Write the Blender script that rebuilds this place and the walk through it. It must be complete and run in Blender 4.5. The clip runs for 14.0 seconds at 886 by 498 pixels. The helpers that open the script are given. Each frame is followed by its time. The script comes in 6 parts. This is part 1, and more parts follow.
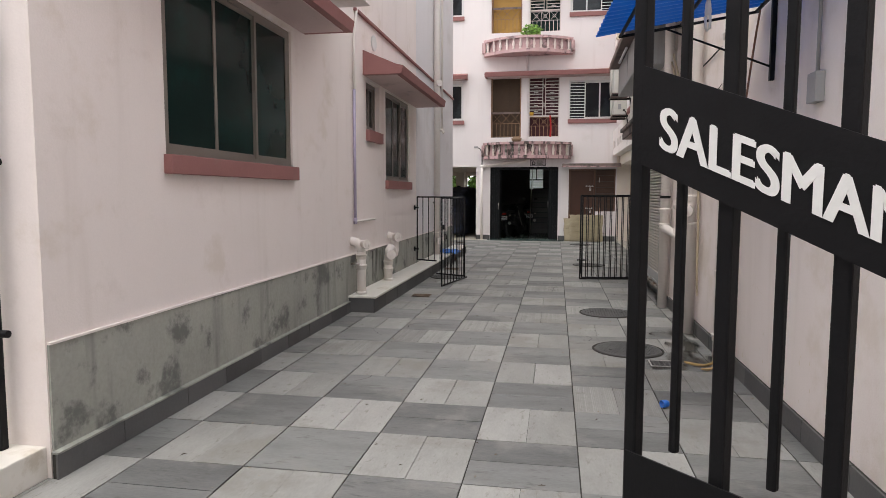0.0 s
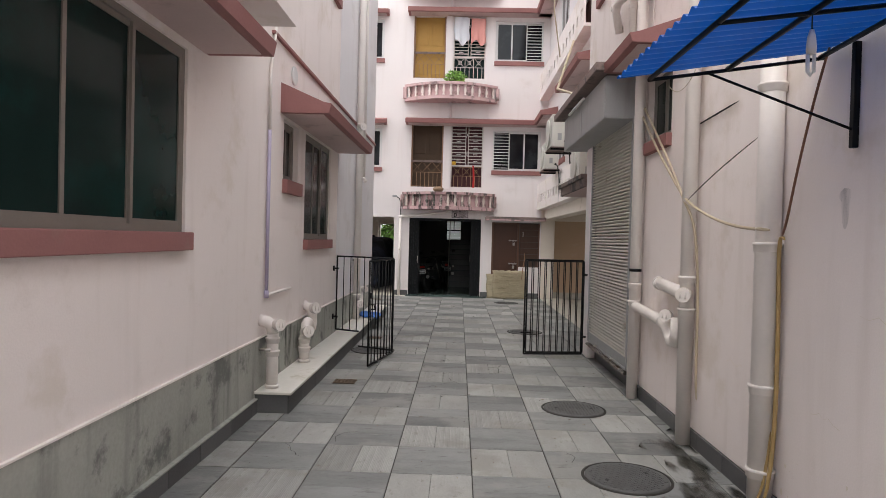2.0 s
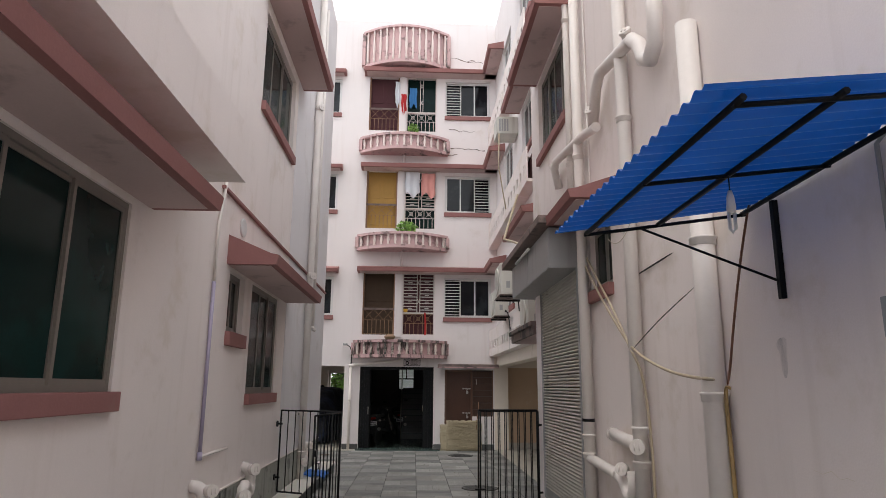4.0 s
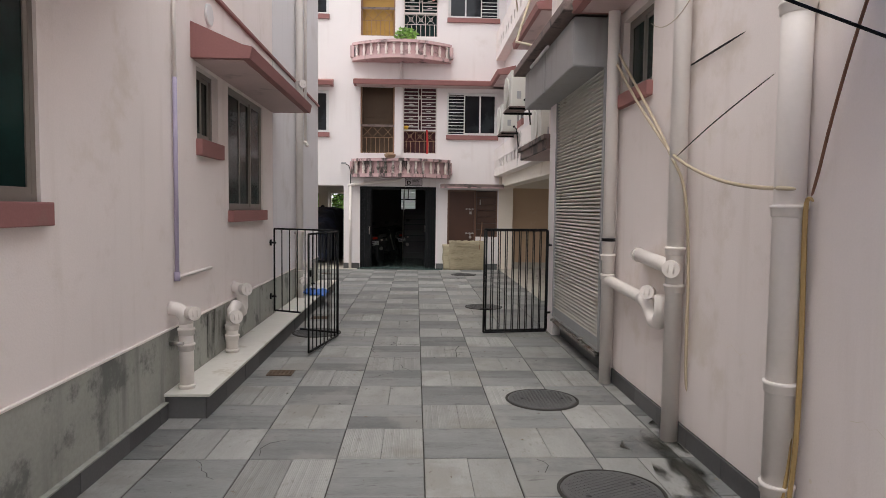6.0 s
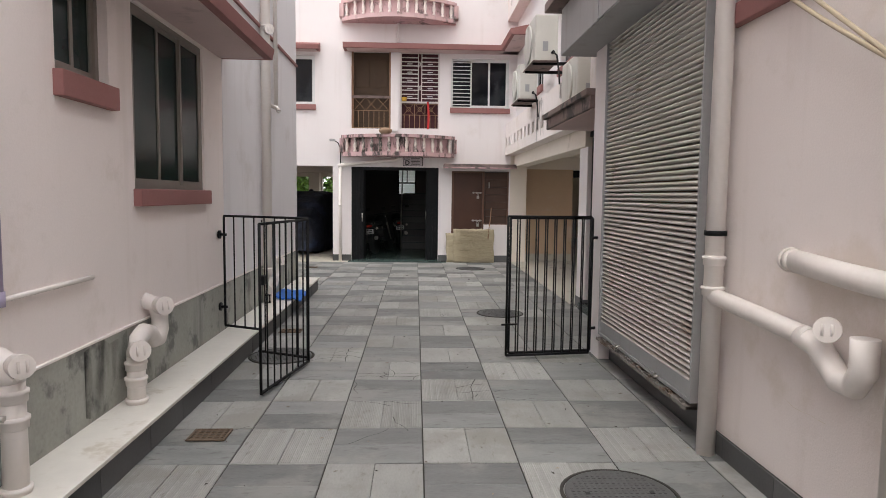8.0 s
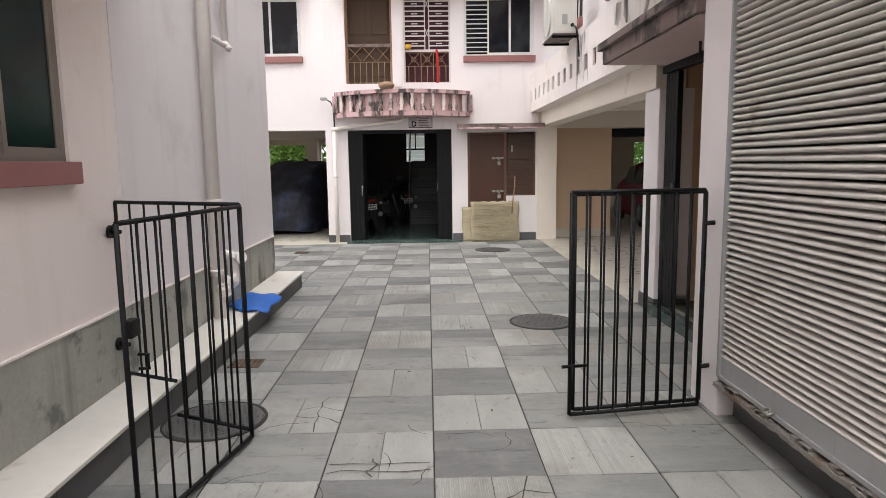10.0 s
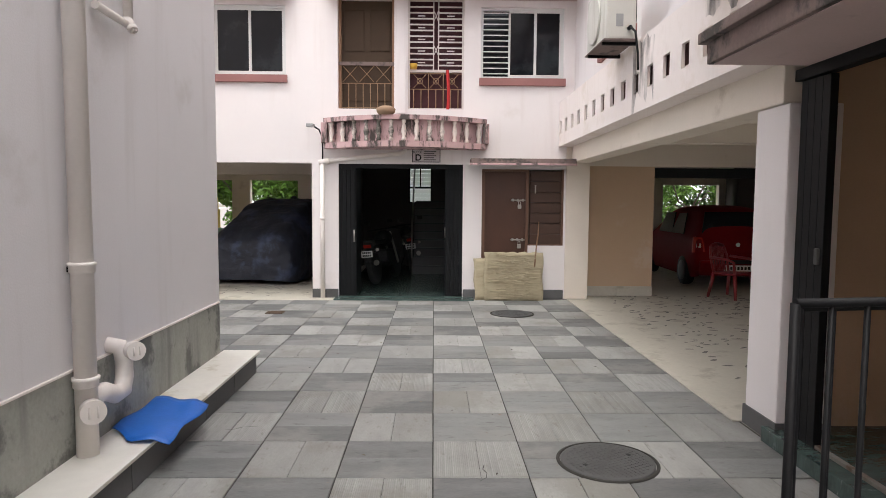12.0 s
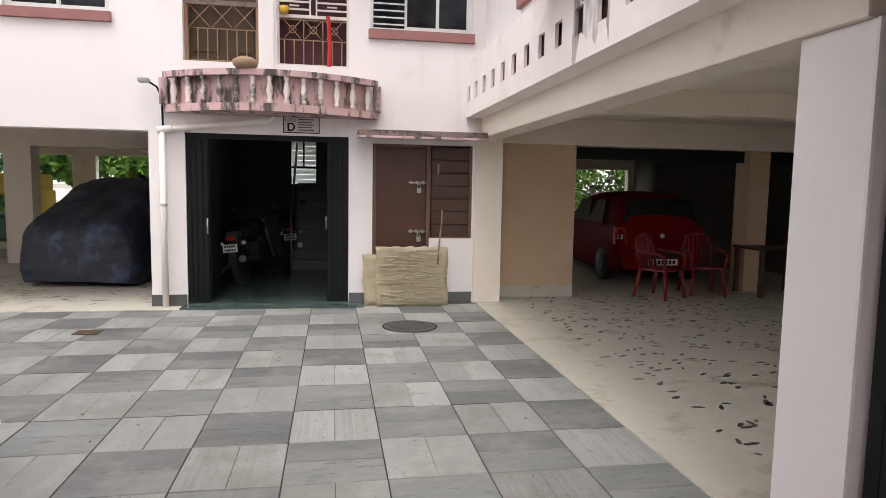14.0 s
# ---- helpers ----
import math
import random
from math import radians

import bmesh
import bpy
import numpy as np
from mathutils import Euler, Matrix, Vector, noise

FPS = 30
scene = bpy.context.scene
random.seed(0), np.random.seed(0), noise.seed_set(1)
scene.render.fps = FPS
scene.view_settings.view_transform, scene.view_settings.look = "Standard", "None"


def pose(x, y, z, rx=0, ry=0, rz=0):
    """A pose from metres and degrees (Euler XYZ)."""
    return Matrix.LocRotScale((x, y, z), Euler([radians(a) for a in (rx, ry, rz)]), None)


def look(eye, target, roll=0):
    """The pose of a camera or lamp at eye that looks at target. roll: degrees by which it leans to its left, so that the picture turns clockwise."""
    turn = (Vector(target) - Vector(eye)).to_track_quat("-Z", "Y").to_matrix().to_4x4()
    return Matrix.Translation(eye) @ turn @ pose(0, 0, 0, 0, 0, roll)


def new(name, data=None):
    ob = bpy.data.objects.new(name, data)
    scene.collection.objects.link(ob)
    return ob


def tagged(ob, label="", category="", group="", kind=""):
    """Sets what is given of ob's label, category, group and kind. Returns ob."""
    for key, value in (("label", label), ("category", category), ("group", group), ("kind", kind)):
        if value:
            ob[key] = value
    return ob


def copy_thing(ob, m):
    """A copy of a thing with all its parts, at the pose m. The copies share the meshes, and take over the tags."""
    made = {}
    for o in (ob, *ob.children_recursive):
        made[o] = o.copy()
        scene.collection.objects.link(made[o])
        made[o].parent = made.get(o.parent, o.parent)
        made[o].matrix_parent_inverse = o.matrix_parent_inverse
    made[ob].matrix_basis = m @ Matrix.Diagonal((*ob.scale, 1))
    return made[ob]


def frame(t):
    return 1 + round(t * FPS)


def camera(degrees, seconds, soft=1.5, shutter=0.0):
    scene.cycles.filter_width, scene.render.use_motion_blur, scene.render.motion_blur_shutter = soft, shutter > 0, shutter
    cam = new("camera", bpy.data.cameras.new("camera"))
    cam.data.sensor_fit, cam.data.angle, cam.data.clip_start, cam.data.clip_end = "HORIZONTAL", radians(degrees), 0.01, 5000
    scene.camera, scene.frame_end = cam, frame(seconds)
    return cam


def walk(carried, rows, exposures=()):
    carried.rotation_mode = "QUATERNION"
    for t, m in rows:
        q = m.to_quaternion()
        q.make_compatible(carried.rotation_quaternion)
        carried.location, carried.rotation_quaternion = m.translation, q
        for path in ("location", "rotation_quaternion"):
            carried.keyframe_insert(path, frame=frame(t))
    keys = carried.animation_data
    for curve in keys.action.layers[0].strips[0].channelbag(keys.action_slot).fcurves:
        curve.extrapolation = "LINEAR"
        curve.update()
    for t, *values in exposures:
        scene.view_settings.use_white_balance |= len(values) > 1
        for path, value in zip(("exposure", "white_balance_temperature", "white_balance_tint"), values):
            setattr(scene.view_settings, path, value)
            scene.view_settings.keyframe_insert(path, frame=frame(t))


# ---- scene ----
cam = camera(69.2, 14.0, soft=0.65)
PATH = [
    (0, (0.013, 0.098, 1.376), (-0.332, 2.061, 1.206), 0.1),
    (0.5, (-0.246, 0.503, 1.47), (-0.514, 2.474, 1.263), 0.4),
    (1, (-0.37, 0.893, 1.567), (-0.57, 2.871, 1.349), 2.0),
    (1.5, (-0.494, 1.224, 1.561), (-0.686, 3.21, 1.425), 2.1),
    (2, (-0.54, 1.467, 1.621), (-0.59, 3.466, 1.589), 1.5),
    (2.5, (-0.499, 1.524, 1.629), (-0.533, 3.523, 1.667), 1.7),
    (3, (-0.513, 1.53, 1.647), (-0.482, 3.498, 2.005), 1.2),
    (3.2, (-0.519, 1.502, 1.669), (-0.467, 3.454, 2.102), 0.8),
    (5.3, (-0.42, 1.7, 1.63), (-0.319, 3.689, 1.814), 0.7),
    (5.5, (-0.433, 1.852, 1.615), (-0.337, 3.848, 1.704), 0.6),
    (6, (-0.478, 2.364, 1.609), (-0.392, 4.358, 1.485), 0.7),
    (6.5, (-0.433, 2.9, 1.562), (-0.308, 4.889, 1.394), -0.3),
    (7, (-0.474, 3.448, 1.53), (-0.372, 5.438, 1.355), 1.2),
    (7.2, (-0.482, 3.669, 1.558), (-0.388, 5.661, 1.405), 1.3),
    (9.3, (-0.435, 6.011, 1.502), (-0.352, 7.992, 1.241), -0.2),
    (9.5, (-0.463, 6.28, 1.496), (-0.393, 8.26, 1.219), 0.3),
    (10, (-0.419, 6.834, 1.535), (-0.375, 8.816, 1.27), -0.8),
    (10.5, (-0.333, 7.386, 1.562), (-0.291, 9.373, 1.337), 0.5),
    (11, (-0.39, 7.953, 1.602), (-0.402, 9.947, 1.455), 0.1),
    (11.5, (-0.399, 8.537, 1.557), (-0.32, 10.53, 1.415), 0.5),
    (12, (-0.415, 9.061, 1.582), (-0.385, 11.055, 1.436), 0.4),
    (12.5, (-0.433, 9.549, 1.604), (-0.399, 11.544, 1.471), -0.9),
    (13, (-0.315, 10.104, 1.587), (-0.233, 12.095, 1.426), 0.5),
    (13.5, (-0.224, 10.548, 1.601), (-0.098, 12.534, 1.399), 0.7),
    (14, (-0.146, 11.035, 1.568), (0.193, 12.997, 1.376), 1.0),
]
walk(cam, [(t, look(eye, target, roll)) for t, eye, target, roll in PATH], exposures=[(0, 0.72), (0.5, 0.84), (1.5, 0.76), (2.5, 0.57), (3, 0.24), (5.5, 0.46), (6.5, 0.86), (7, 0.86), (9.5, 1.28), (10.5, 1.36), (12, 1.22), (14, 1.29)])

# ---- light ----
world = bpy.data.worlds.new("overcast_sky")
scene.world = world
world.use_nodes = True
wn, wl = world.node_tree.nodes, world.node_tree.links
sky = wn.new("ShaderNodeTexSky")
sky.sky_type, sky.sun_disc, sky.sun_elevation, sky.sun_rotation = "NISHITA", False, radians(58), radians(200)
sky.dust_density, sky.air_density = 4.0, 1.0
cloud = wn.new("ShaderNodeMix")
cloud.data_type = "RGBA"
cloud.inputs[0].default_value = 0.78
cloud.inputs[7].default_value = (10.5, 10.6, 10.9, 1)
wl.new(sky.outputs[0], cloud.inputs[6])
wl.new(cloud.outputs[2], wn["Background"].inputs[0])
wn["Background"].inputs[1].default_value = 0.15
sun_data = bpy.data.lights.new("sun", "SUN")
sun_data.energy, sun_data.angle, sun_data.color = 0.7, radians(25), (1.0, 0.96, 0.9)
sun = new("sun", sun_data)
sun.matrix_world = look((0, 0, 30), (1.5, 8, 0))

# ---- materials ----


def material(name, base, rough=0.8, metal=0.0, vary=0.12, scale=3.0, fine=60.0, bump=0.15, spot=None, spot_at=0.62, spot_scale=1.5,
             island=0.0, obj_random=0.0, streak=None, spec=0.5, squeeze=(1, 1, 1), dist=0.004, specks=None, specks_scale=14.0, pieces=False):
    """A worn surface: base colour, two scales of change, fine relief, stains (spot) and rain streaks."""
    m = bpy.data.materials.new(name)
    m.use_nodes = True
    n, l = m.node_tree.nodes, m.node_tree.links
    p = n["Principled BSDF"]
    p.inputs["Roughness"].default_value, p.inputs["Metallic"].default_value = rough, metal
    p.inputs["Specular IOR Level"].default_value = spec
    tc = n.new("ShaderNodeTexCoord")
    mp = n.new("ShaderNodeMapping")
    mp.inputs["Scale"].default_value = squeeze
    l.new(tc.outputs["Object"], mp.inputs[0])
    co = ground = mp.outputs[0]
    if pieces:  # each piece its own grain, with stains that run on over neighbours
        place, rnd, off = n.new("ShaderNodeNewGeometry"), n.new("ShaderNodeObjectInfo"), n.new("ShaderNodeVectorMath")
        off.operation = "MULTIPLY_ADD"
        off.inputs[1].default_value = (23.0, 31.0, 17.0)
        l.new(place.outputs["Position"], mp.inputs[0])
        l.new(rnd.outputs["Random"], off.inputs[0])
        l.new(mp.outputs[0], off.inputs[2])
        co, ground = off.outputs[0], place.outputs["Position"]

    def noise_tex(sc, detail=5.0, r=0.55, at=None):
        t = n.new("ShaderNodeTexNoise")
        t.inputs["Scale"].default_value, t.inputs["Detail"].default_value, t.inputs["Roughness"].default_value = sc, detail, r
        l.new(at or co, t.inputs["Vector"])
        return t.outputs[0]

    def maths(op, a, b):
        q = n.new("ShaderNodeMath")
        q.operation = op
        for i, v in enumerate((a, b)):
            if isinstance(v, (int, float)):
                q.inputs[i].default_value = v
            else:
                l.new(v, q.inputs[i])
        return q.outputs[0]

    def blend(fac, a, b, kind="MIX"):
        q = n.new("ShaderNodeMix")
        q.data_type, q.blend_type = "RGBA", kind
        for i, v in ((0, fac), (6, a), (7, b)):
            if isinstance(v, (int, float)):
                q.inputs[i].default_value = v
            elif isinstance(v, tuple):
                q.inputs[i].default_value = (*v[:3], 1)
            else:
                l.new(v, q.inputs[i])
        return q.outputs[2]

    big, small = noise_tex(scale), noise_tex(fine, 3)
    k = maths("ADD", maths("MULTIPLY", maths("SUBTRACT", big, 0.5), 2.4 * vary), maths("MULTIPLY", maths("SUBTRACT", small, 0.5), 1.2 * vary))
    k = maths("ADD", k, 1.0)
    if island:
        g = n.new("ShaderNodeNewGeometry")
        k = maths("ADD", k, maths("MULTIPLY", maths("SUBTRACT", g.outputs["Random Per Island"], 0.5), 2 * island))
    if obj_random:
        o = n.new("ShaderNodeObjectInfo")
        k = maths("ADD", k, maths("MULTIPLY", maths("SUBTRACT", o.outputs["Random"], 0.5), 2 * obj_random))
    hsv = n.new("ShaderNodeHueSaturation")
    hsv.inputs["Color"].default_value = (*base, 1)
    l.new(k, hsv.inputs["Value"])
    col = hsv.outputs[0]

    def ramp(value, lo, hi):
        q = n.new("ShaderNodeMapRange")
        q.interpolation_type = "SMOOTHSTEP"
        q.inputs[1].default_value, q.inputs[2].default_value = lo, hi
        l.new(value, q.inputs[0])
        return q.outputs[0]

    if spot:
        col = blend(maths("MULTIPLY", ramp(noise_tex(spot_scale, 7, 0.65, ground), spot_at, spot_at + 0.12), spot[3] if len(spot) > 3 else 0.7), col, spot)
    if specks:
        col = blend(maths("MULTIPLY", ramp(noise_tex(specks_scale, 6, 0.7), 0.56, 0.7), specks[3]), col, specks)
    if streak:
        ms = n.new("ShaderNodeMapping")
        ms.inputs["Scale"].default_value = (5.0, 5.0, 0.45)
        l.new(tc.outputs["Object"], ms.inputs[0])
        ts = n.new("ShaderNodeTexNoise")
        ts.inputs["Scale"].default_value, ts.inputs["Detail"].default_value = 1.3, 5
        l.new(ms.outputs[0], ts.inputs["Vector"])
        col = blend(maths("MULTIPLY", ramp(ts.outputs[0], 0.52, 0.78), streak[3]), col, streak)
    l.new(col, p.inputs["Base Color"])
    if bump:
        b = n.new("ShaderNodeBump")
        b.inputs["Strength"].default_value, b.inputs["Distance"].default_value = bump, dist
        l.new(maths("ADD", small, maths("MULTIPLY", big, 2.0)), b.inputs["Height"])
        l.new(b.outputs[0], p.inputs["Normal"])
    return m


PINK = material("pink_lime_paint", (0.86, 0.785, 0.75), 0.85, vary=0.06, scale=0.7, fine=90, bump=0.25, spot=(0.68, 0.59, 0.49, 0.42), spot_at=0.54, spot_scale=1.1, streak=(0.64, 0.56, 0.5, 0.24), specks=(0.6, 0.52, 0.45, 0.18), specks_scale=2.6)
PALE = material("pale_pink_paint", (0.81, 0.765, 0.757), 0.85, vary=0.05, scale=0.6, fine=80, bump=0.2, spot=(0.62, 0.55, 0.5, 0.4), spot_at=0.62, spot_scale=0.7, streak=(0.6, 0.52, 0.48, 0.2))
CREAM = material("cream_paint", (0.79, 0.71, 0.62), 0.8, vary=0.07, scale=1.2, fine=70, bump=0.2, spot=(0.5, 0.42, 0.33, 0.5), spot_at=0.6, spot_scale=1.6)
OCHRE = material("ochre_paint", (0.56, 0.4, 0.27), 0.8, vary=0.1, scale=1.0, fine=60, bump=0.2, spot=(0.62, 0.5, 0.4, 0.6), spot_at=0.55, spot_scale=1.1)
ROSE = material("rose_trim_paint", (0.3, 0.135, 0.125), 0.75, vary=0.12, scale=2.5, fine=60, bump=0.25, spot=(0.28, 0.17, 0.15, 0.5), spot_at=0.6, spot_scale=3)
BALC = material("balcony_pink_paint", (0.60, 0.41, 0.41), 0.8, vary=0.1, scale=2.0, fine=60, bump=0.25, spot=(0.09, 0.085, 0.075, 0.8), spot_at=0.54, spot_scale=2.6, streak=(0.2, 0.15, 0.13, 0.5))
MOULDBALC = material("mouldy_pink_paint", (0.55, 0.37, 0.37), 0.85, vary=0.15, scale=2.0, fine=60, bump=0.3, spot=(0.04, 0.04, 0.034, 0.92), spot_at=0.49, spot_scale=2.4, squeeze=(2.2, 2.2, 0.6))
MOULDBALUSTER = material("mouldy_baluster_paint", (0.7, 0.61, 0.56), 0.85, vary=0.15, scale=3.0, fine=60, bump=0.3, spot=(0.04, 0.04, 0.032, 0.92), spot_at=0.47, spot_scale=1.4, squeeze=(2.5, 2.5, 0.8), pieces=True)
BALUSTER = material("baluster_paint", (0.78, 0.68, 0.64), 0.8, vary=0.1, scale=3.0, fine=60, bump=0.2, spot=(0.13, 0.12, 0.1, 0.8), spot_at=0.57, spot_scale=2.2)
PLINTH = material("weathered_cement_plinth", (0.36, 0.365, 0.325), 0.85, vary=0.25, scale=1.8, fine=40, bump=0.35, spot=(0.1, 0.105, 0.1, 0.75), spot_at=0.52, spot_scale=2.6, streak=(0.13, 0.135, 0.125, 0.6))
DARKSTONE = material("dark_stone", (0.1, 0.1, 0.1), 0.6, vary=0.2, scale=3, fine=50, bump=0.2, obj_random=0.25)
SLABDARK = material("dark_kota_slab", (0.178, 0.182, 0.178), 0.6, vary=0.3, scale=2.2, fine=30, bump=0.3, obj_random=0.22, island=0.22, spot=(0.235, 0.23, 0.215, 0.6), spot_at=0.5, spot_scale=1.3, pieces=True, squeeze=(1, 3.2, 1), specks=(0.06, 0.058, 0.052, 0.6), specks_scale=7.0)
SLABLIGHT = material("light_kota_slab", (0.268, 0.267, 0.254), 0.65, vary=0.26, scale=2.0, fine=34, bump=0.3, obj_random=0.15, island=0.15, spot=(0.19, 0.182, 0.16, 0.6), spot_at=0.5, spot_scale=1.1, pieces=True, squeeze=(3.0, 1, 1), specks=(0.15, 0.138, 0.115, 0.6), specks_scale=9.0)
JOINT = material("dirt_joint", (0.032, 0.03, 0.026), 0.95, vary=0.3, scale=8, fine=80, bump=0.3)
MARBLE = material("white_marble", (0.74, 0.71, 0.65), 0.35, vary=0.1, scale=2.5, fine=14, bump=0.05, spot=(0.46, 0.4, 0.3, 0.6), spot_at=0.55, spot_scale=2.5)
TERRAZZO = material("crazy_marble_floor", (0.5, 0.47, 0.4), 0.5, vary=0.15, scale=2.0, fine=25, bump=0.1, spot=(0.3, 0.275, 0.22, 0.65), spot_at=0.52, spot_scale=2)
CHIP = material("dark_marble_chip", (0.09, 0.085, 0.075), 0.5, vary=0.3, scale=6, island=0.3)
GREENMARBLE = material("green_marble", (0.055, 0.085, 0.078), 0.25, vary=0.4, scale=5, fine=20, bump=0.03, spot=(0.4, 0.43, 0.42, 0.6), spot_at=0.6, spot_scale=7, squeeze=(1, 3, 1))
BLACKIRON = material("black_painted_iron", (0.007, 0.007, 0.008), 0.55, spec=0.2, vary=0.3, scale=8, fine=90, bump=0.2, spot=(0.07, 0.035, 0.02, 0.6), spot_at=0.68, spot_scale=9)
WHITEPAINT = material("white_stencil_paint", (0.8, 0.8, 0.78), 0.7, vary=0.08, scale=6, spot=(0.05, 0.05, 0.05, 0.9), spot_at=0.66, spot_scale=16)
FARGLASS = material("dark_neutral_glass", (0.008, 0.01, 0.013), 0.08, vary=0.25, scale=1.5, fine=6, bump=0.0, spot=(0.03, 0.035, 0.04, 0.6), spot_at=0.52, spot_scale=1.6, spec=0.3)
GLASS = material("dark_tinted_glass", (0.009, 0.022, 0.02), 0.12, vary=0.25, scale=0.8, fine=6, bump=0.0, spot=(0.01, 0.04, 0.036, 0.5), spot_at=0.5, spot_scale=1.2, spec=0.1)
ALU = material("brown_aluminium", (0.26, 0.23, 0.205), 0.45, metal=0.4, vary=0.1, bump=0.05)
WHITEALU = material("white_window_frame", (0.7, 0.7, 0.69), 0.5, vary=0.08, bump=0.05)
PVC = material("ivory_pvc", (0.8, 0.745, 0.7), 0.45, vary=0.06, scale=3, fine=40, bump=0.05, spot=(0.5, 0.42, 0.35, 0.3), spot_at=0.6, spot_scale=3, streak=(0.58, 0.5, 0.44, 0.2))
PURPLE = material("lavender_conduit", (0.42, 0.37, 0.5), 0.5, vary=0.1)
HOSE = material("yellow_hose", (0.4, 0.27, 0.11), 0.5, vary=0.15, scale=5)
WHITEHOSE = material("cream_hose", (0.5, 0.41, 0.29), 0.5, vary=0.1)
RUSTROD = material("rusty_rod", (0.2, 0.09, 0.055), 0.7, vary=0.2)
SHUTTER = material("steel_shutter", (0.62, 0.59, 0.55), 0.45, metal=0.15, vary=0.12, scale=2.0, fine=50, bump=0.12, island=0.06, spot=(0.2, 0.12, 0.055, 0.7), spot_at=0.6, spot_scale=2.2, pieces=True)
SHEET = material("grey_sheet_metal", (0.36, 0.365, 0.365), 0.5, metal=0.2, vary=0.1, scale=2, streak=(0.2, 0.18, 0.16, 0.4))
MOULDY = material("mouldy_concrete", (0.22, 0.165, 0.15), 0.9, vary=0.3, scale=3, fine=40, bump=0.5, spot=(0.05, 0.05, 0.045, 0.9), spot_at=0.5, spot_scale=3)
SOFFIT = material("pink_soffit_paint", (0.6, 0.46, 0.44), 0.85, vary=0.1, scale=1.5, spot=(0.35, 0.26, 0.24, 0.5), spot_at=0.58, spot_scale=2)
IRONLID = material("cast_iron_cover", (0.085, 0.085, 0.085), 0.65, metal=0.2, vary=0.25, scale=6, fine=60, bump=0.3)
WOODDOOR = material("brown_painted_door", (0.07, 0.027, 0.014), 0.5, vary=0.2, scale=2.5, fine=30, bump=0.1, spot=(0.2, 0.12, 0.08, 0.4), spot_at=0.62, spot_scale=4)
WOODDARK = material("dark_shutter_wood", (0.06, 0.028, 0.017), 0.55, vary=0.3, scale=3, fine=40, bump=0.2, island=0.25, squeeze=(1, 1, 4))
DOORFRAME = material("dark_door_frame", (0.13, 0.065, 0.04), 0.6, vary=0.25, scale=3)
RUSTSTEEL = material("rusted_steel_channel", (0.19, 0.175, 0.155), 0.7, vary=0.3, scale=5, fine=40, bump=0.5, spot=(0.1, 0.055, 0.03, 0.85), spot_at=0.48, spot_scale=5)
PALEFRAME = material("worn_door_frame", (0.3, 0.17, 0.1), 0.6, vary=0.2, scale=3)
PLY = material("frayed_woven_sheet", (0.4, 0.345, 0.235), 0.8, vary=0.25, scale=3, fine=45, bump=0.5, squeeze=(1, 1, 5), spot=(0.25, 0.21, 0.12, 0.6), spot_at=0.55, spot_scale=4)
BLACKDOOR = material("black_steel_gate", (0.008, 0.009, 0.01), 0.55, spec=0.2, vary=0.2, scale=3, bump=0.1)
# dark base: interior shade is put into the wall colour; also the sign's print
DIMWALL = material("shade_dark_wall_and_print", (0.1, 0.09, 0.085), 0.9, vary=0.2, scale=1.5)
ACWHITE = material("aged_white_casing", (0.62, 0.61, 0.56), 0.5, vary=0.08, scale=3, streak=(0.3, 0.26, 0.2, 0.5))
CHROME = material("worn_steel", (0.45, 0.43, 0.4), 0.35, metal=0.9, vary=0.15)
BLACKRUB = material("black_rubber", (0.015, 0.015, 0.015), 0.7, vary=0.2)
GRATE = material("rusty_grate", (0.11, 0.075, 0.05), 0.8, vary=0.3, scale=9, bump=0.4)
BLUEMAT = material("blue_plastic_sheet", (0.012, 0.125, 0.5), 0.45, vary=0.15, scale=6, bump=0.1)
# the spot colour paints a bluish sheen for lit folds, no stain
COVER = material("dark_blue_cover_with_sheen", (0.012, 0.016, 0.03), 0.6, vary=0.3, scale=3, fine=50, bump=0.4, dist=0.01, spot=(0.045, 0.06, 0.115, 0.8), spot_at=0.48, spot_scale=1.4)
TERRA = material("terracotta", (0.32, 0.13, 0.07), 0.85, vary=0.2)
LEAF = material("green_leaves", (0.075, 0.17, 0.03), 0.55, vary=0.3, scale=4, bump=0.0, island=0.5)
BRIGHTLEAF = material("bright_leaves", (0.2, 0.38, 0.07), 0.5, vary=0.3, scale=2, bump=0.0, island=0.5)
EARTH = material("damp_earth", (0.14, 0.12, 0.085), 0.95, vary=0.3, scale=0.6, fine=20, bump=0.3)

# ---- mesh helpers ----


def cube(bm, x0, x1, y0, y1, z0, z1, bevel=0.0):
    v = [bm.verts.new((x, y, z)) for x in (x0, x1) for y in (y0, y1) for z in (z0, z1)]
    f = [bm.faces.new([v[i] for i in q]) for q in ((0, 1, 3, 2), (4, 6, 7, 5), (0, 4, 5, 1), (2, 3, 7, 6), (0, 2, 6, 4), (1, 5, 7, 3))]
    if bevel:
        e = list({e for q in f for e in q.edges})
        bmesh.ops.bevel(bm, geom=e, offset=bevel, segments=2, affect="EDGES", profile=0.6)
    return bm


def boxm(x0, x1, y0, y1, z0, z1, bevel=0.0):
    return cube(bmesh.new(), x0, x1, y0, y1, z0, z1, bevel)


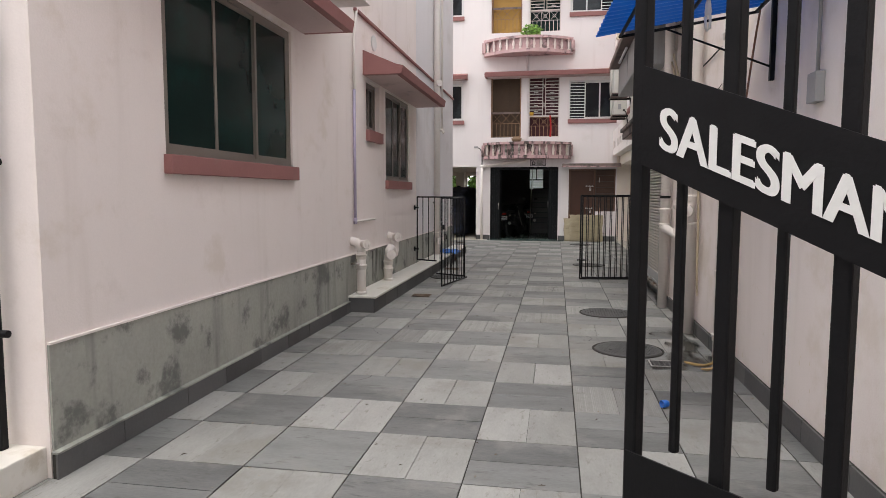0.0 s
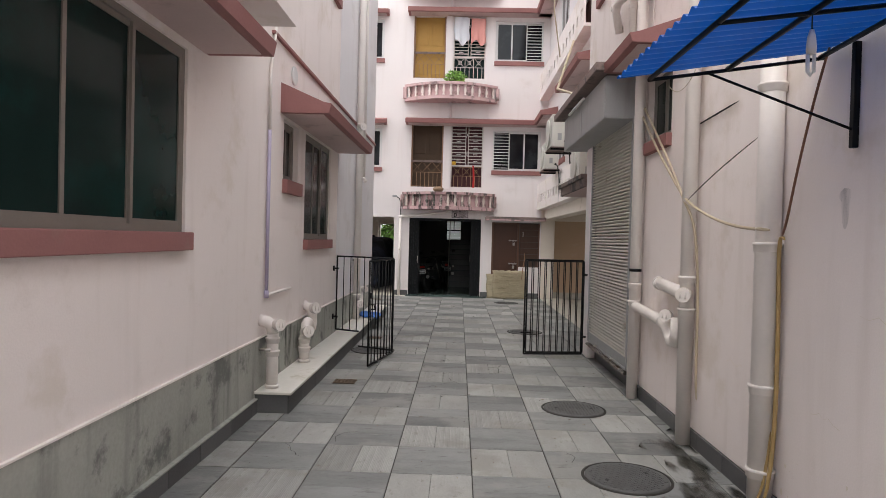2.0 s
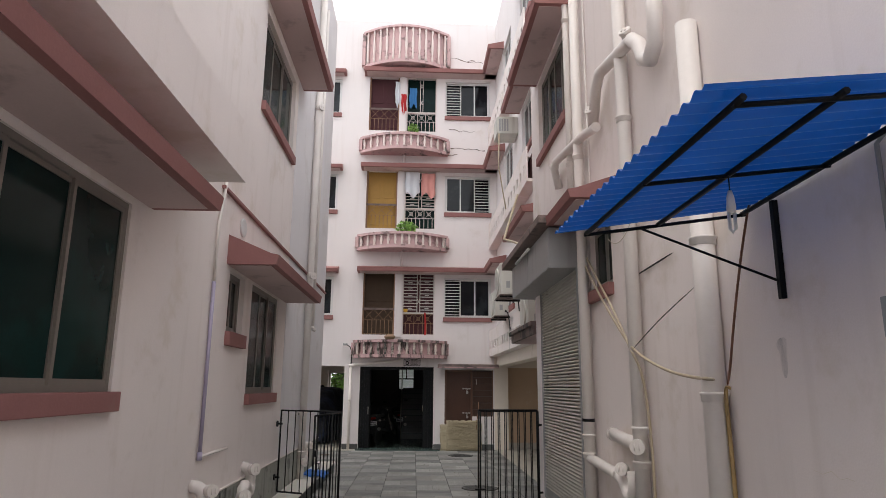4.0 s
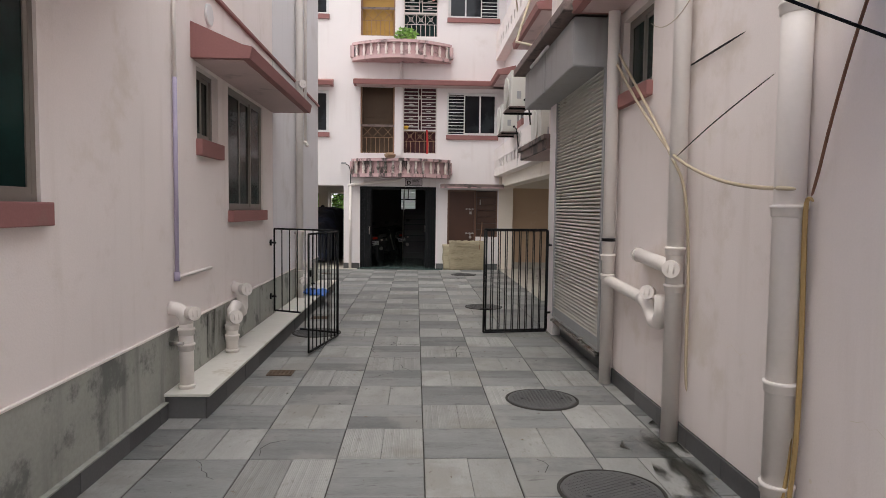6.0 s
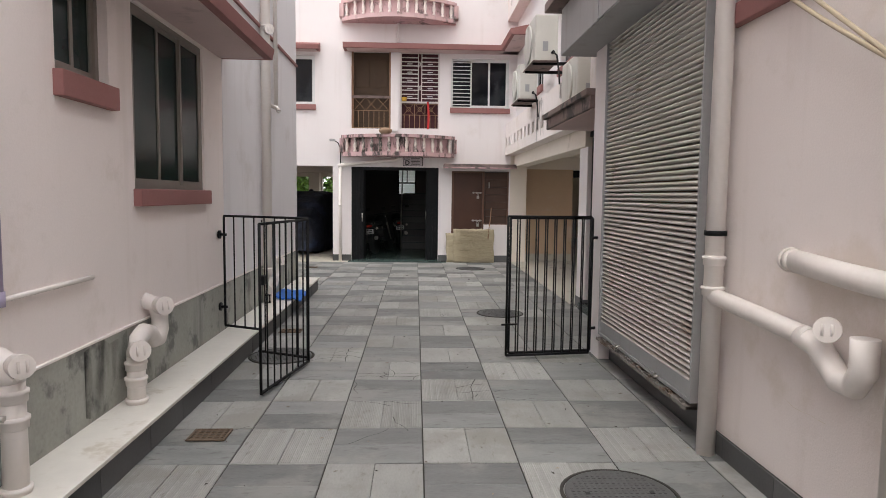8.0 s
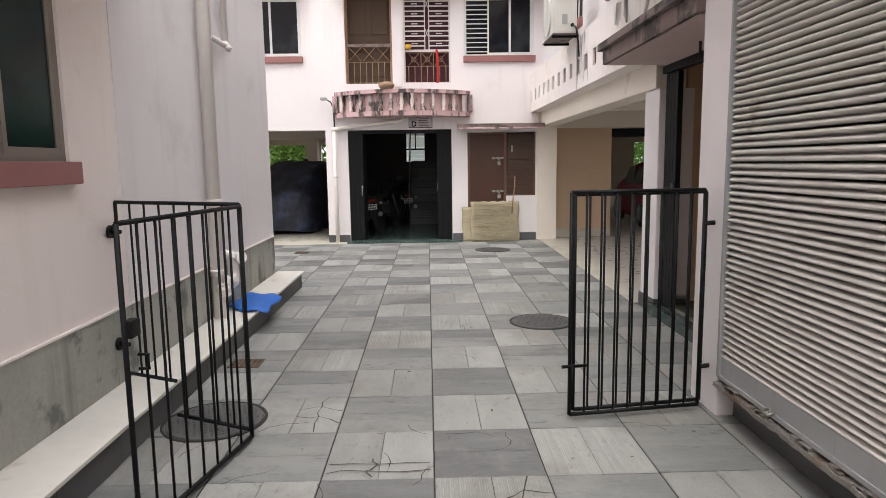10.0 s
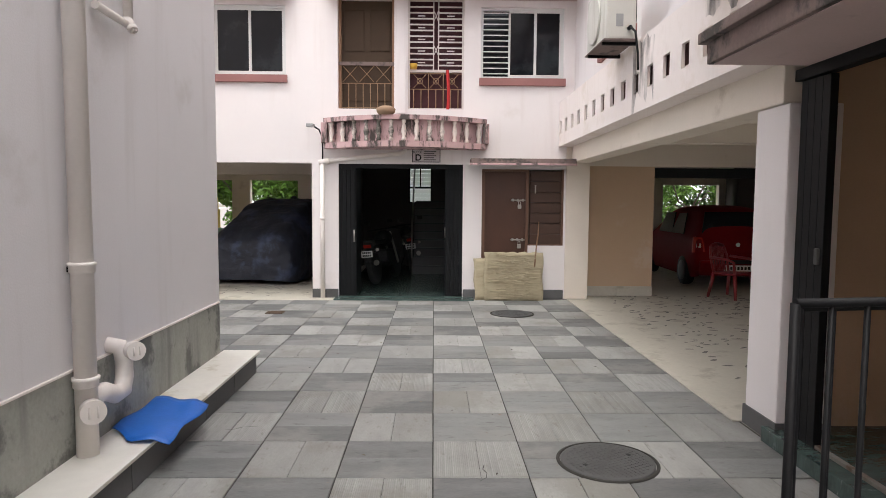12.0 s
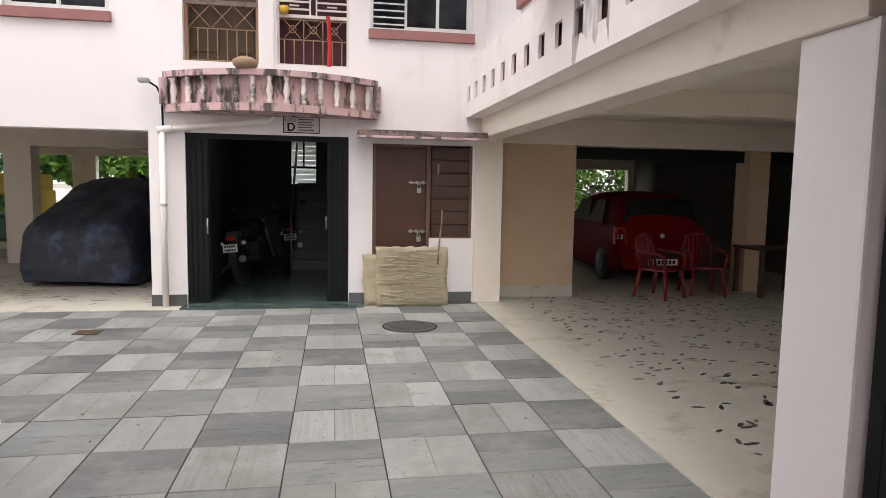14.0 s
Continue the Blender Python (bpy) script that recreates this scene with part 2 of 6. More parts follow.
def tube(bm, a, b, r0, r1=None, seg=14, cap=True):
    """A round bar from a to b."""
    a, b = Vector(a), Vector(b)
    r1 = r0 if r1 is None else r1
    q = (b - a).to_track_quat("Z", "Y")
    rings = []
    for c, r in ((a, r0), (b, r1)):
        rings.append([bm.verts.new(c + q @ Vector((r * math.cos(2 * math.pi * i / seg), r * math.sin(2 * math.pi * i / seg), 0))) for i in range(seg)])
    for i in range(seg):
        f = bm.faces.new((rings[0][i], rings[0][(i + 1) % seg], rings[1][(i + 1) % seg], rings[1][i]))
        f.smooth = True
    if cap:
        bm.faces.new(rings[0][::-1])
        bm.faces.new(rings[1])
    return bm


def path_tube(bm, pts, r, seg=10):
    """A bent round bar through the points."""
    pts = [Vector(p) for p in pts]
    rings = []
    up = Vector((0.31, 0.17, 0.93)).normalized()
    for i, p in enumerate(pts):
        d = (pts[min(i + 1, len(pts) - 1)] - pts[max(i - 1, 0)]).normalized()
        s = d.cross(up).normalized()
        u = s.cross(d)
        rings.append([bm.verts.new(p + r * (math.cos(2 * math.pi * k / seg) * s + math.sin(2 * math.pi * k / seg) * u)) for k in range(seg)])
    for a, b in zip(rings, rings[1:]):
        for k in range(seg):
            bm.faces.new((a[k], a[(k + 1) % seg], b[(k + 1) % seg], b[k])).smooth = True
    bm.faces.new(rings[0][::-1])
    bm.faces.new(rings[-1])
    return bm


def lathe(bm, profile, centre=(0, 0, 0), seg=20, axis="Z"):
    """A turned shape from (radius, height) pairs."""
    rings = []
    cx, cy, cz = centre
    for r, h in profile:
        ring = []
        for i in range(seg):
            a = 2 * math.pi * i / seg
            x, y = r * math.cos(a), r * math.sin(a)
            p = {"Z": (x, y, h), "X": (h, x, y), "Y": (x, h, y)}[axis]
            ring.append(bm.verts.new((cx + p[0], cy + p[1], cz + p[2])))
        rings.append(ring)
    for a, b in zip(rings, rings[1:]):
        for i in range(seg):
            bm.faces.new((a[i], a[(i + 1) % seg], b[(i + 1) % seg], b[i])).smooth = True
    bm.faces.new(rings[0][::-1])
    bm.faces.new(rings[-1])
    return bm


def extrude_outline(bm, pts, h0, h1):
    """A prism over an outline in x, y from height h0 to h1."""
    a = [bm.verts.new((x, y, h0)) for x, y in pts]
    b = [bm.verts.new((x, y, h1)) for x, y in pts]
    n = len(pts)
    for i in range(n):
        bm.faces.new((a[i], a[(i + 1) % n], b[(i + 1) % n], b[i]))
    bm.faces.new(a[::-1])
    bm.faces.new(b)
    return bm


def mesh_of(name, bm, mat, smooth=False):
    bmesh.ops.recalc_face_normals(bm, faces=bm.faces[:])
    me = bpy.data.meshes.new(name)
    bm.to_mesh(me)
    bm.free()
    me.materials.append(mat)
    if smooth:
        for f in me.polygons:
            f.use_smooth = True
    return me


def part(name, bm, mat, parent, label="", smooth=False):
    ob = new(name, mesh_of(name, bm, mat, smooth))
    ob.parent = parent
    return tagged(ob, label)


def thing(name, label, category, at=None, group="", kind=""):
    ob = new(name)
    ob.empty_display_size = 0.1
    if at is not None:
        ob.matrix_world = at
    return tagged(ob, label, category, group, kind)


def solid(name, bm, mat, label, category, at=None, group="", kind="", smooth=False):
    ob = new(name, mesh_of(name, bm, mat, smooth))
    if at is not None:
        ob.matrix_world = at
    return tagged(ob, label, category, group, kind)


def structure(name, bm, mat, label):
    return solid(name, bm, mat, label, name.split("_")[0], kind="structure")


def pierced(a0, a1, z0, z1, t0, t1, holes, axis):
    """A wall slab over a0..a1 (along axis), z0..z1, from t0 to t1 in thickness, with holes (a0, a1, z0, z1)."""
    us = sorted({a0, a1, *[h[i] for h in holes for i in (0, 1)]})
    zs = sorted({z0, z1, *[h[i] for h in holes for i in (2, 3)]})
    us, zs = [u for u in us if a0 <= u <= a1], [z for z in zs if z0 <= z <= z1]
    full = {(i, j): not any(h[0] <= (us[i] + us[i + 1]) / 2 <= h[1] and h[2] <= (zs[j] + zs[j + 1]) / 2 <= h[3] for h in holes)
            for i in range(len(us) - 1) for j in range(len(zs) - 1)}
    bm, made = bmesh.new(), {}

    def vert(u, t, z):
        k = (u, t, z)
        if k not in made:
            made[k] = bm.verts.new((u, t, z) if axis == "x" else (t, u, z))
        return made[k]

    for (i, j), f in full.items():
        if not f:
            continue
        ua, ub, za, zb = us[i], us[i + 1], zs[j], zs[j + 1]
        for t in (t0, t1):
            bm.faces.new([vert(ua, t, za), vert(ub, t, za), vert(ub, t, zb), vert(ua, t, zb)])
        for di, dj, q in ((-1, 0, ((ua, za), (ua, zb))), (1, 0, ((ub, za), (ub, zb))), (0, -1, ((ua, za), (ub, za))), (0, 1, ((ua, zb), (ub, zb)))):
            if not full.get((i + di, j + dj), False):
                bm.faces.new([vert(q[0][0], t0, q[0][1]), vert(q[1][0], t0, q[1][1]), vert(q[1][0], t1, q[1][1]), vert(q[0][0], t1, q[0][1])])
    return bm


FRONT, LEFT, RIGHT = 0, 90, -90   # turns of things on the far block, the near building, the shop building

# ---- large structure ----
FY = 19.55                      # the far block's face
FX = 0.09                       # its openings are set out from here
LX, RX = -2.37, 1.40            # faces of the near building and of the shop building
FLOORS = (0.0, 3.05, 6.05)
hall = (FX - 2.05, FX - 0.03, 0.0, 2.19)

GREYWHITE = material("grey_white_paint", (0.78, 0.755, 0.76), 0.85, vary=0.06, scale=0.7, fine=90, bump=0.25, spot=(0.6, 0.56, 0.53, 0.4), spot_at=0.57, spot_scale=0.9, streak=(0.6, 0.56, 0.54, 0.3))
# near building
near_holes = [(3.75, 5.7, 1.62, 2.83), (8.04, 8.64, 2.19, 2.81), (8.97, 10.42, 1.57, 2.82), (8.8, 10.75, 5.02, 6.22), (8.8, 10.75, 8.1, 9.3), (3.85, 5.8, 4.6, 5.95)]
structure("wall_near", pierced(2.73, 10.98, 0.0, 9.6, LX - 0.25, LX, near_holes, "y"), PINK, "pale pink painted plaster wall with rain stains")
structure("wall_near_far", boxm(LX - 0.25, LX + 0.004, 10.98, 14.9, 0.0, 9.6), GREYWHITE, "greyish white painted plaster wall with faint stains")
structure("wall_near_end", boxm(-9.0, LX - 0.25, 14.65, 14.9, 0, 9.6), PINK, "pale pink plaster end wall")
structure("wall_near_front", boxm(-9.0, LX - 0.25, 2.73, 2.98, 0, 9.6), PINK, "pale pink plaster wall beside the entrance")
# unseen inner wall, added; its dark colour stands for the unlit room
structure("wall_near_inner", boxm(-4.2, -4.1, 2.98, 14.65, 0, 9.6), DIMWALL, "added inner wall behind the windows, coloured dark for shade")
structure("roof_near", boxm(-9.0, LX, 2.73, 14.9, 9.6, 9.75), PALE, "flat concrete roof")
structure("plinth_near", boxm(LX, LX + 0.012, 2.74, 14.88, 0.0, 0.655), PLINTH, "blotched grey cement plinth")
# shop building
shop_holes = [(7.5, 8.25, 2.66, 3.32), (8.45, 10.5, 0.0, 3.05), (10.87, 11.48, 0.0, 2.43), (9.05, 10.85, 5.12, 6.34)]
structure("wall_shop", pierced(-3.0, 11.48, 0.0, 6.75, RX, RX + 0.25, shop_holes, "y"), PINK, "pale pink painted plaster wall with damp stains")
structure("wall_shop_inner", boxm(RX + 0.9, RX + 1.0, -3, 11.3, 0, 6.75), DIMWALL, "added inner wall behind the shutter, coloured dark for shade")
structure("floor_shop", boxm(RX + 0.02, RX + 0.9, 8.45, 10.5, 0.0, 0.22), DARKSTONE, "raised dark stone shop floor")
structure("roof_shop", boxm(RX, 8.0, -3, 11.48, 6.75, 6.9), PALE, "flat concrete roof")
# far block
far_holes = [hall, (FX + 0.28, FX + 1.04, 0.0, 2.12), (FX + 1.04, FX + 1.62, 0.88, 2.12), (-9.0, FX - 2.48, 0.0, 2.2)]
for dz in FLOORS:
    far_holes += [(FX - 2.05, FX - 1.15, 3.07 + dz, 4.82 + dz), (FX - 0.93, FX - 0.03, 3.07 + dz, 4.82 + dz), (FX + 0.24, FX + 1.58, 3.57 + dz, 4.69 + dz), (FX - 4.05, FX - 2.88, 3.59 + dz, 4.69 + dz)]
structure("wall_far", pierced(-10.0, 1.85, 0.0, 12.55, FY, FY + 0.25, far_holes, "x"), PALE, "pale pink four-storey apartment wall with cracks")
structure("roof_far", boxm(-10.0, 9.0, FY, 30, 12.55, 12.7), PALE, "flat concrete roof")
structure("floor_first_far", boxm(-10.0, 1.85, FY + 0.25, 27.0, 2.55, 2.72), CREAM, "concrete ceiling slab over the parking")
# added room wall, room shade put into its colour
structure("wall_rooms", boxm(-10.0, 1.85, FY + 1.5, FY + 1.6, 2.72, 12.55), DIMWALL, "added wall inside the flats, coloured dark for shade")
# wing beside the courtyard
wing_holes = []
for dz in FLOORS:
    wing_holes += [(13.6, 15.0, 3.6 + dz, 4.75 + dz), (16.4, 17.9, 3.6 + dz, 4.75 + dz)]
structure("wall_wing", pierced(11.48, FY, 2.57, 12.55, 1.85, 2.08, wing_holes, "y"), PALE, "pale pink plaster wall of the side wing")
structure("wall_wing_inner", boxm(3.0, 3.1, 11.48, FY, 2.8, 12.55), DIMWALL, "added wall inside the wing flats, coloured dark for shade")
structure("ceiling_parking", boxm(1.66, 10.8, 10.87, 29.0, 2.57, 2.72), CREAM, "cream painted concrete parking ceiling")
structure("wall_shop_end", boxm(1.85, 10.8, 11.3, 11.48, 2.72, 6.75), PINK, "pink plaster end wall")
structure("beam_1", boxm(1.82, 2.12, 13.2, FY, 2.23, 2.57, 0.012), CREAM, "cream painted concrete edge beam")
structure("beam_2", boxm(2.12, 8.4, 17.0, 17.25, 2.33, 2.57), CREAM, "cream painted concrete cross beam")
structure("beam_3", boxm(2.12, 8.4, 19.9, 20.15, 2.2, 2.57), CREAM, "cream painted concrete cross beam")
structure("column_corner", boxm(1.85, 2.2, 13.17, 13.59, 0.0, 2.23, 0.015), PALE, "cream painted concrete column")
structure("column_foot", boxm(1.838, 2.212, 13.158, 13.602, 0.0, 0.14), DARKSTONE, "dark stone skirting round the column")
structure("wall_ochre", boxm(2.12, 3.31, 19.9, 20.12, 0.0, 2.2), OCHRE, "peeling ochre painted wall of the parking")
structure("pier_corner", boxm(1.74, 2.12, FY - 0.03, 20.1, 0.0, 2.5), CREAM, "cream plaster corner pier")
structure("skirting_ochre", boxm(2.125, 3.315, 19.885, 19.9, 0.0, 0.17), TERRAZZO, "pale stone skirting")
# side wall and partition carry the parking's shade in their dark colour
structure("wall_parking_side", boxm(8.4, 8.6, 11.48, 29, 0, 2.57), DIMWALL, "side wall added to the parking, coloured dark for shade")
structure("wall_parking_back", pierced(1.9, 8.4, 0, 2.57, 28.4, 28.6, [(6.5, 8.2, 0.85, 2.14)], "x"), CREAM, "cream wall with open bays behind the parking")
structure("wall_parking_partition", boxm(6.15, 8.4, 22.9, 23.1, 0, 2.57), DIMWALL, "partition wall in the parking, coloured dark for shade")
structure("lintel_dark", boxm(3.31, 8.4, 20.3, 20.45, 2.03, 2.2), BLACKDOOR, "dark rolled shutter housing")
structure("column_inner", boxm(6.25, 6.6, 20.15, 20.5, 0, 2.3), OCHRE, "ochre concrete column")
structure("wall_entry_inner", boxm(2.9, 3.0, 10.87, 13.25, 0, 2.57), OCHRE, "ochre wall behind the steel gate")
structure("wall_entry_near", boxm(RX + 0.02, 3.0, 10.77, 10.868, 0, 2.57), OCHRE, "ochre wall at the near side of the entrance")
structure("wall_entry_side", boxm(2.16, 3.0, 13.25, 13.4, 0, 2.57), OCHRE, "ochre wall beside the entrance")
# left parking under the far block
# hall walls coloured dark to stand for the shade inside
structure("wall_hall_left", boxm(FX - 2.48, FX - 2.25, FY + 0.25, 27, 0, 2.55), DIMWALL, "stair hall wall with indoor shade in its colour")
structure("wall_hall_right", boxm(FX + 0.15, FX + 0.28, FY + 0.25, 27, 0, 2.55), DIMWALL, "stair hall wall with indoor shade in its colour")
structure("wall_hall_back", pierced(FX - 2.25, FX + 0.15, 0, 5.0, 25.0, 25.2, [(FX - 1.12, FX - 0.55, 1.55, 2.52)], "x"), DIMWALL, "stair hall back wall with indoor shade in its colour")
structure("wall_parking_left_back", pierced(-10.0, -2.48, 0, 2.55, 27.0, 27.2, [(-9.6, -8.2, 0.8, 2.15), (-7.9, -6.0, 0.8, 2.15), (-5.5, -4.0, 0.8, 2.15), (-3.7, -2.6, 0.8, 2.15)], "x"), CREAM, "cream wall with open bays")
structure("wall_yard_left", boxm(-10.2, -10.0, 14.9, 30, 0, 2.4), PALE, "pale boundary wall")
structure("beam_4", boxm(-10.0, -2.48, 24.2, 24.5, 2.2, 2.55), CREAM, "cream concrete cross beam")
structure("column_parking", boxm(-6.15, -5.68, 24.2, 24.55, 0.0, 2.2), CREAM, "cream concrete column in the parking")
structure("column_parking_2", boxm(-4.1, -3.75, 26.6, 27.0, 0.0, 2.3), CREAM, "cream concrete column at the back")
# behind the start: unseen walls, added to hold back sky light
structure("wall_street_front", boxm(-9.0, 8.0, -3.4, -3.2, 0, 5.5), PALE, "plain unseen wall added behind the start to limit light")
structure("wall_lane_left", boxm(-5.2, -5.0, -3.2, 2.73, 0, 5.5), PALE, "plain unseen wall added beside the forecourt to limit light")
# floors
structure("ground", boxm(-400, 400, -400, 400, -0.3, -0.06), EARTH, "damp earth ground")
bed = bmesh.new()
cube(bed, -10.0, 1.84, -6.0, 19.28, -0.06, -0.006)
structure("pavement_bed", bed, JOINT, "dark dirt bed in the slab joints")
structure("floor_parking_right", boxm(1.84, 8.4, 11.5, 28.4, -0.06, 0.004), TERRAZZO, "pale crazy-marble parking floor with dark chips")
structure("floor_parking_left", boxm(-10.0, FX - 2.1, 19.28, 27.0, -0.06, 0.006), TERRAZZO, "pale crazy-marble parking floor")
structure("floor_hall", boxm(FX - 2.1, FX + 0.15, 19.28, 27.0, -0.06, 0.02), GREENMARBLE, "polished dark green marble hall floor")
structure("floor_store", boxm(FX + 0.15, 1.84, 19.28, 21.0, -0.06, 0.0), DARKSTONE, "dark stone threshold")
# ledge along the near building
ledge_body = structure("ledge_body", boxm(LX + 0.012, -2.055, 7.232, 14.94, 0.0, 0.172), JOINT, "dark stone faced kerb wall")


def stone_facing(parent, x0, x1, y0, y1, z0, z1, pitch, seed):
    """Separate facing stones along y with open joints between them."""
    q, y = random.Random(seed), y0
    while y < y1 - 0.05:
        e = min(y1, y + pitch * q.uniform(0.85, 1.15))
        dx = q.uniform(-0.0015, 0.0015)
        part("stone", boxm(x0 + dx, x1 + dx, y, e - 0.004, z0, z1 - q.uniform(0, 0.002), 0.002), DARKSTONE, parent)
        y = e


stone_facing(ledge_body, -2.055, -2.043, 7.22, 14.95, 0.0, 0.172, 0.58, 31)
part("stone", boxm(LX + 0.014, -2.057, 7.22, 7.232, 0.0, 0.172, 0.002), DARKSTONE, ledge_body)
structure("ledge_top", boxm(LX + 0.012, -2.02, 7.2, 14.98, 0.172, 0.195, 0.004), MARBLE, "stained white marble ledge top")
base_near = structure("baseboard_near", boxm(LX + 0.012, LX + 0.034, 2.725, 7.19, 0.0, 0.12), JOINT, "dark stone base strip")
stone_facing(base_near, LX + 0.034, LX + 0.046, 2.72, 7.2, 0.0, 0.125, 0.56, 32)
structure("baseboard_cap", boxm(LX + 0.012, LX + 0.05, 2.72, 7.2, 0.125, 0.135), PLINTH, "cement line over the base strip")
base_shop = structure("baseboard_shop", boxm(RX - 0.014, RX, -3, 8.29, 0.0, 0.125), JOINT, "dark stone base strip")
stone_facing(base_shop, RX - 0.026, RX - 0.014, -3, 8.3, 0.0, 0.13, 0.56, 33)
structure("baseboard_far_left", boxm(FX - 2.48, FX - 2.06, FY - 0.02, FY, 0.0, 0.15), DARKSTONE, "grey stone skirting")
structure("baseboard_far_right", boxm(FX - 0.02, 1.72, FY - 0.02, FY, 0.0, 0.15), DARKSTONE, "grey stone skirting")
structure("plinth_edge", boxm(LX, LX + 0.02, 2.74, 14.88, 0.655, 0.667), PINK, "thin plaster lip over the plinth")
structure("string_course", boxm(LX, LX + 0.035, 7.55, 14.9, 3.53, 3.56), ROSE, "thin painted string course")
structure("pilaster_shop", boxm(1.29, 1.42, 10.5, 10.87, 0.0, 3.05, 0.01), PALE, "white painted jamb with worn paint")
structure("pilaster_entry", boxm(1.65, 1.85, 11.3, 11.48, 2.57, 6.75), PINK, "pink plaster return wall")
structure("jamb_shop", boxm(1.36, 1.40, 8.3, 8.45, 0.0, 3.1, 0.008), PINK, "pink plaster shutter jamb")
structure("step_entry", boxm(1.79, 2.9, 10.95, 13.24, 0.0, 0.1, 0.006), GREENMARBLE, "green marble entrance step")
structure("step_left", boxm(-3.6, LX - 0.02, 1.6, 2.73, 0.0, 0.16, 0.008), MARBLE, "white marble doorstep")


def window(name, at, w, h, panes, frame_mat, label, sill=True, bars=0, dark=0.09, sill_h=0.12):
    glass = FARGLASS if frame_mat is WHITEALU else GLASS
    """A sliding window in a reveal: outer frame, one sash and pane to each light, sill, bars on one light."""
    t = thing(name, label, "window", at, kind="structure")
    bm = bmesh.new()
    d0, d1, f = dark - 0.03, dark + 0.04, 0.04
    cube(bm, 0, w, d0, d1, 0, f)
    cube(bm, 0, w, d0, d1, h - f, h)
    cube(bm, 0, f, d0, d1, f, h - f)
    cube(bm, w - f, w, d0, d1, f, h - f)
    part("window_frame", bm, frame_mat, t)
    pw = (w - 2 * f) / panes
    for i in range(panes):
        x0, x1, y0 = f + i * pw - 0.012 * (i > 0), f + (i + 1) * pw + 0.012 * (i < panes - 1), dark + (0.0 if i % 2 else -0.016)
        if bars and i in (0 if bars > 0 else panes - 1,):
            part("pane", boxm(x0, x1, dark + 0.05, dark + 0.056, f, h - f), glass, t)
            k = 12
            for j in range(k):
                z = f + (h - 2 * f) * (j + 0.5) / k
                part("bar", boxm(x0, x1, dark - 0.05, dark - 0.035, z - 0.008, z + 0.008), frame_mat, t)
            continue
        s = bmesh.new()
        g = 0.032
        for q in ((x0, x0 + g, f, h - f), (x1 - g, x1, f, h - f), (x0 + g, x1 - g, f, f + g), (x0 + g, x1 - g, h - f - g, h - f)):
            cube(s, q[0], q[1], y0 - 0.012, y0 + 0.012, q[2], q[3])
        sash = part("sash", s, frame_mat, t)
        part("pane", boxm(x0 + g, x1 - g, y0 - 0.003, y0 + 0.003, f + g, h - f - g), glass, sash)
    if sill:
        part("window_sill", boxm(-0.025, w + 0.025, -0.055, dark, -sill_h, 0.0, 0.008), ROSE, t)
    return t


def on_near(y, z):
    return pose(LX, y, z, 0, 0, LEFT)


def on_shop(y, z, x=RX):
    return pose(x, y, z, 0, 0, RIGHT)


window("window_1", on_near(3.75, 1.62), 1.95, 1.21, 3, ALU, "three-light sliding window with dark tinted glass", dark=0.05)
window("window_2", on_near(8.97, 1.57), 1.45, 1.25, 3, ALU, "sliding window with dark tinted glass", dark=0.05)
window("window_3", on_near(8.04, 2.19), 0.6, 0.62, 2, ALU, "small bathroom window with louvred dark glass", sill_h=0.14)
window("window_4", on_near(8.8, 5.02), 1.95, 1.2, 3, ALU, "upper sliding window with dark glass")
window("window_5", on_near(8.8, 8.1), 1.95, 1.2, 3, ALU, "upper sliding window with dark glass")
window("window_6", on_near(3.85, 4.6), 1.95, 1.35, 3, ALU, "upper sliding window with dark glass")
window("window_7", on_shop(8.25, 2.66), 0.75, 0.66, 2, ALU, "small louvred toilet window")
window("window_8", on_shop(10.85, 5.12), 1.8, 1.22, 4, ALU, "upper sliding window of the shop building")
n = 10
for k, dz in enumerate(FLOORS):
    window(f"window_{n}", pose(FX + 0.24, FY, 3.57 + dz), 1.34, 1.12, 3, WHITEALU, "white-framed sliding window with one barred light", bars=(1, -1, 1)[k])
    window(f"window_{n + 1}", pose(FX - 4.05, FY, 3.59 + dz), 1.17, 1.1, 2, WHITEALU, "white-framed sliding window with dark glass")
    window(f"window_{n + 2}", on_shop(15.0, 3.6 + dz, 1.85), 1.4, 1.15, 3, WHITEALU, "white-framed wing window with dark glass")
    window(f"window_{n + 3}", on_shop(17.9, 3.6 + dz, 1.85), 1.5, 1.15, 3, WHITEALU, "white-framed wing window with dark glass")
    n += 4


def sunshade(name, at, w, out, rise, rim, label, mat=ROSE, under=SOFFIT):
    """A sloping concrete sunshade: local x along the wall, out towards -y, its underside at z 0."""
    t = thing(name, label, "sunshade", at, kind="structure")
    bm = bmesh.new()
    prof = [(0, 0.0), (-out, 0.0), (-out - 0.02, rim), (-out + 0.06, rim + 0.015), (0, rim + rise)]
    a = [bm.verts.new((0, y, z)) for y, z in prof]
    b = [bm.verts.new((w, y, z)) for y, z in prof]
    for i in range(5):
        bm.faces.new((a[i], a[(i + 1) % 5], b[(i + 1) % 5], b[i]))
    bm.faces.new(a)
    bm.faces.new(b[::-1])
    part("slab", bm, mat, t)
    part("soffit", boxm(0.07, w - 0.07, -out + 0.07, -0.002, -0.006, 0.002), under, t, "faded pink plastered underside")
    return t


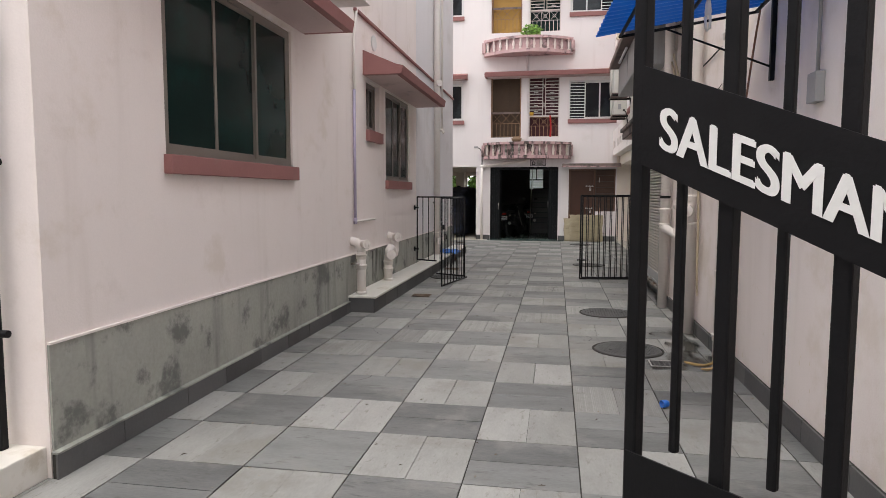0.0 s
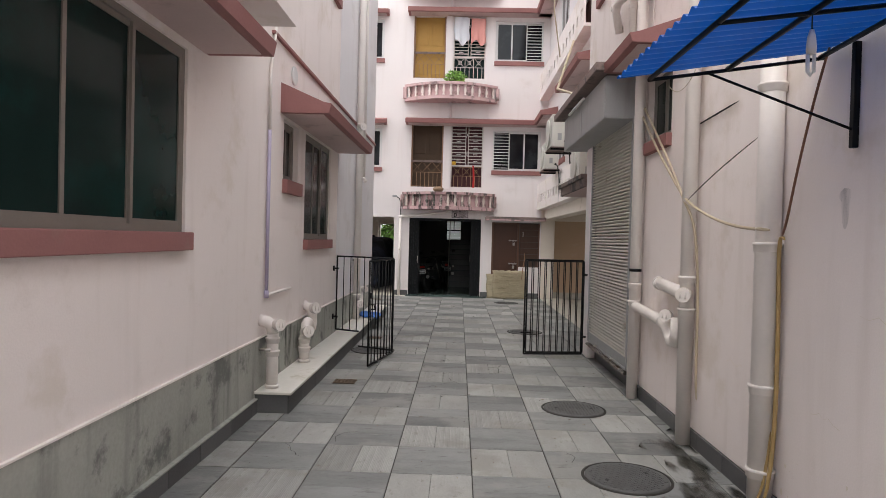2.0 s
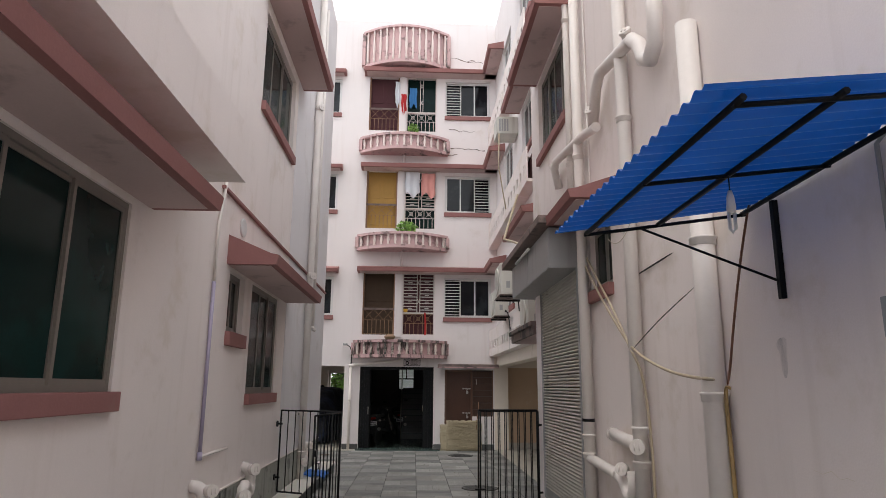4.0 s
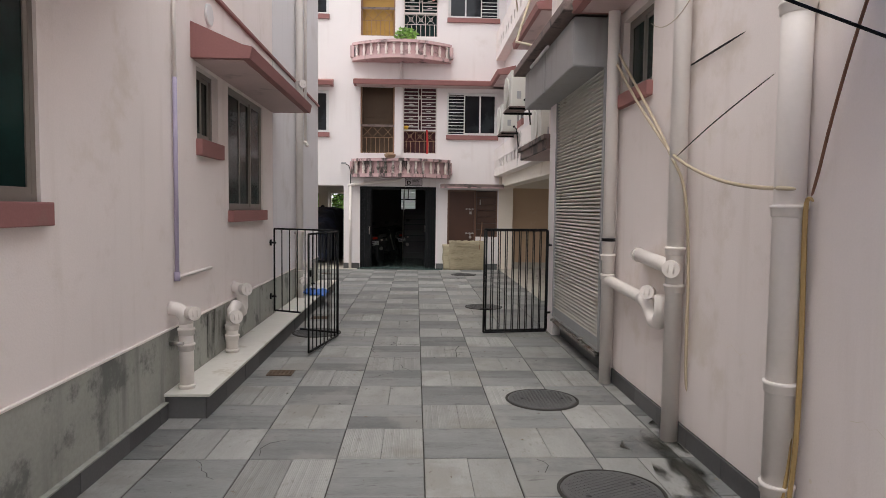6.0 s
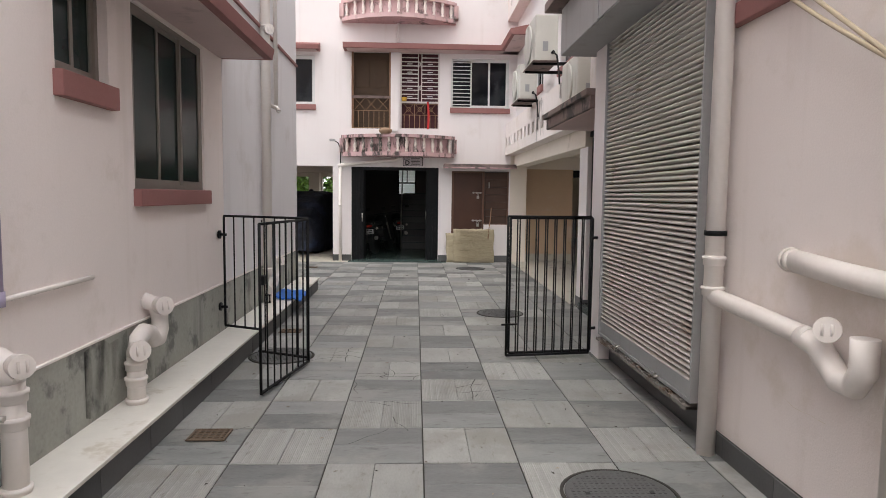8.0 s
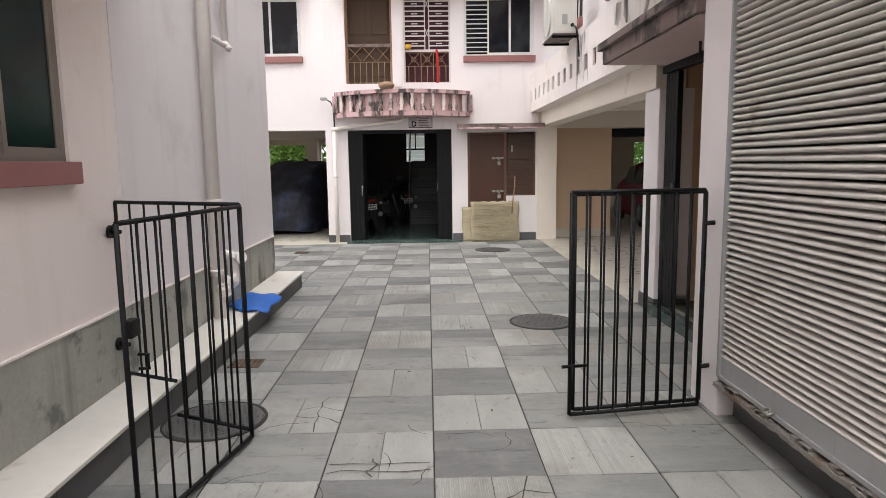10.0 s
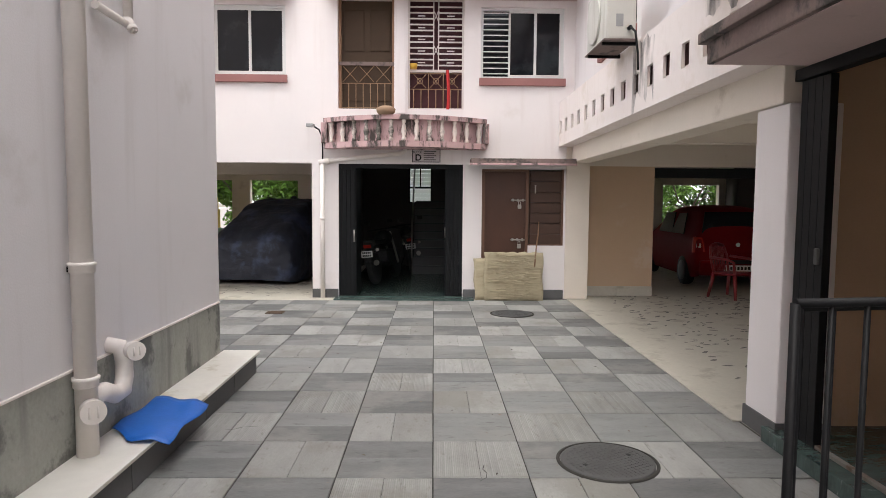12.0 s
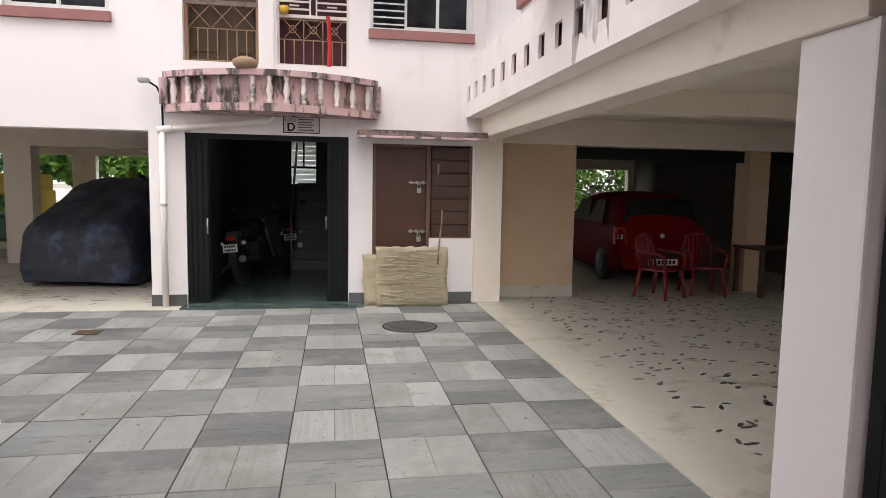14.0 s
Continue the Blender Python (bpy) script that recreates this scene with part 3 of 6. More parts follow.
sunshade("sunshade_1", on_near(3.3, 2.89), 2.75, 0.47, 0.12, 0.1, "dusky red sunshade over the large window")
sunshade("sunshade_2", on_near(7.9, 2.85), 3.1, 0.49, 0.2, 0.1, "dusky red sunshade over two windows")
sunshade("sunshade_3", on_near(8.6, 6.38), 2.75, 0.47, 0.15, 0.1, "dusky red sunshade over an upper window")
sunshade("sunshade_4", on_near(8.6, 9.45), 2.75, 0.47, 0.15, 0.1, "dusky red sunshade over an upper window")
structure("balcony_box_near", boxm(LX, -1.9, 2.73, 6.65, 3.3, 3.77), PINK, "pink plastered planter box along the first floor")
sunshade("sunshade_5", on_shop(8.35, 3.42), 1.1, 0.45, 0.15, 0.08, "dusky red sunshade over a small window")
sunshade("sunshade_6", on_shop(11.0, 6.4), 2.3, 0.45, 0.15, 0.1, "dusky red sunshade over an upper window")
for k, dz in enumerate(FLOORS):
    sunshade(f"sunshade_{8 + 4 * k}", pose(FX - 2.2, FY, 4.8 + dz), 4.05, 0.42, 0.1, 0.11, "dusky red sunshade running along the storey")
    sunshade(f"sunshade_{9 + 4 * k}", pose(FX - 4.3, FY, 4.78 + dz), 1.55, 0.3, 0.1, 0.1, "dusky red sunshade over the window")
    sunshade(f"sunshade_{10 + 4 * k}", on_shop(FY, 4.8 + dz, 1.85), 1.9, 0.42, 0.1, 0.11, "dusky red sunshade along the wing")
    sunshade(f"sunshade_{11 + 4 * k}", on_shop(15.3, 4.8 + dz, 1.85), 2.6, 0.42, 0.1, 0.11, "dusky red sunshade along the wing")

# dusky red, darkened further so the backing holds the slots' shade
MAROONWALL = material("shade_darkened_red_recess", (0.1, 0.035, 0.03), 0.8, vary=0.2)
# balcony parapets with slots along the wing
for k, dz in enumerate(FLOORS):
    y0 = 12.2 if k == 0 else 13.2
    holes = [(14.24 + 0.425 * i, 14.4 + 0.425 * i, 2.685 + dz, 2.885 + dz) for i in range(-4 if k == 0 else -2, 13)]
    structure(f"parapet_{k + 1}", pierced(y0, FY, 2.49 + dz, 3.2 + dz, 1.61, 1.64, holes, "y"), PINK, "pink parapet with a row of narrow slots")
    structure(f"parapet_floor_{k + 1}", boxm(1.64, 1.849, y0, FY, 2.49 + dz, 2.549 + dz), PINK, "pink balcony slab edge")
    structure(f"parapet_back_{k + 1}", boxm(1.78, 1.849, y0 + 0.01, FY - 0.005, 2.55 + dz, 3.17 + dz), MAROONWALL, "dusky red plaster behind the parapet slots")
# caps added to stop light falling behind the slots from above
for k, dz in enumerate(FLOORS[:2]):
    structure(f"parapet_cap_{k + 1}", boxm(1.641, 1.779, 12.7 if k == 0 else 13.65, FY - 0.006, 3.14 + dz, 3.17 + dz), PINK, "plaster cap closing the parapet")
structure("canopy_entry", boxm(1.25, 1.9, 10.9, 13.04, 2.43, 2.56, 0.01), MOULDY, "mould-blackened concrete canopy over the entrance")
structure("canopy_lip", boxm(1.21, 1.61, 10.9, 13.09, 2.56, 2.625, 0.008), MOULDY, "mould-blackened upper lip of the entrance canopy")
structure("canopy_soffit", boxm(1.28, 1.86, 10.92, 13.0, 2.424, 2.43), SOFFIT, "pink plastered canopy underside")
structure("canopy_store", boxm(FX + 0.08, FX + 1.74, FY - 0.38, FY, 2.19, 2.27, 0.01), MOULDY, "stained concrete canopy over the store door")
structure("canopy_store_edge", boxm(FX + 0.06, FX + 1.74, FY - 0.4, FY - 0.38, 2.165, 2.195, 0.004), MOULDBALC, "dusky red canopy edge")


def balcony(z0, z1, label, paint, baluster_paint):
    """A bowed balcony front: slab, top rail and a row of balusters before a pink panel."""
    t = thing("balcony", label, "balcony", pose(FX - 0.965, FY, z0), group="bowed balconies of the far block")
    hw, nseg = 1.29, 24

    def arc(off):
        return [(hw * (2 * i / nseg - 1) * (1 - off), -0.12 - 0.52 * (1 - (2 * i / nseg - 1) ** 2) + off) for i in range(nseg + 1)]

    h = z1 - z0
    o = arc(0)
    out = [(-hw, 0.0), *o, (hw, 0.0)]
    part("slab", extrude_outline(bmesh.new(), out, 0.0, 0.09), paint, t)
    i0, i1 = arc(0.02), arc(0.12)
    part("rail", extrude_outline(bmesh.new(), [*arc(-0.01), *i1[::-1]], h - 0.07, h), paint, t)
    part("panel", extrude_outline(bmesh.new(), [*arc(0.07), *arc(0.1)[::-1]], 0.09, h - 0.07), paint, t, "dusky pink back panel")
    for s in (-1, 1):
        part("end_post", boxm(s * hw - 0.05, s * hw + 0.05, -0.16, 0.0, 0.09, h - 0.07, 0.01), paint, t)
    count, hb = 13, h - 0.16
    shape = lathe(bmesh.new(), [(0.035, 0), (0.035, 0.12 * hb), (0.022, 0.2 * hb), (0.042, 0.45 * hb), (0.03, 0.7 * hb), (0.02, 0.82 * hb), (0.034, 0.9 * hb), (0.034, hb)], seg=10)
    me = mesh_of("baluster", shape, baluster_paint)
    for i in range(count):
        u = 2 * (i + 0.5) / count - 1
        b = new("baluster", me)
        b.parent = t
        b.location = (hw * u * 0.98, -0.12 - 0.52 * (1 - u * u) + 0.035, 0.09)
    return t


balcony(2.42, 2.9, "weathered bowed pink balcony with mouldy balusters", MOULDBALC, MOULDBALUSTER)
balcony(5.43, 5.89, "bowed pink balcony with white balusters", BALC, BALUSTER)
balcony(8.34, 8.84, "bowed pink balcony with white balusters and plants", BALC, BALUSTER)
balcony(11.05, 12.25, "tall bowed pink roof parapet with stripes", BALC, BALUSTER)

# ---- lane: entrance gate with the diagonal plate ----
gate = thing("entrance_gate", "black iron entrance gate standing open with a stencilled plate", "gate", pose(0.235, 1.9, 0.045, 0, 0, -46))
# local x runs from the free edge to the hinge, z up
GL, GH = 1.62, 2.35
for i in range(13):
    wide = i % 2 == 0
    r = 0.019 if wide else 0.011
    part("bar", boxm(0.131 * i - r, 0.131 * i + r, -r, r, 0.08 if wide else 0.66, GH - (0.0 if wide else 0.02), 0.006), BLACKIRON, gate)
part("bottom_panel", boxm(0.0, GL, -0.034, -0.028, 0.1, 0.63), BLACKIRON, gate, "black sheet panel along the gate's foot")
part("top_rail", boxm(-0.02, GL, -0.024, 0.024, GH, GH + 0.05, 0.006), BLACKIRON, gate)
part("bottom_rail", boxm(0.03, GL, -0.022, 0.022, 0.08, 0.12, 0.006), BLACKIRON, gate)
plate_bm = boxm(0.028, 1.3, -0.036, -0.029, -0.128, 0.125)
for v in plate_bm.verts:
    v.co.z += 1.55 - 0.41 * v.co.x
plate = part("sign_plate", plate_bm, BLACKIRON, gate, "black diagonal plate with white stencilled letters")


def lettering(name, words, size, mat, parent, m, label="", bold=0.0):
    """Flat lettering in the built-in font, as a mesh part."""
    cu = bpy.data.curves.new(name, "FONT")
    cu.body, cu.size, cu.extrude, cu.offset = words, size, 0.0006, bold
    tmp = new("tmp_text", cu)
    bpy.context.view_layer.update()
    me = bpy.data.meshes.new_from_object(tmp.evaluated_get(bpy.context.evaluated_depsgraph_get()))
    bpy.data.objects.remove(tmp)
    me.materials.clear()
    me.materials.append(mat)
    ob = new(name, me)
    ob.parent = parent
    me.transform(m)
    return tagged(ob, label)


slant = Matrix(((1, 0, 0, 0.085), (0, 0, -1, -0.0375), (-0.41, 1, 0, 1.45), (0, 0, 0, 1)))
for k in range(3):  # three close passes of the brush
    lettering("lettering", "SALESMAN", 0.126, WHITEPAINT, plate, slant @ Matrix.Translation((0.0045 * k - 0.004, 0.003 * (k % 2), 0.0005 * k)) @ Matrix.Diagonal((0.965, 1.19, 1, 1)), "worn white stencilled letters")

# left gate leaf of the entrance, folded back against the wall
leaf = thing("gate_leaf", "black iron gate leaf folded back beside the corner", "gate", pose(-2.55, 2.66, 0, 0, 0, 180))
for i in range(5):
    part("bar", boxm(0.14 * i, 0.14 * i + 0.04, -0.02, 0.02, 0.1, 2.3, 0.005), BLACKIRON, leaf)
part("top_rail", boxm(0, 0.6, -0.02, 0.02, 2.3, 2.34), BLACKIRON, leaf)
part("bottom_rail", boxm(0, 0.6, -0.02, 0.02, 0.06, 0.1), BLACKIRON, leaf)
for z in (0.72, 1.52, 2.08):
    part("hinge", tube(bmesh.new(), (-0.05, 0, z), (0.02, 0, z), 0.018), BLACKIRON, leaf)


# ---- lane: the low inner gates ----
def gate_leaf(parent, a, b, bars, z_top, z_bot, notch=None):
    """Rails and bars of one low leaf from a to b; notch: (share from a, raised foot)."""
    a, b = Vector((*a, 0)), Vector((*b, 0))
    r = 0.011

    def at(u, z):
        p = a.lerp(b, u)
        return (p.x, p.y, z)

    part("top_rail", tube(bmesh.new(), at(0, z_top), at(1, z_top), 0.011, seg=8), BLACKIRON, parent)
    if notch:
        part("bottom_rail", tube(bmesh.new(), at(0, notch[1]), at(notch[0], notch[1]), 0.012, seg=8), BLACKIRON, parent)
        part("bottom_rail", tube(bmesh.new(), at(notch[0], z_bot), at(1, z_bot), 0.012, seg=8), BLACKIRON, parent)
    else:
        part("bottom_rail", tube(bmesh.new(), at(0, z_bot), at(1, z_bot), 0.013, seg=8), BLACKIRON, parent)
    for i in range(bars + 1):
        u = i / bars
        foot = notch[1] if notch and u < notch[0] - 0.02 else z_bot
        edge = i in (0, bars)
        part("bar", tube(bmesh.new(), at(u, foot), at(u, z_top), 0.0115 if edge else 0.0068, seg=8), BLACKIRON, parent)


lg = thing("folding_gate", "low black iron folding gate standing half open", "gate")
gate_leaf(lg, (-2.3, 10.74), (-1.44, 10.32), 8, 1.33, 0.06, (0.42, 0.27))
gate_leaf(lg, (-1.43, 10.3), (-1.63, 9.34), 8, 1.32, 0.03)
for z in (0.45, 1.15):
    part("hinge", tube(bmesh.new(), (LX + 0.013, 10.76, z), (-2.28, 10.74, z), 0.013), BLACKIRON, lg)
    part("hinge_plate", tube(bmesh.new(), (LX + 0.012, 10.76, z), (LX + 0.03, 10.76, z), 0.04), BLACKIRON, lg)
part("latch", path_tube(bmesh.new(), [(-1.61, 9.4, 0.78), (-1.57, 9.4, 0.78), (-1.57, 9.4, 0.72), (-1.61, 9.4, 0.72)], 0.008), BLACKIRON, lg)
part("latch", boxm(-1.64, -1.60, 9.34, 9.42, 0.86, 0.93, 0.005), BLACKIRON, lg)
rg = thing("low_gate", "low black iron gate of two folded leaves across half the lane", "gate")
gate_leaf(rg, (1.22, 10.6), (0.4, 10.48), 9, 1.36, 0.04)
gate_leaf(rg, (0.43, 10.52), (1.245, 10.64), 9, 1.345, 0.055)
part("latch_bolt", path_tube(bmesh.new(), [(0.35, 10.46, 0.34), (0.5, 10.48, 0.34), (0.41, 10.465, 0.34), (0.41, 10.465, 0.12)], 0.01), BLACKIRON, rg)
for z in (0.28, 1.16):
    part("hinge", tube(bmesh.new(), (1.22, 10.6, z), (1.3, 10.62, z), 0.014), BLACKIRON, rg)

# ---- lane: pipes ----


def soil_pipe(name, label, x, y, z0, z1, r, collars, side=1):
    """An upright pipe with socket collars."""
    t = thing(name, label, "pipe", pose(x, y, z0))
    part("pipe", tube(bmesh.new(), (0, 0, 0), (0, 0, z1 - z0), r, seg=20), PVC, t)
    for z in collars:
        part("collar", lathe(bmesh.new(), [(r + 0.001, z - z0 - 0.05), (r + 0.008, z - z0 - 0.045), (r + 0.008, z - z0 - 0.012), (r + 0.014, z - z0 - 0.008), (r + 0.014, z - z0 + 0.006), (r + 0.001, z - z0 + 0.01)], seg=20), PVC, t)
    return t


def cap(parent, c, d, r, base):
    """A screwed access cap at c facing d, with its ribs; base: the pipe's local origin."""
    c, d = Vector(c) - Vector(base), Vector(d).normalized()
    bm = tube(bmesh.new(), c - d * 0.05, c, r, seg=18)
    tube(bm, c, c + d * 0.025, r * 1.12, r * 1.08, seg=18)
    q = d.to_track_quat("Z", "Y")
    for s in (-1, 1):
        o = q @ Vector((0.35 * r * s, 0, 0))
        u = q @ Vector((0, 0.5 * r, 0))
        tube(bm, c + d * 0.03 + o - u, c + d * 0.03 + o + u, 0.006, seg=6)
    part("access_cap", bm, PVC, parent)


def bend(parent, pts, r, base, name="elbow"):
    b = Vector(base)
    part(name, path_tube(bmesh.new(), [Vector(p) - b for p in pts], r, seg=16), PVC, parent)


def arc_pts(a, corner, b, n=6):
    a, c, b = Vector(a), Vector(corner), Vector(b)
    return [(a * (1 - t) ** 2 + c * 2 * t * (1 - t) + b * t * t) for t in [i / n for i in range(n + 1)]]


# by the shop wall
B = (1.31, 8.24, 0.0)
pb = soil_pipe("soil_pipe", "upright ivory plastic soil pipe beside the shutter", *B, 8.0, 0.055, (1.02, 1.2, 4.2, 7.0))
bend(pb, [(1.31, 8.24, 0.97), (1.32, 8.05, 0.96), (1.325, 7.5, 0.93), (1.325, 7.3, 0.92)], 0.05, B, "branch_pipe")
bend(pb, [(1.325, 7.36, 0.92), (1.325, 7.24, 0.9), (1.325, 7.16, 0.84), (1.325, 7.09, 0.79), (1.325, 7.0, 0.79), (1.325, 6.95, 0.86), (1.325, 6.95, 1.0)], 0.055, B, "trap")
cap(pb, (1.28, 7.12, 1.0), (-0.6, -0.8, 0.15), 0.05, B)
part("bracket", lathe(bmesh.new(), [(0.058, 1.33), (0.064, 1.33), (0.064, 1.36), (0.058, 1.36)], seg=18), BLACKIRON, pb)
A = (1.32, 6.73, 0.0)
pa = soil_pipe("soil_pipe", "upright ivory plastic soil pipe with rusty damp foot", *A, 8.0, 0.058, (1.1, 1.36, 3.2, 4.0, 6.8))
bend(pa, [(1.32, 6.73, 1.22), (1.33, 7.1, 1.235), (1.335, 7.5, 1.26)], 0.054, A, "branch_pipe")
cap(pa, (1.335, 7.5, 1.26), (0, 1, 0.1), 0.055, A)
cap(pa, (1.27, 6.66, 1.22), (-0.55, -0.8, 0), 0.055, A)
C = (1.325, 5.4, 0.0)
pc = soil_pipe("rainwater_pipe", "wide ivory plastic rainwater pipe with yellow hoses tied on", *C, 4.1, 0.072, (0.27, 0.78, 1.64, 2.6))
D = (1.34, 8.75, 3.0)
pd = soil_pipe("waste_pipe", "slim upright waste pipe above the shutter", *D, 8.0, 0.04, (4.3, 6.2))
# sloping waste runs high on the shop wall
hi = thing("waste_run", "sloping ivory waste pipes with traps on the upper wall", "pipe", pose(1.33, 9.3, 4.4))
HB = (1.33, 9.3, 4.4)
bend(hi, [(1.36, 9.45, 4.2), (1.3, 9.42, 4.45), (1.3, 9.3, 4.52), (1.3, 8.9, 4.46), (1.3, 8.0, 4.34), (1.33, 7.6, 4.28)], 0.05, HB, "branch_pipe")
cap(hi, (1.3, 9.45, 4.5), (-0.3, 0.9, 0.2), 0.05, HB)
bend(hi, [(1.33, 7.7, 4.3), (1.3, 7.45, 4.62), (1.3, 7.3, 4.72), (1.3, 6.9, 4.64), (1.3, 6.45, 4.56), (1.3, 6.3, 4.5)], 0.055, HB, "branch_pipe")
bend(hi, [(1.3, 6.36, 4.54), (1.3, 6.22, 4.42), (1.3, 6.13, 4.24), (1.3, 6.0, 4.16), (1.3, 5.88, 4.24), (1.3, 5.85, 4.45), (1.3, 5.85, 4.7)], 0.062, HB, "trap")
cap(hi, (1.28, 7.6, 4.46), (-0.7, -0.5, 0.4), 0.05, HB)
cap(hi, (1.28, 6.45, 4.66), (-0.6, -0.5, 0.6), 0.05, HB)

# by the near building
N1 = (-2.245, 7.37, 0.195)
p1 = soil_pipe("waste_pipe", "short upright ivory waste pipe on the marble ledge", *N1, 0.78, 0.052, (0.54, 0.66, 0.22))
bend(p1, arc_pts((-2.245, 7.37, 0.7), (-2.245, 7.37, 0.82), (-2.37, 7.37, 0.82)), 0.054, N1)
cap(p1, (-2.17, 7.31, 0.79), (0.75, -0.65, 0.05), 0.05, N1)
part("valve", tube(bmesh.new(), (-0.12, -0.04, 0.36), (0.0, -0.06, 0.36), 0.015), CHROME, p1)
N2 = (-2.25, 8.63, 0.195)
p2 = soil_pipe("waste_pipe", "short waste trap with two access caps on the ledge", *N2, 0.5, 0.056, (0.36, 0.46, 0.22))
bend(p2, [(-2.25, 8.63, 0.44), (-2.25, 8.635, 0.53), (-2.25, 8.67, 0.6), (-2.25, 8.76, 0.63), (-2.255, 8.86, 0.6), (-2.26, 8.94, 0.54), (-2.265, 9.02, 0.53), (-2.27, 9.08, 0.58), (-2.275, 9.09, 0.68), (-2.3, 9.08, 0.76), (-2.38, 9.07, 0.79)], 0.058, N2, "trap")
cap(p2, (-2.2, 8.57, 0.55), (0.6, -0.75, 0.1), 0.06, N2)
cap(p2, (-2.22, 9.02, 0.76), (0.75, -0.6, 0.1), 0.06, N2)
N3 = (-2.29, 12.5, 0.195)
p3 = soil_pipe("soil_pipe", "tall ivory soil pipe rising from the marble ledge", *N3, 9.6, 0.057, (0.62, 1.24, 3.55, 6.6))
part("bracket", boxm(-0.09, -0.02, -0.012, 0.012, 1.0, 1.03), BLACKIRON, p3)
cap(p3, (-2.215, 12.42, 0.46), (0.6, -0.8, 0), 0.06, N3)
bend(p3, [(-2.29, 12.5, 0.5), (-2.275, 12.66, 0.5), (-2.265, 12.76, 0.45), (-2.27, 12.86, 0.45), (-2.28, 12.91, 0.52), (-2.285, 12.92, 0.62), (-2.3, 12.9, 0.7), (-2.38, 12.9, 0.71)], 0.052, N3, "trap")
cap(p3, (-2.2, 12.88, 0.68), (0.75, -0.65, 0.05), 0.052, N3)
for z in (3.5, 6.6):
    cap(p3, (-2.235, 12.44, z), (0.6, -0.8, 0), 0.055, N3)
N4 = (-2.31, 13.15, 2.68)
p4 = soil_pipe("waste_pipe", "slim grey waste pipe ending in an elbow", *N4, 9.0, 0.028, ())
bend(p4, [(-2.31, 13.15, 2.72), (-2.31, 13.12, 2.66), (-2.33, 12.8, 2.68)], 0.024, N4)
cap(p4, (-2.28, 13.13, 2.64), (0.5, -0.3, -0.8), 0.028, N4)
con = thing("conduit", "lavender conduit pipe on the plaster with a grey tap end", "conduit", pose(-2.345, 7.47, 1.05))
part("upright", path_tube(bmesh.new(), [(0, 0, 0), (0, 0.0, 1.55)], 0.017), PURPLE, con)
part("upright", path_tube(bmesh.new(), [(0, 0, 1.55), (0, 0.0, 2.1), (0.0, 0.1, 2.4), (0, 0.15, 2.62)], 0.015), PVC, con, "ivory upper length")
part("arm", tube(bmesh.new(), (0, 0, 0.0), (0, 0.84, 0.0), 0.014), PVC, con)
part("elbow", tube(bmesh.new(), (0, 0, -0.03), (0, 0, 0.04), 0.023), PURPLE, con)

# hoses and wires on the shop wall
for name, label, mat, r, pts in (
    ("hose", "yellow garden hose hanging along the wide pipe", HOSE, 0.014, [(1.32, 5.34, 1.75), (1.345, 5.36, 1.5), (1.355, 5.35, 1.0), (1.35, 5.35, 0.6), (1.33, 5.33, 0.25), (1.26, 5.31, 0.05), (1.16, 5.38, 0.02), (1.05, 5.5, 0.02)]),
    ("hose", "yellow garden hose hanging along the wide pipe", HOSE, 0.014, [(1.37, 5.28, 1.66), (1.345, 5.31, 1.72), (1.36, 5.32, 1.4), (1.365, 5.315, 0.9), (1.36, 5.31, 0.5), (1.32, 5.29, 0.15), (1.25, 5.27, 0.02), (1.14, 5.3, 0.018)]),
    ("hose", "cream hose looping between the soil pipes", WHITEHOSE, 0.012, [(1.36, 8.7, 3.25), (1.33, 8.2, 2.95), (1.31, 7.6, 2.5), (1.29, 7.0, 2.15), (1.27, 6.7, 1.98), (1.3, 6.3, 1.84), (1.31, 5.9, 1.76), (1.3, 5.5, 1.73), (1.24, 5.36, 1.73), (1.27, 5.25, 1.72)]),
    ("hose", "cream hose looping between the soil pipes", WHITEHOSE, 0.012, [(1.37, 8.72, 3.4), (1.35, 8.3, 3.1), (1.34, 7.7, 2.65), (1.32, 7.2, 2.3), (1.27, 6.78, 2.04), (1.27, 6.68, 1.94), (1.33, 6.6, 1.8), (1.36, 6.58, 1.2), (1.36, 6.6, 0.6), (1.37, 6.58, 0.38)]),
    ("wire", "black wire stretched from the pipe to the awning", BLACKRUB, 0.004, [(1.27, 6.7, 1.96), (1.3, 6.2, 2.15), (1.34, 5.55, 2.33)]),
    ("conduit", "thin dark conduit across the wall", BLACKRUB, 0.008, [(1.385, 6.9, 2.6), (1.385, 5.95, 2.64)]),
    ("rod", "rust brown cable bending down the wall", RUSTROD, 0.008, [(1.36, 4.85, 2.72), (1.36, 5.0, 2.45), (1.36, 5.18, 2.0), (1.35, 5.22, 1.8), (1.33, 5.24, 1.68)]),
    ("wire", "thin pale wire hanging below the awning", WHITEHOSE, 0.003, [(1.3, 7.3, 3.05), (1.2, 6.8, 2.85), (1.1, 6.2, 2.78), (1.0, 5.7, 2.85)]),
    ("conduit", "thin upright conduit on the upper wall", PVC, 0.014, [(1.38, 8.1, 3.3), (1.38, 8.1, 7.9)]),
    ("wire_tie", "black wire wound round the pipe", BLACKRUB, 0.005, [(1.27, 6.7, 1.9), (1.33, 6.69, 1.93), (1.4, 6.76, 1.95), (1.33, 6.83, 1.97), (1.27, 6.74, 1.95)]),
):
    o = solid(name, path_tube(bmesh.new(), pts, r, seg=8), mat, label, name.replace("_", " "))
    sub = o.modifiers.new("smooth", "SUBSURF")
    sub.levels = sub.render_levels = 2

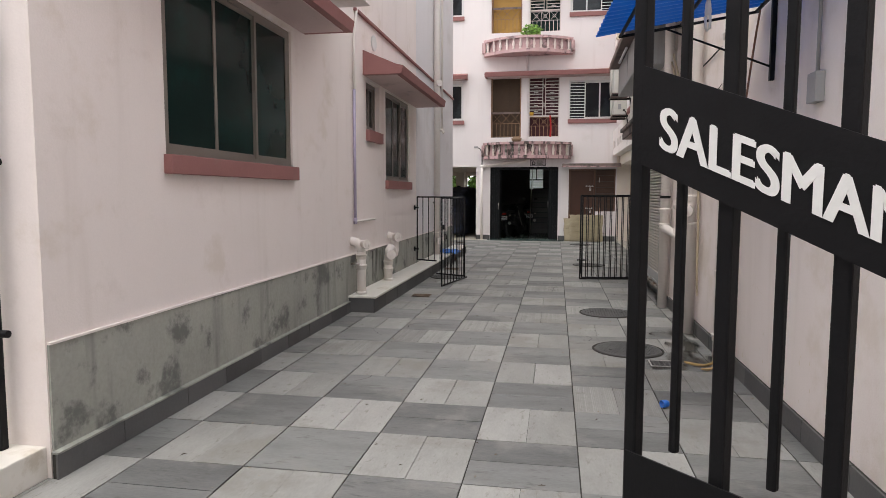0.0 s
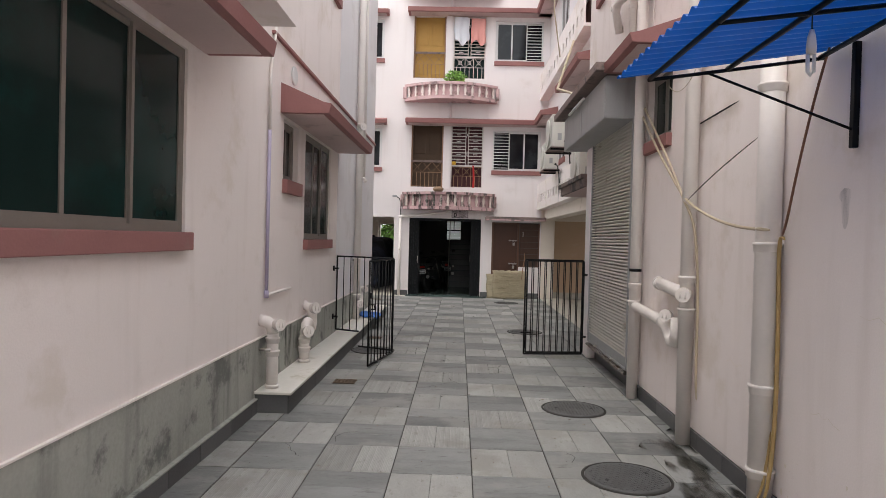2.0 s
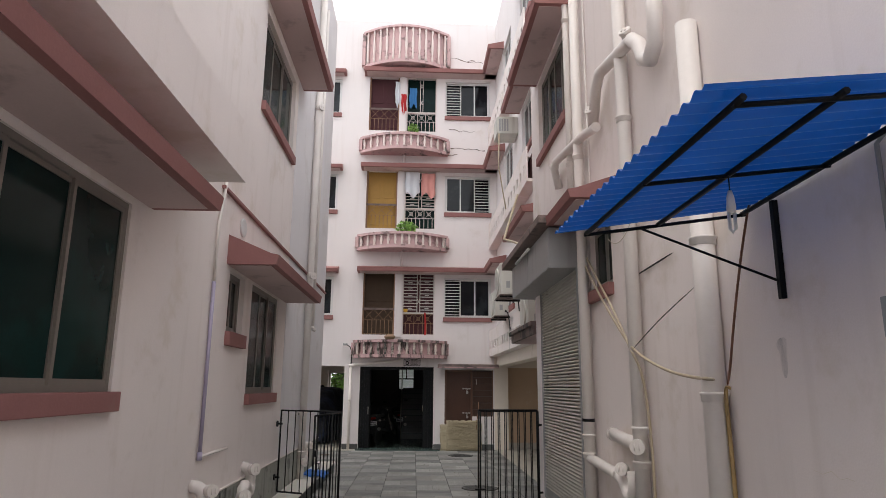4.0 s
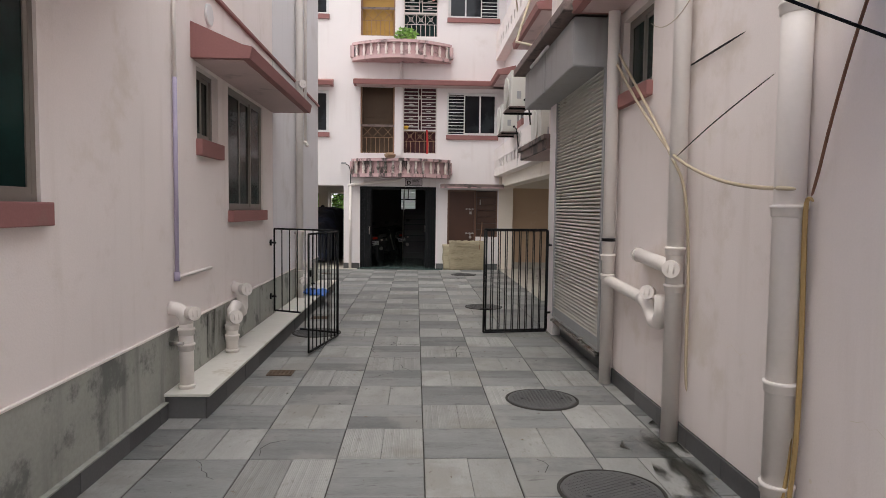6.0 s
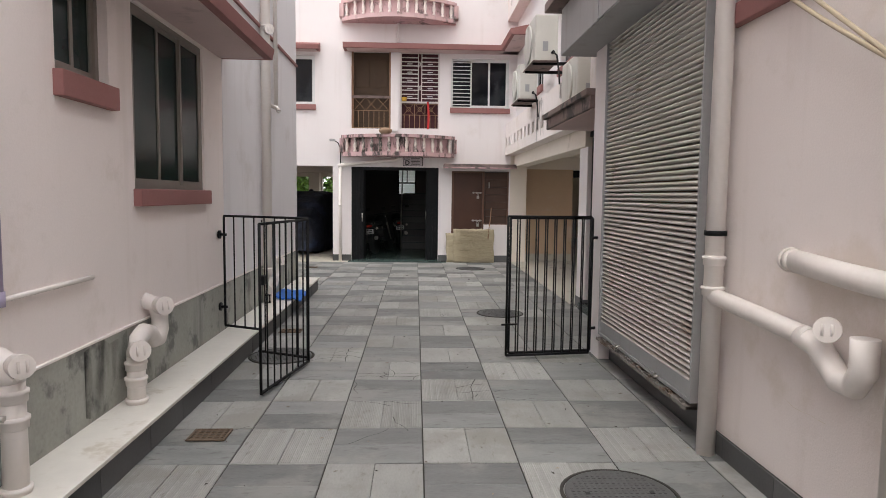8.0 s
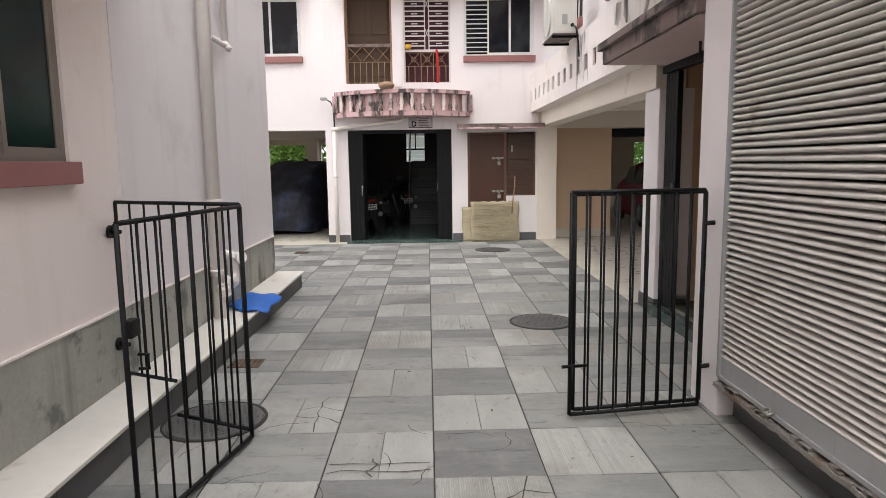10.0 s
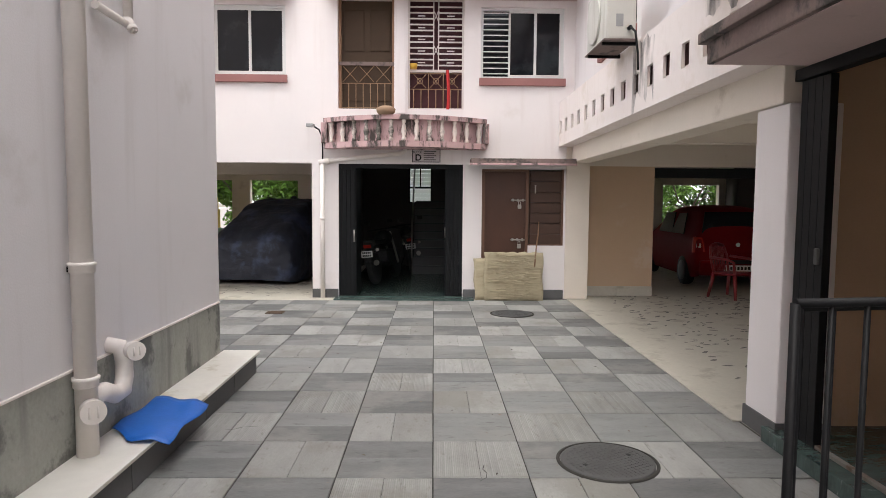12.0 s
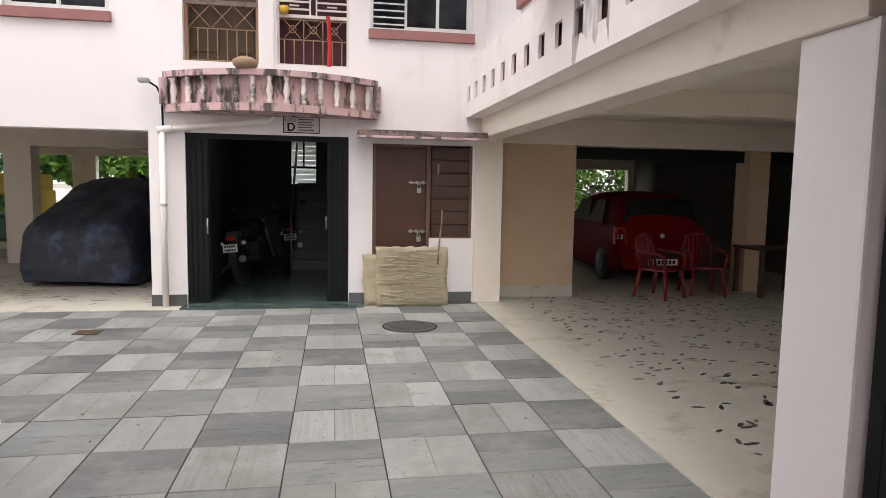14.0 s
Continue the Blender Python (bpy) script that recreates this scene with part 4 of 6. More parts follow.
# ---- lane: rolling shutter ----
sh = thing("rolling_shutter", "closed grey steel rolling shutter with rust stains", "shutter", pose(1.315, 8.45, 0.3))
PITCH = 0.077
slat_bm = bmesh.new()
prof = [(x, z * PITCH) for x, z in ((0.045, 0.0), (0.0, 0.01), (-0.022, 0.045), (-0.033, 0.13), (-0.032, 0.22), (-0.022, 0.32), (0.0, 0.37), (0.04, 0.39), (0.04, 0.5), (0.0, 0.51), (-0.022, 0.545), (-0.033, 0.63), (-0.032, 0.72), (-0.022, 0.82), (0.0, 0.87), (0.045, 0.89))]
a = [slat_bm.verts.new((x, 0.0, z)) for x, z in prof]
b = [slat_bm.verts.new((x, 2.05, z)) for x, z in prof]
for i in range(len(prof) - 1):
    slat_bm.faces.new((a[i], a[i + 1], b[i + 1], b[i])).smooth = True
slat_me = mesh_of("slat", slat_bm, SHUTTER)
for i in range(36):
    s = new("slat", slat_me)
    s.parent = sh
    s.location = (0.02, 0, 0.066 + PITCH * i)
part("bottom_bar", boxm(-0.012, 0.03, 0, 2.03, -0.06, 0.075, 0.004), SHEET, sh)
part("bar_lip", boxm(-0.022, -0.012, 0, 2.03, -0.06, -0.035, 0.002), SHEET, sh)
part("guide", boxm(-0.03, 0.07, -0.02, 0.0, -0.05, 2.8), SHEET, sh)
part("guide", boxm(-0.03, 0.07, 2.03, 2.05, -0.05, 2.8), SHEET, sh)
for y in (0.5, 1.4):
    part("lock_ring", path_tube(bmesh.new(), [(-0.03, y, -0.02), (-0.06, y, -0.03), (-0.06, y + 0.06, -0.03), (-0.03, y + 0.06, -0.02)], 0.008), CHROME, sh)
structure("sill_shop", boxm(1.395, 1.47, 8.45, 10.5, 0.0, 0.2, 0.01), DARKSTONE, "dark stone shop sill")
sill_rnd = random.Random(12)
lip = bmesh.new()
top, low = [], []
for i in range(42):
    y, dx = 8.45 + 0.05 * i, sill_rnd.uniform(-0.006, 0.006)
    top.append((lip.verts.new((1.40, y, 0.222)), lip.verts.new((1.272 + dx, y, 0.218 + sill_rnd.uniform(-0.004, 0.004)))))
    low.append((lip.verts.new((1.40, y, 0.2)), lip.verts.new((1.268 + dx, y, 0.196 + sill_rnd.uniform(-0.006, 0.004)))))
for i in range(41):
    lip.faces.new((top[i][0], top[i][1], top[i + 1][1], top[i + 1][0]))
    lip.faces.new((top[i][1], low[i][1], low[i + 1][1], top[i + 1][1]))
    lip.faces.new((low[i][1], low[i][0], low[i + 1][0], low[i + 1][1]))
for i in range(26):
    y, s = 8.5 + 1.95 * sill_rnd.random(), sill_rnd.uniform(0.006, 0.02)
    cube(lip, 1.275, 1.275 + 2 * s, y, y + 2.5 * s, 0.214, 0.22 + s)
structure("sill_channel", lip, RUSTSTEEL, "steel shutter channel bent and chipped")
hood = thing("shutter_hood", "grey sheet-metal box housing the rolled shutter", "housing", pose(0.98, 8.42, 2.96))
hb = bmesh.new()
extrude_outline(hb, [(0, 0), (0.42, 0), (0.42, 2.65), (0, 2.65)], 0.0, 0.46)
bmesh.ops.bevel(hb, geom=hb.edges[:], offset=0.008, segments=2, affect="EDGES")
part("casing", hb, SHEET, hood)
part("seam", boxm(-0.006, 0.0, 1.3, 1.32, 0.01, 0.45), SHEET, hood)
part("lamp_tube", tube(bmesh.new(), (-0.06, 0.9, 0.4), (-0.06, 1.9, 0.4), 0.018), WHITEALU, hood, "white fluorescent tube on the hood")
structure("canopy_shop", boxm(0.85, RX, 8.3, 11.3, 3.44, 3.53, 0.01), MOULDY, "dark stained concrete slab over the shutter")

# ---- lane: blue awning ----
aw = thing("awning", "blue corrugated plastic awning on black steel brackets", "awning")
ab = bmesh.new()
NU, NV = 10, 176


def awning_at(u, v, dz=0.0):
    """A place on the awning: u from the outer edge to the wall, v from the inner end towards the street."""
    x0 = 0.27 + 0.13 * v
    z0 = 2.49 + 0.1 * v
    return Vector((x0 + (1.385 - x0) * u, 4.9 + 0.08 * u - 1.58 * v, z0 + (2.67 + 0.05 * v - z0) * u + dz))


grid = []
for j in range(NV + 1):
    row = []
    for i in range(NU + 1):
        u, v = i / NU, j / NV
        row.append(ab.verts.new(awning_at(u, v, 0.011 * math.sin(v * 2 * math.pi * 20) + 0.006 * math.sin(7 * v + 2 * u))))
    grid.append(row)
for j in range(NV):
    for i in range(NU):
        ab.faces.new((grid[j][i], grid[j][i + 1], grid[j + 1][i + 1], grid[j + 1][i])).smooth = True
BLUE = bpy.data.materials.new("translucent_blue_sheet")
BLUE.use_nodes = True
bn, bl = BLUE.node_tree.nodes, BLUE.node_tree.links
tr, mx = bn.new("ShaderNodeBsdfTranslucent"), bn.new("ShaderNodeMixShader")
bt, br = bn.new("ShaderNodeTexNoise"), bn.new("ShaderNodeMix")
br.data_type = "RGBA"
bt.inputs["Scale"].default_value = 3.0
br.inputs[6].default_value, br.inputs[7].default_value = (0.004, 0.075, 0.36, 1), (0.01, 0.13, 0.52, 1)
bl.new(bt.outputs[0], br.inputs[0])
bl.new(br.outputs[2], tr.inputs[0])
bl.new(br.outputs[2], bn["Principled BSDF"].inputs["Base Color"])
bn["Principled BSDF"].inputs["Roughness"].default_value = 0.35
mx.inputs[0].default_value = 0.3
bl.new(bn["Principled BSDF"].outputs[0], mx.inputs[1])
bl.new(tr.outputs[0], mx.inputs[2])
bl.new(mx.outputs[0], bn["Material Output"].inputs[0])
sheet = part("sheet", ab, BLUE, aw)
for u in (0.15, 0.52, 0.97):
    part("purlin", tube(bmesh.new(), awning_at(u, 0.015, -0.03), awning_at(u, 0.98, -0.03), 0.013, seg=6), BLACKIRON, aw)
for v in (0.02, 0.5, 0.95):
    part("rafter", tube(bmesh.new(), awning_at(0.14, v, -0.036), awning_at(0.99, v, -0.036), 0.01, seg=6), BLACKIRON, aw)
part("bracket", boxm(1.37, 1.40, 4.665, 4.70, 2.12, 2.64, 0.004), BLACKIRON, aw)
part("strut", tube(bmesh.new(), (1.375, 4.68, 2.21), awning_at(0.43, 0.02, -0.04), 0.007, seg=8), BLACKIRON, aw)
bulb = thing("hanging_bulb", "unlit energy-saving bulb hanging under the awning", "lamp", pose(0.855, 4.1, 2.36) @ Matrix.Diagonal((0.7, 0.7, 0.7, 1)))
part("holder", lathe(bmesh.new(), [(0.012, 0.2), (0.022, 0.16), (0.028, 0.1), (0.026, 0.06)], seg=14), PVC, bulb)
part("tube", path_tube(bmesh.new(), [(0.018, 0, 0.06), (0.018, 0, -0.04), (0, 0.0, -0.06), (-0.018, 0, -0.04), (-0.018, 0, 0.06)], 0.011), WHITEALU, bulb)
part("cord", tube(bmesh.new(), (0, 0, 0.2), (0, 0, 0.3), 0.004), BLACKRUB, bulb)
mb = thing("meter_box", "grey junction box with a conduit on the wall", "box", pose(RX, 3.9, 1.95))
part("box", boxm(-0.05, 0, -0.06, 0.06, -0.08, 0.08, 0.006), SHEET, mb)
part("conduit", path_tube(bmesh.new(), [(-0.02, 0, 0.08), (-0.02, 0, 0.7), (-0.02, -0.2, 0.8)], 0.01), SHEET, mb)

# ---- ground fittings ----


def manhole(x, y, r=0.285):
    t = thing("manhole_cover", "round cast-iron manhole cover set in the paving", "manhole cover", pose(x, y, 0.0), group="manhole covers of the lane")
    part("rim", lathe(bmesh.new(), [(r + 0.025, -0.03), (r + 0.025, 0.006), (r + 0.005, 0.008), (r + 0.005, -0.02)], seg=40), JOINT, t)
    bm = lathe(bmesh.new(), [(r, -0.02), (r, 0.008), (r - 0.01, 0.011)], seg=40)
    part("lid", bm, IRONLID, t)
    sb = bmesh.new()
    k = 9
    for i in range(-k, k + 1):
        for j in range(-k, k + 1):
            px, py = i * 0.03, j * 0.03
            if px * px + py * py < (r - 0.03) ** 2:
                cube(sb, px - 0.008, px + 0.008, py - 0.008, py + 0.008, 0.0105, 0.0135)
    part("studs", sb, IRONLID, t)
    for s in (-1, 1):
        # no opening: a black block gives the dark of each lifting hole
        part("lift_hole", boxm(s * 0.17 - 0.012, s * 0.17 + 0.012, -0.012, 0.012, 0.0125, 0.015), BLACKRUB, t)
    return t


m0 = manhole(0.61, 7.7)
for x, y in ((0.66, 5.91), (0.66, 12.88), (0.71, 18.1), (-1.735, 10.6)):
    copy_thing(m0, pose(x, y, 0, 0, 0, 40 * x))


def drain(x, y, mat):
    t = thing("drain_grate", "small square drain grate in the paving", "drain", pose(x, y, 0.004), group="drain grates")
    bm = bmesh.new()
    for q in ((-0.12, 0.12, -0.1, -0.085), (-0.12, 0.12, 0.085, 0.1), (-0.12, -0.105, -0.085, 0.085), (0.105, 0.12, -0.085, 0.085)):
        cube(bm, q[0], q[1], q[2], q[3], 0.0, 0.007)
    part("frame", bm, SLABLIGHT if mat is IRONLID else GRATE, t)
    # flat black plate stands for the shade below the bars
    part("pit", boxm(-0.105, 0.105, -0.085, 0.085, 0.0, 0.002), BLACKRUB, t)
    for i in range(6):
        part("bar", boxm(-0.1, 0.1, -0.075 + 0.028 * i, -0.063 + 0.028 * i, 0.002, 0.006), mat, t)
    for i in range(5):
        part("bar", boxm(-0.088 + 0.04 * i, -0.076 + 0.04 * i, -0.085, 0.085, 0.002, 0.0055), mat, t)
    return t


drain(0.9, 5.45, IRONLID)
drain(-1.77, 8.56, GRATE)
drain(-1.86, 11.72, GRATE)
drain(-2.65, 18.1, GRATE)
# blue sheet over the ledge
bm = bmesh.new()
rows = []
for i in range(15):
    u = i / 14
    row = []
    for j in range(13):
        v = j / 12
        x = -2.335 + (0.4 + 0.015 * math.sin(9 * v + 1)) * u
        y = (12.85 - 0.19 * min(1.0, 2.2 * u)) * (1 - v) + (13.46 - 0.09 * u) * v + 0.012 * math.sin(8 * u)
        z = 0.2 + 0.006 * math.sin(11 * u + 6 * v) + 0.006 * math.sin(8 * v) + (0.006 if u < 0.8 else 0) - max(0, u - 0.8) * 0.1
        row.append(bm.verts.new((x, y, z + 0.008)))
    rows.append(row)
for a_, b_ in zip(rows, rows[1:]):
    for j in range(12):
        bm.faces.new((a_[j], a_[j + 1], b_[j + 1], b_[j])).smooth = True
bs = solid("plastic_sheet", bm, BLUEMAT, "creased blue plastic sheet lying on the marble ledge", "plastic sheet")
mod = bs.modifiers.new("thick", "SOLIDIFY")
mod.thickness = 0.004
capm = lathe(bmesh.new(), [(0.002, 0.045), (0.02, 0.045), (0.024, 0.04), (0.025, 0.0), (0.022, 0.0), (0.021, 0.036), (0.002, 0.038)], (0, 0, 0.028), 18, "X")
solid("bottle_cap", capm, BLUEMAT, "blue plastic bottle cap lying on the paving", "bottle cap", pose(0.705, 4.33, 0.0, 0, 0, 25))
# damp patch and litter near the drain
DAMP = material("damp_slime", (0.025, 0.026, 0.02), 0.25, vary=0.4, scale=6, fine=40, bump=0.2)
rg_ = random.Random(3)
dn, dl = DAMP.node_tree.nodes, DAMP.node_tree.links
dt, dr, dx = dn.new("ShaderNodeTexNoise"), dn.new("ShaderNodeMapRange"), dn.new("ShaderNodeMixShader")
dt.inputs["Scale"].default_value, dt.inputs["Detail"].default_value = 4.5, 8
dr.inputs[1].default_value, dr.inputs[2].default_value = 0.44, 0.6
dl.new(dt.outputs[0], dr.inputs[0])
dl.new(dr.outputs[0], dx.inputs[0])
dl.new(dn.new("ShaderNodeBsdfTransparent").outputs[0], dx.inputs[1])
dl.new(dn["Principled BSDF"].outputs[0], dx.inputs[2])
dl.new(dx.outputs[0], dn["Material Output"].inputs[0])
bm = bmesh.new()
outline = [(1.374, 5.3), (1.374, 7.15), (1.28, 7.05), (1.15, 6.85), (1.0, 6.75), (0.95, 6.6), (1.08, 6.4), (1.0, 6.1), (0.98, 5.75), (0.85, 5.6), (0.72, 5.56), (0.78, 5.3), (1.0, 5.28)]
bm.faces.new([bm.verts.new((x + rg_.uniform(-0.02, 0), y, 0.0062)) for x, y in outline])
tagged(solid("damp_patch", bm, DAMP, "dark damp slimy patch round the drain", "stain"), kind="structure")
MOULD = material("black_mould", (0.035, 0.033, 0.028), 0.9, vary=0.4, scale=6, fine=40, bump=0.2)
mn, ml = MOULD.node_tree.nodes, MOULD.node_tree.links
mc, mm, mt, mr, mo = mn.new("ShaderNodeTexCoord"), mn.new("ShaderNodeMapping"), mn.new("ShaderNodeTexNoise"), mn.new("ShaderNodeMapRange"), mn.new("ShaderNodeMixShader")
mm.inputs["Scale"].default_value = (6.0, 6.0, 1.3)
mt.inputs["Scale"].default_value, mt.inputs["Detail"].default_value = 1.6, 8
mr.inputs[1].default_value, mr.inputs[2].default_value, mr.inputs[4].default_value = 0.4, 0.74, 0.75
ml.new(mc.outputs["Object"], mm.inputs[0])
ml.new(mm.outputs[0], mt.inputs["Vector"])
ml.new(mt.outputs[0], mr.inputs[0])
ml.new(mr.outputs[0], mo.inputs[0])
ml.new(mn.new("ShaderNodeBsdfTransparent").outputs[0], mo.inputs[1])
ml.new(mn["Principled BSDF"].outputs[0], mo.inputs[2])
ml.new(mo.outputs[0], mn["Material Output"].inputs[0])


def mould_run(x, y0, y1, z0, z1, label, seed):
    """A ragged sheet of mould on a wall that faces the lane, 3 mm off it."""
    q, bm, n_ = random.Random(seed), bmesh.new(), 9
    lo = [(y0 + (y1 - y0) * i / n_, z0 + q.uniform(0, 0.4) * (z1 - z0)) for i in range(n_ + 1)]
    hi_ = [(y0 + (y1 - y0) * i / n_, z1 - q.uniform(0, 0.12) * (z1 - z0)) for i in range(n_ + 1)]
    bm.faces.new([bm.verts.new((x, y, z)) for y, z in lo + hi_[::-1]])
    tagged(solid("mould_stain", bm, MOULD, label, "stain"), kind="structure")


mould_run(1.607, 15.05, 15.7, 2.47, 3.2, "dark mould run down the pink parapet", 1)
mould_run(1.607, 13.3, 13.95, 2.9, 3.2, "dark mould below the parapet top", 2)
mould_run(LX + 0.016, 8.2, 8.75, 0.2, 0.66, "dark mould on the plinth behind the trap", 4)
# cracks in some of the slabs
cr = bmesh.new()
for k in range(26):
    x, y = (rg_.uniform(-1.6, 0.4), rg_.uniform(8.6, 10.6)) if k < 18 else (rg_.uniform(-1.9, 1.2), rg_.uniform(4.5, 13.5))
    q = rg_.uniform(0, 6.28)
    pts = [Vector((x, y, 0.0045))]
    for i in range(rg_.randint(3, 6)):
        q += rg_.uniform(-0.7, 0.7)
        pts.append(pts[-1] + Vector((0.06 * math.cos(q), 0.06 * math.sin(q), 0)))
    for a_, b_ in zip(pts, pts[1:]):
        d_ = (b_ - a_).normalized().cross(Vector((0, 0, 1))) * rg_.uniform(0.0012, 0.0028)
        cr.faces.new([cr.verts.new(p) for p in (a_ - d_, b_ - d_, b_ + d_, a_ + d_)])
# two slabs broken into polygons
for x0, y0, w, h in ((-1.245, 10.392, 0.27, 0.552), (-0.95, 9.835, 0.52, 0.2), (-0.125, 9.265, 0.268, 0.54)):
    nodes = [[Vector((x0 + w * (i + rg_.uniform(-0.3, 0.3) * (0 < i < 2)) / 2, y0 + h * (j + rg_.uniform(-0.35, 0.35) * (0 < j < 3)) / 3, 0.0046)) for j in range(4)] for i in range(3)]
    for i in range(3):
        for j in range(4):
            for di, dj in ((1, 0), (0, 1)):
                if i + di > 2 or j + dj > 3 or (di == 0 and i in (0, 2)) or (dj == 0 and j in (0, 3)):
                    continue
                p0, p2_ = nodes[i][j], nodes[i + di][j + dj]
                mid = (p0 + p2_) / 2 + Vector((rg_.uniform(-0.025, 0.025), rg_.uniform(-0.025, 0.025), 0))
                for a_, b_ in ((p0, mid), (mid, p2_)):
                    d_ = (b_ - a_).normalized().cross(Vector((0, 0, 1))) * rg_.uniform(0.002, 0.0038)
                    cr.faces.new([cr.verts.new(p) for p in (a_ - d_, b_ - d_, b_ + d_, a_ + d_)])
tagged(solid("slab_cracks", cr, JOINT, "thin dark cracks across some slabs", "cracks"), kind="stuff")
litter = bmesh.new()
for k in range(240):
    x, y = rg_.uniform(-2.0, 1.35), rg_.uniform(2.5, 18.5)
    s, q = rg_.uniform(0.006, 0.022), rg_.uniform(0, 6.3)
    pts = [(s * math.cos(q), s * math.sin(q)), (0.35 * s * math.cos(q + 1.6), 0.35 * s * math.sin(q + 1.6)), (-s * math.cos(q), -s * math.sin(q)), (-0.35 * s * math.cos(q + 1.6), -0.35 * s * math.sin(q + 1.6))]
    v_ = [litter.verts.new((x + a_, y + b_, 0.006 + 0.004 * (i % 2))) for i, (a_, b_) in enumerate(pts)]
    litter.faces.new(v_)
LITTER = material("dry_leaf_litter", (0.16, 0.13, 0.1), 0.9, vary=0.3, island=0.9)
tagged(solid("litter", litter, LITTER, "scattered dry leaf scraps and grit on the paving", "litter"), kind="stuff")

solid("vent_ring", lathe(bmesh.new(), [(0.09, 0.0), (0.1, 0.0), (0.1, 0.02), (0.085, 0.02)], (0, 0, 0), 24, "X"), WHITEALU, "round plaster vent high on the near wall", "vent", pose(LX, 8.37, 3.33))
solid("vent_disc", lathe(bmesh.new(), [(0.085, 0.0), (0.085, 0.006)], (0, 0, 0), 24, "X"), SHEET, "pale disc closing the wall vent", "vent", pose(LX, 8.37, 3.33))
# cracks and patches in the plaster
ck = bmesh.new()
for x, z, n_, dirx in ((0.35, 9.2, 9, 1), (0.4, 8.6, 11, 1), (0.6, 8.42, 7, -1), (0.35, 11.5, 9, 1), (-0.3, 11.6, 5, 1), (0.9, 11.4, 6, 1)):
    p0 = Vector((FX + x, FY - 0.004, z))
    for i in range(n_):
        p1 = p0 + Vector((dirx * rg_.uniform(0.05, 0.12), 0, rg_.uniform(-0.035, 0.035)))
        w_ = rg_.uniform(0.004, 0.018)
        ck.faces.new([ck.verts.new(q) for q in (p0 - Vector((0, 0, w_)), p1 - Vector((0, 0, w_)), p1 + Vector((0, 0, w_)), p0 + Vector((0, 0, w_)))])
        p0 = p1
tagged(solid("wall_cracks", ck, MOULDY, "mouldy cracks in the upper plaster of the far block", "cracks"), kind="structure")
wk = bmesh.new()
for y, z, n_ in ((5.0, 0.72, 6), (4.6, 1.3, 5), (6.1, 0.8, 5), (7.6, 0.55, 6), (3.6, 0.9, 7)):
    p0 = Vector((RX - 0.003, y, z))
    for i in range(n_):
        p1 = p0 + Vector((0, -rg_.uniform(0.03, 0.07), rg_.uniform(-0.03, 0.03)))
        w_ = rg_.uniform(0.0008, 0.002)
        wk.faces.new([wk.verts.new(q) for q in (p0 - Vector((0, 0, w_)), p1 - Vector((0, 0, w_)), p1 + Vector((0, 0, w_)), p0 + Vector((0, 0, w_)))])
        p0 = p1
for k in range(40):
    y, z, r_ = rg_.uniform(3.2, 5.3), rg_.uniform(0.14, 0.55) ** 1.3, rg_.uniform(0.004, 0.016)
    wk.faces.new([wk.verts.new((RX - 0.003, y + r_ * rg_.uniform(0.4, 1) * math.cos(q), z + r_ * rg_.uniform(0.6, 1.6) * math.sin(q))) for q in [2 * math.pi * i / 7 for i in range(7)]])
tagged(solid("wall_chips", wk, CREAM, "hairline cracks and flaked paint low on the shop wall", "cracks"), kind="structure")
wst = bmesh.new()
wst.faces.new([wst.verts.new((RX - 0.003, 4.75 + 0.06 * math.cos(q) * (1.2 if math.sin(q) > 0 else 0.6), 1.86 + (0.07 if math.sin(q) > 0 else 0.14) * math.sin(q))) for q in [2 * math.pi * i / 14 for i in range(14)]])
tagged(solid("wall_stain", wst, MOULD, "dark smear on the shop wall", "stain"), kind="structure")

# ---- far block: doors, grilles, small fittings ----
CURTAIN = material("brown_balcony_door", (0.062, 0.036, 0.018), 0.7, vary=0.2, scale=3, fine=40, bump=0.1)
YELLOWDOOR = material("yellow_brown_blind", (0.42, 0.24, 0.05), 0.6, vary=0.15, scale=3)
GRILLEWHITE = material("white_painted_grille", (0.66, 0.6, 0.57), 0.6, vary=0.1, scale=4)
GRILLEBROWN = material("brown_painted_grille", (0.3, 0.19, 0.11), 0.6, vary=0.2, scale=4)
REDCLOTH = material("red_cloth", (0.5, 0.03, 0.03), 0.8, vary=0.15)
MAROON = material("dark_maroon_inside", (0.07, 0.02, 0.025), 0.8, vary=0.2)


def bar_set(bm, bars, r=0.008):
    for x0, z0, x1, z1 in bars:
        tube(bm, (x0, 0, z0), (x1, 0, z1), r, seg=6)
    return bm


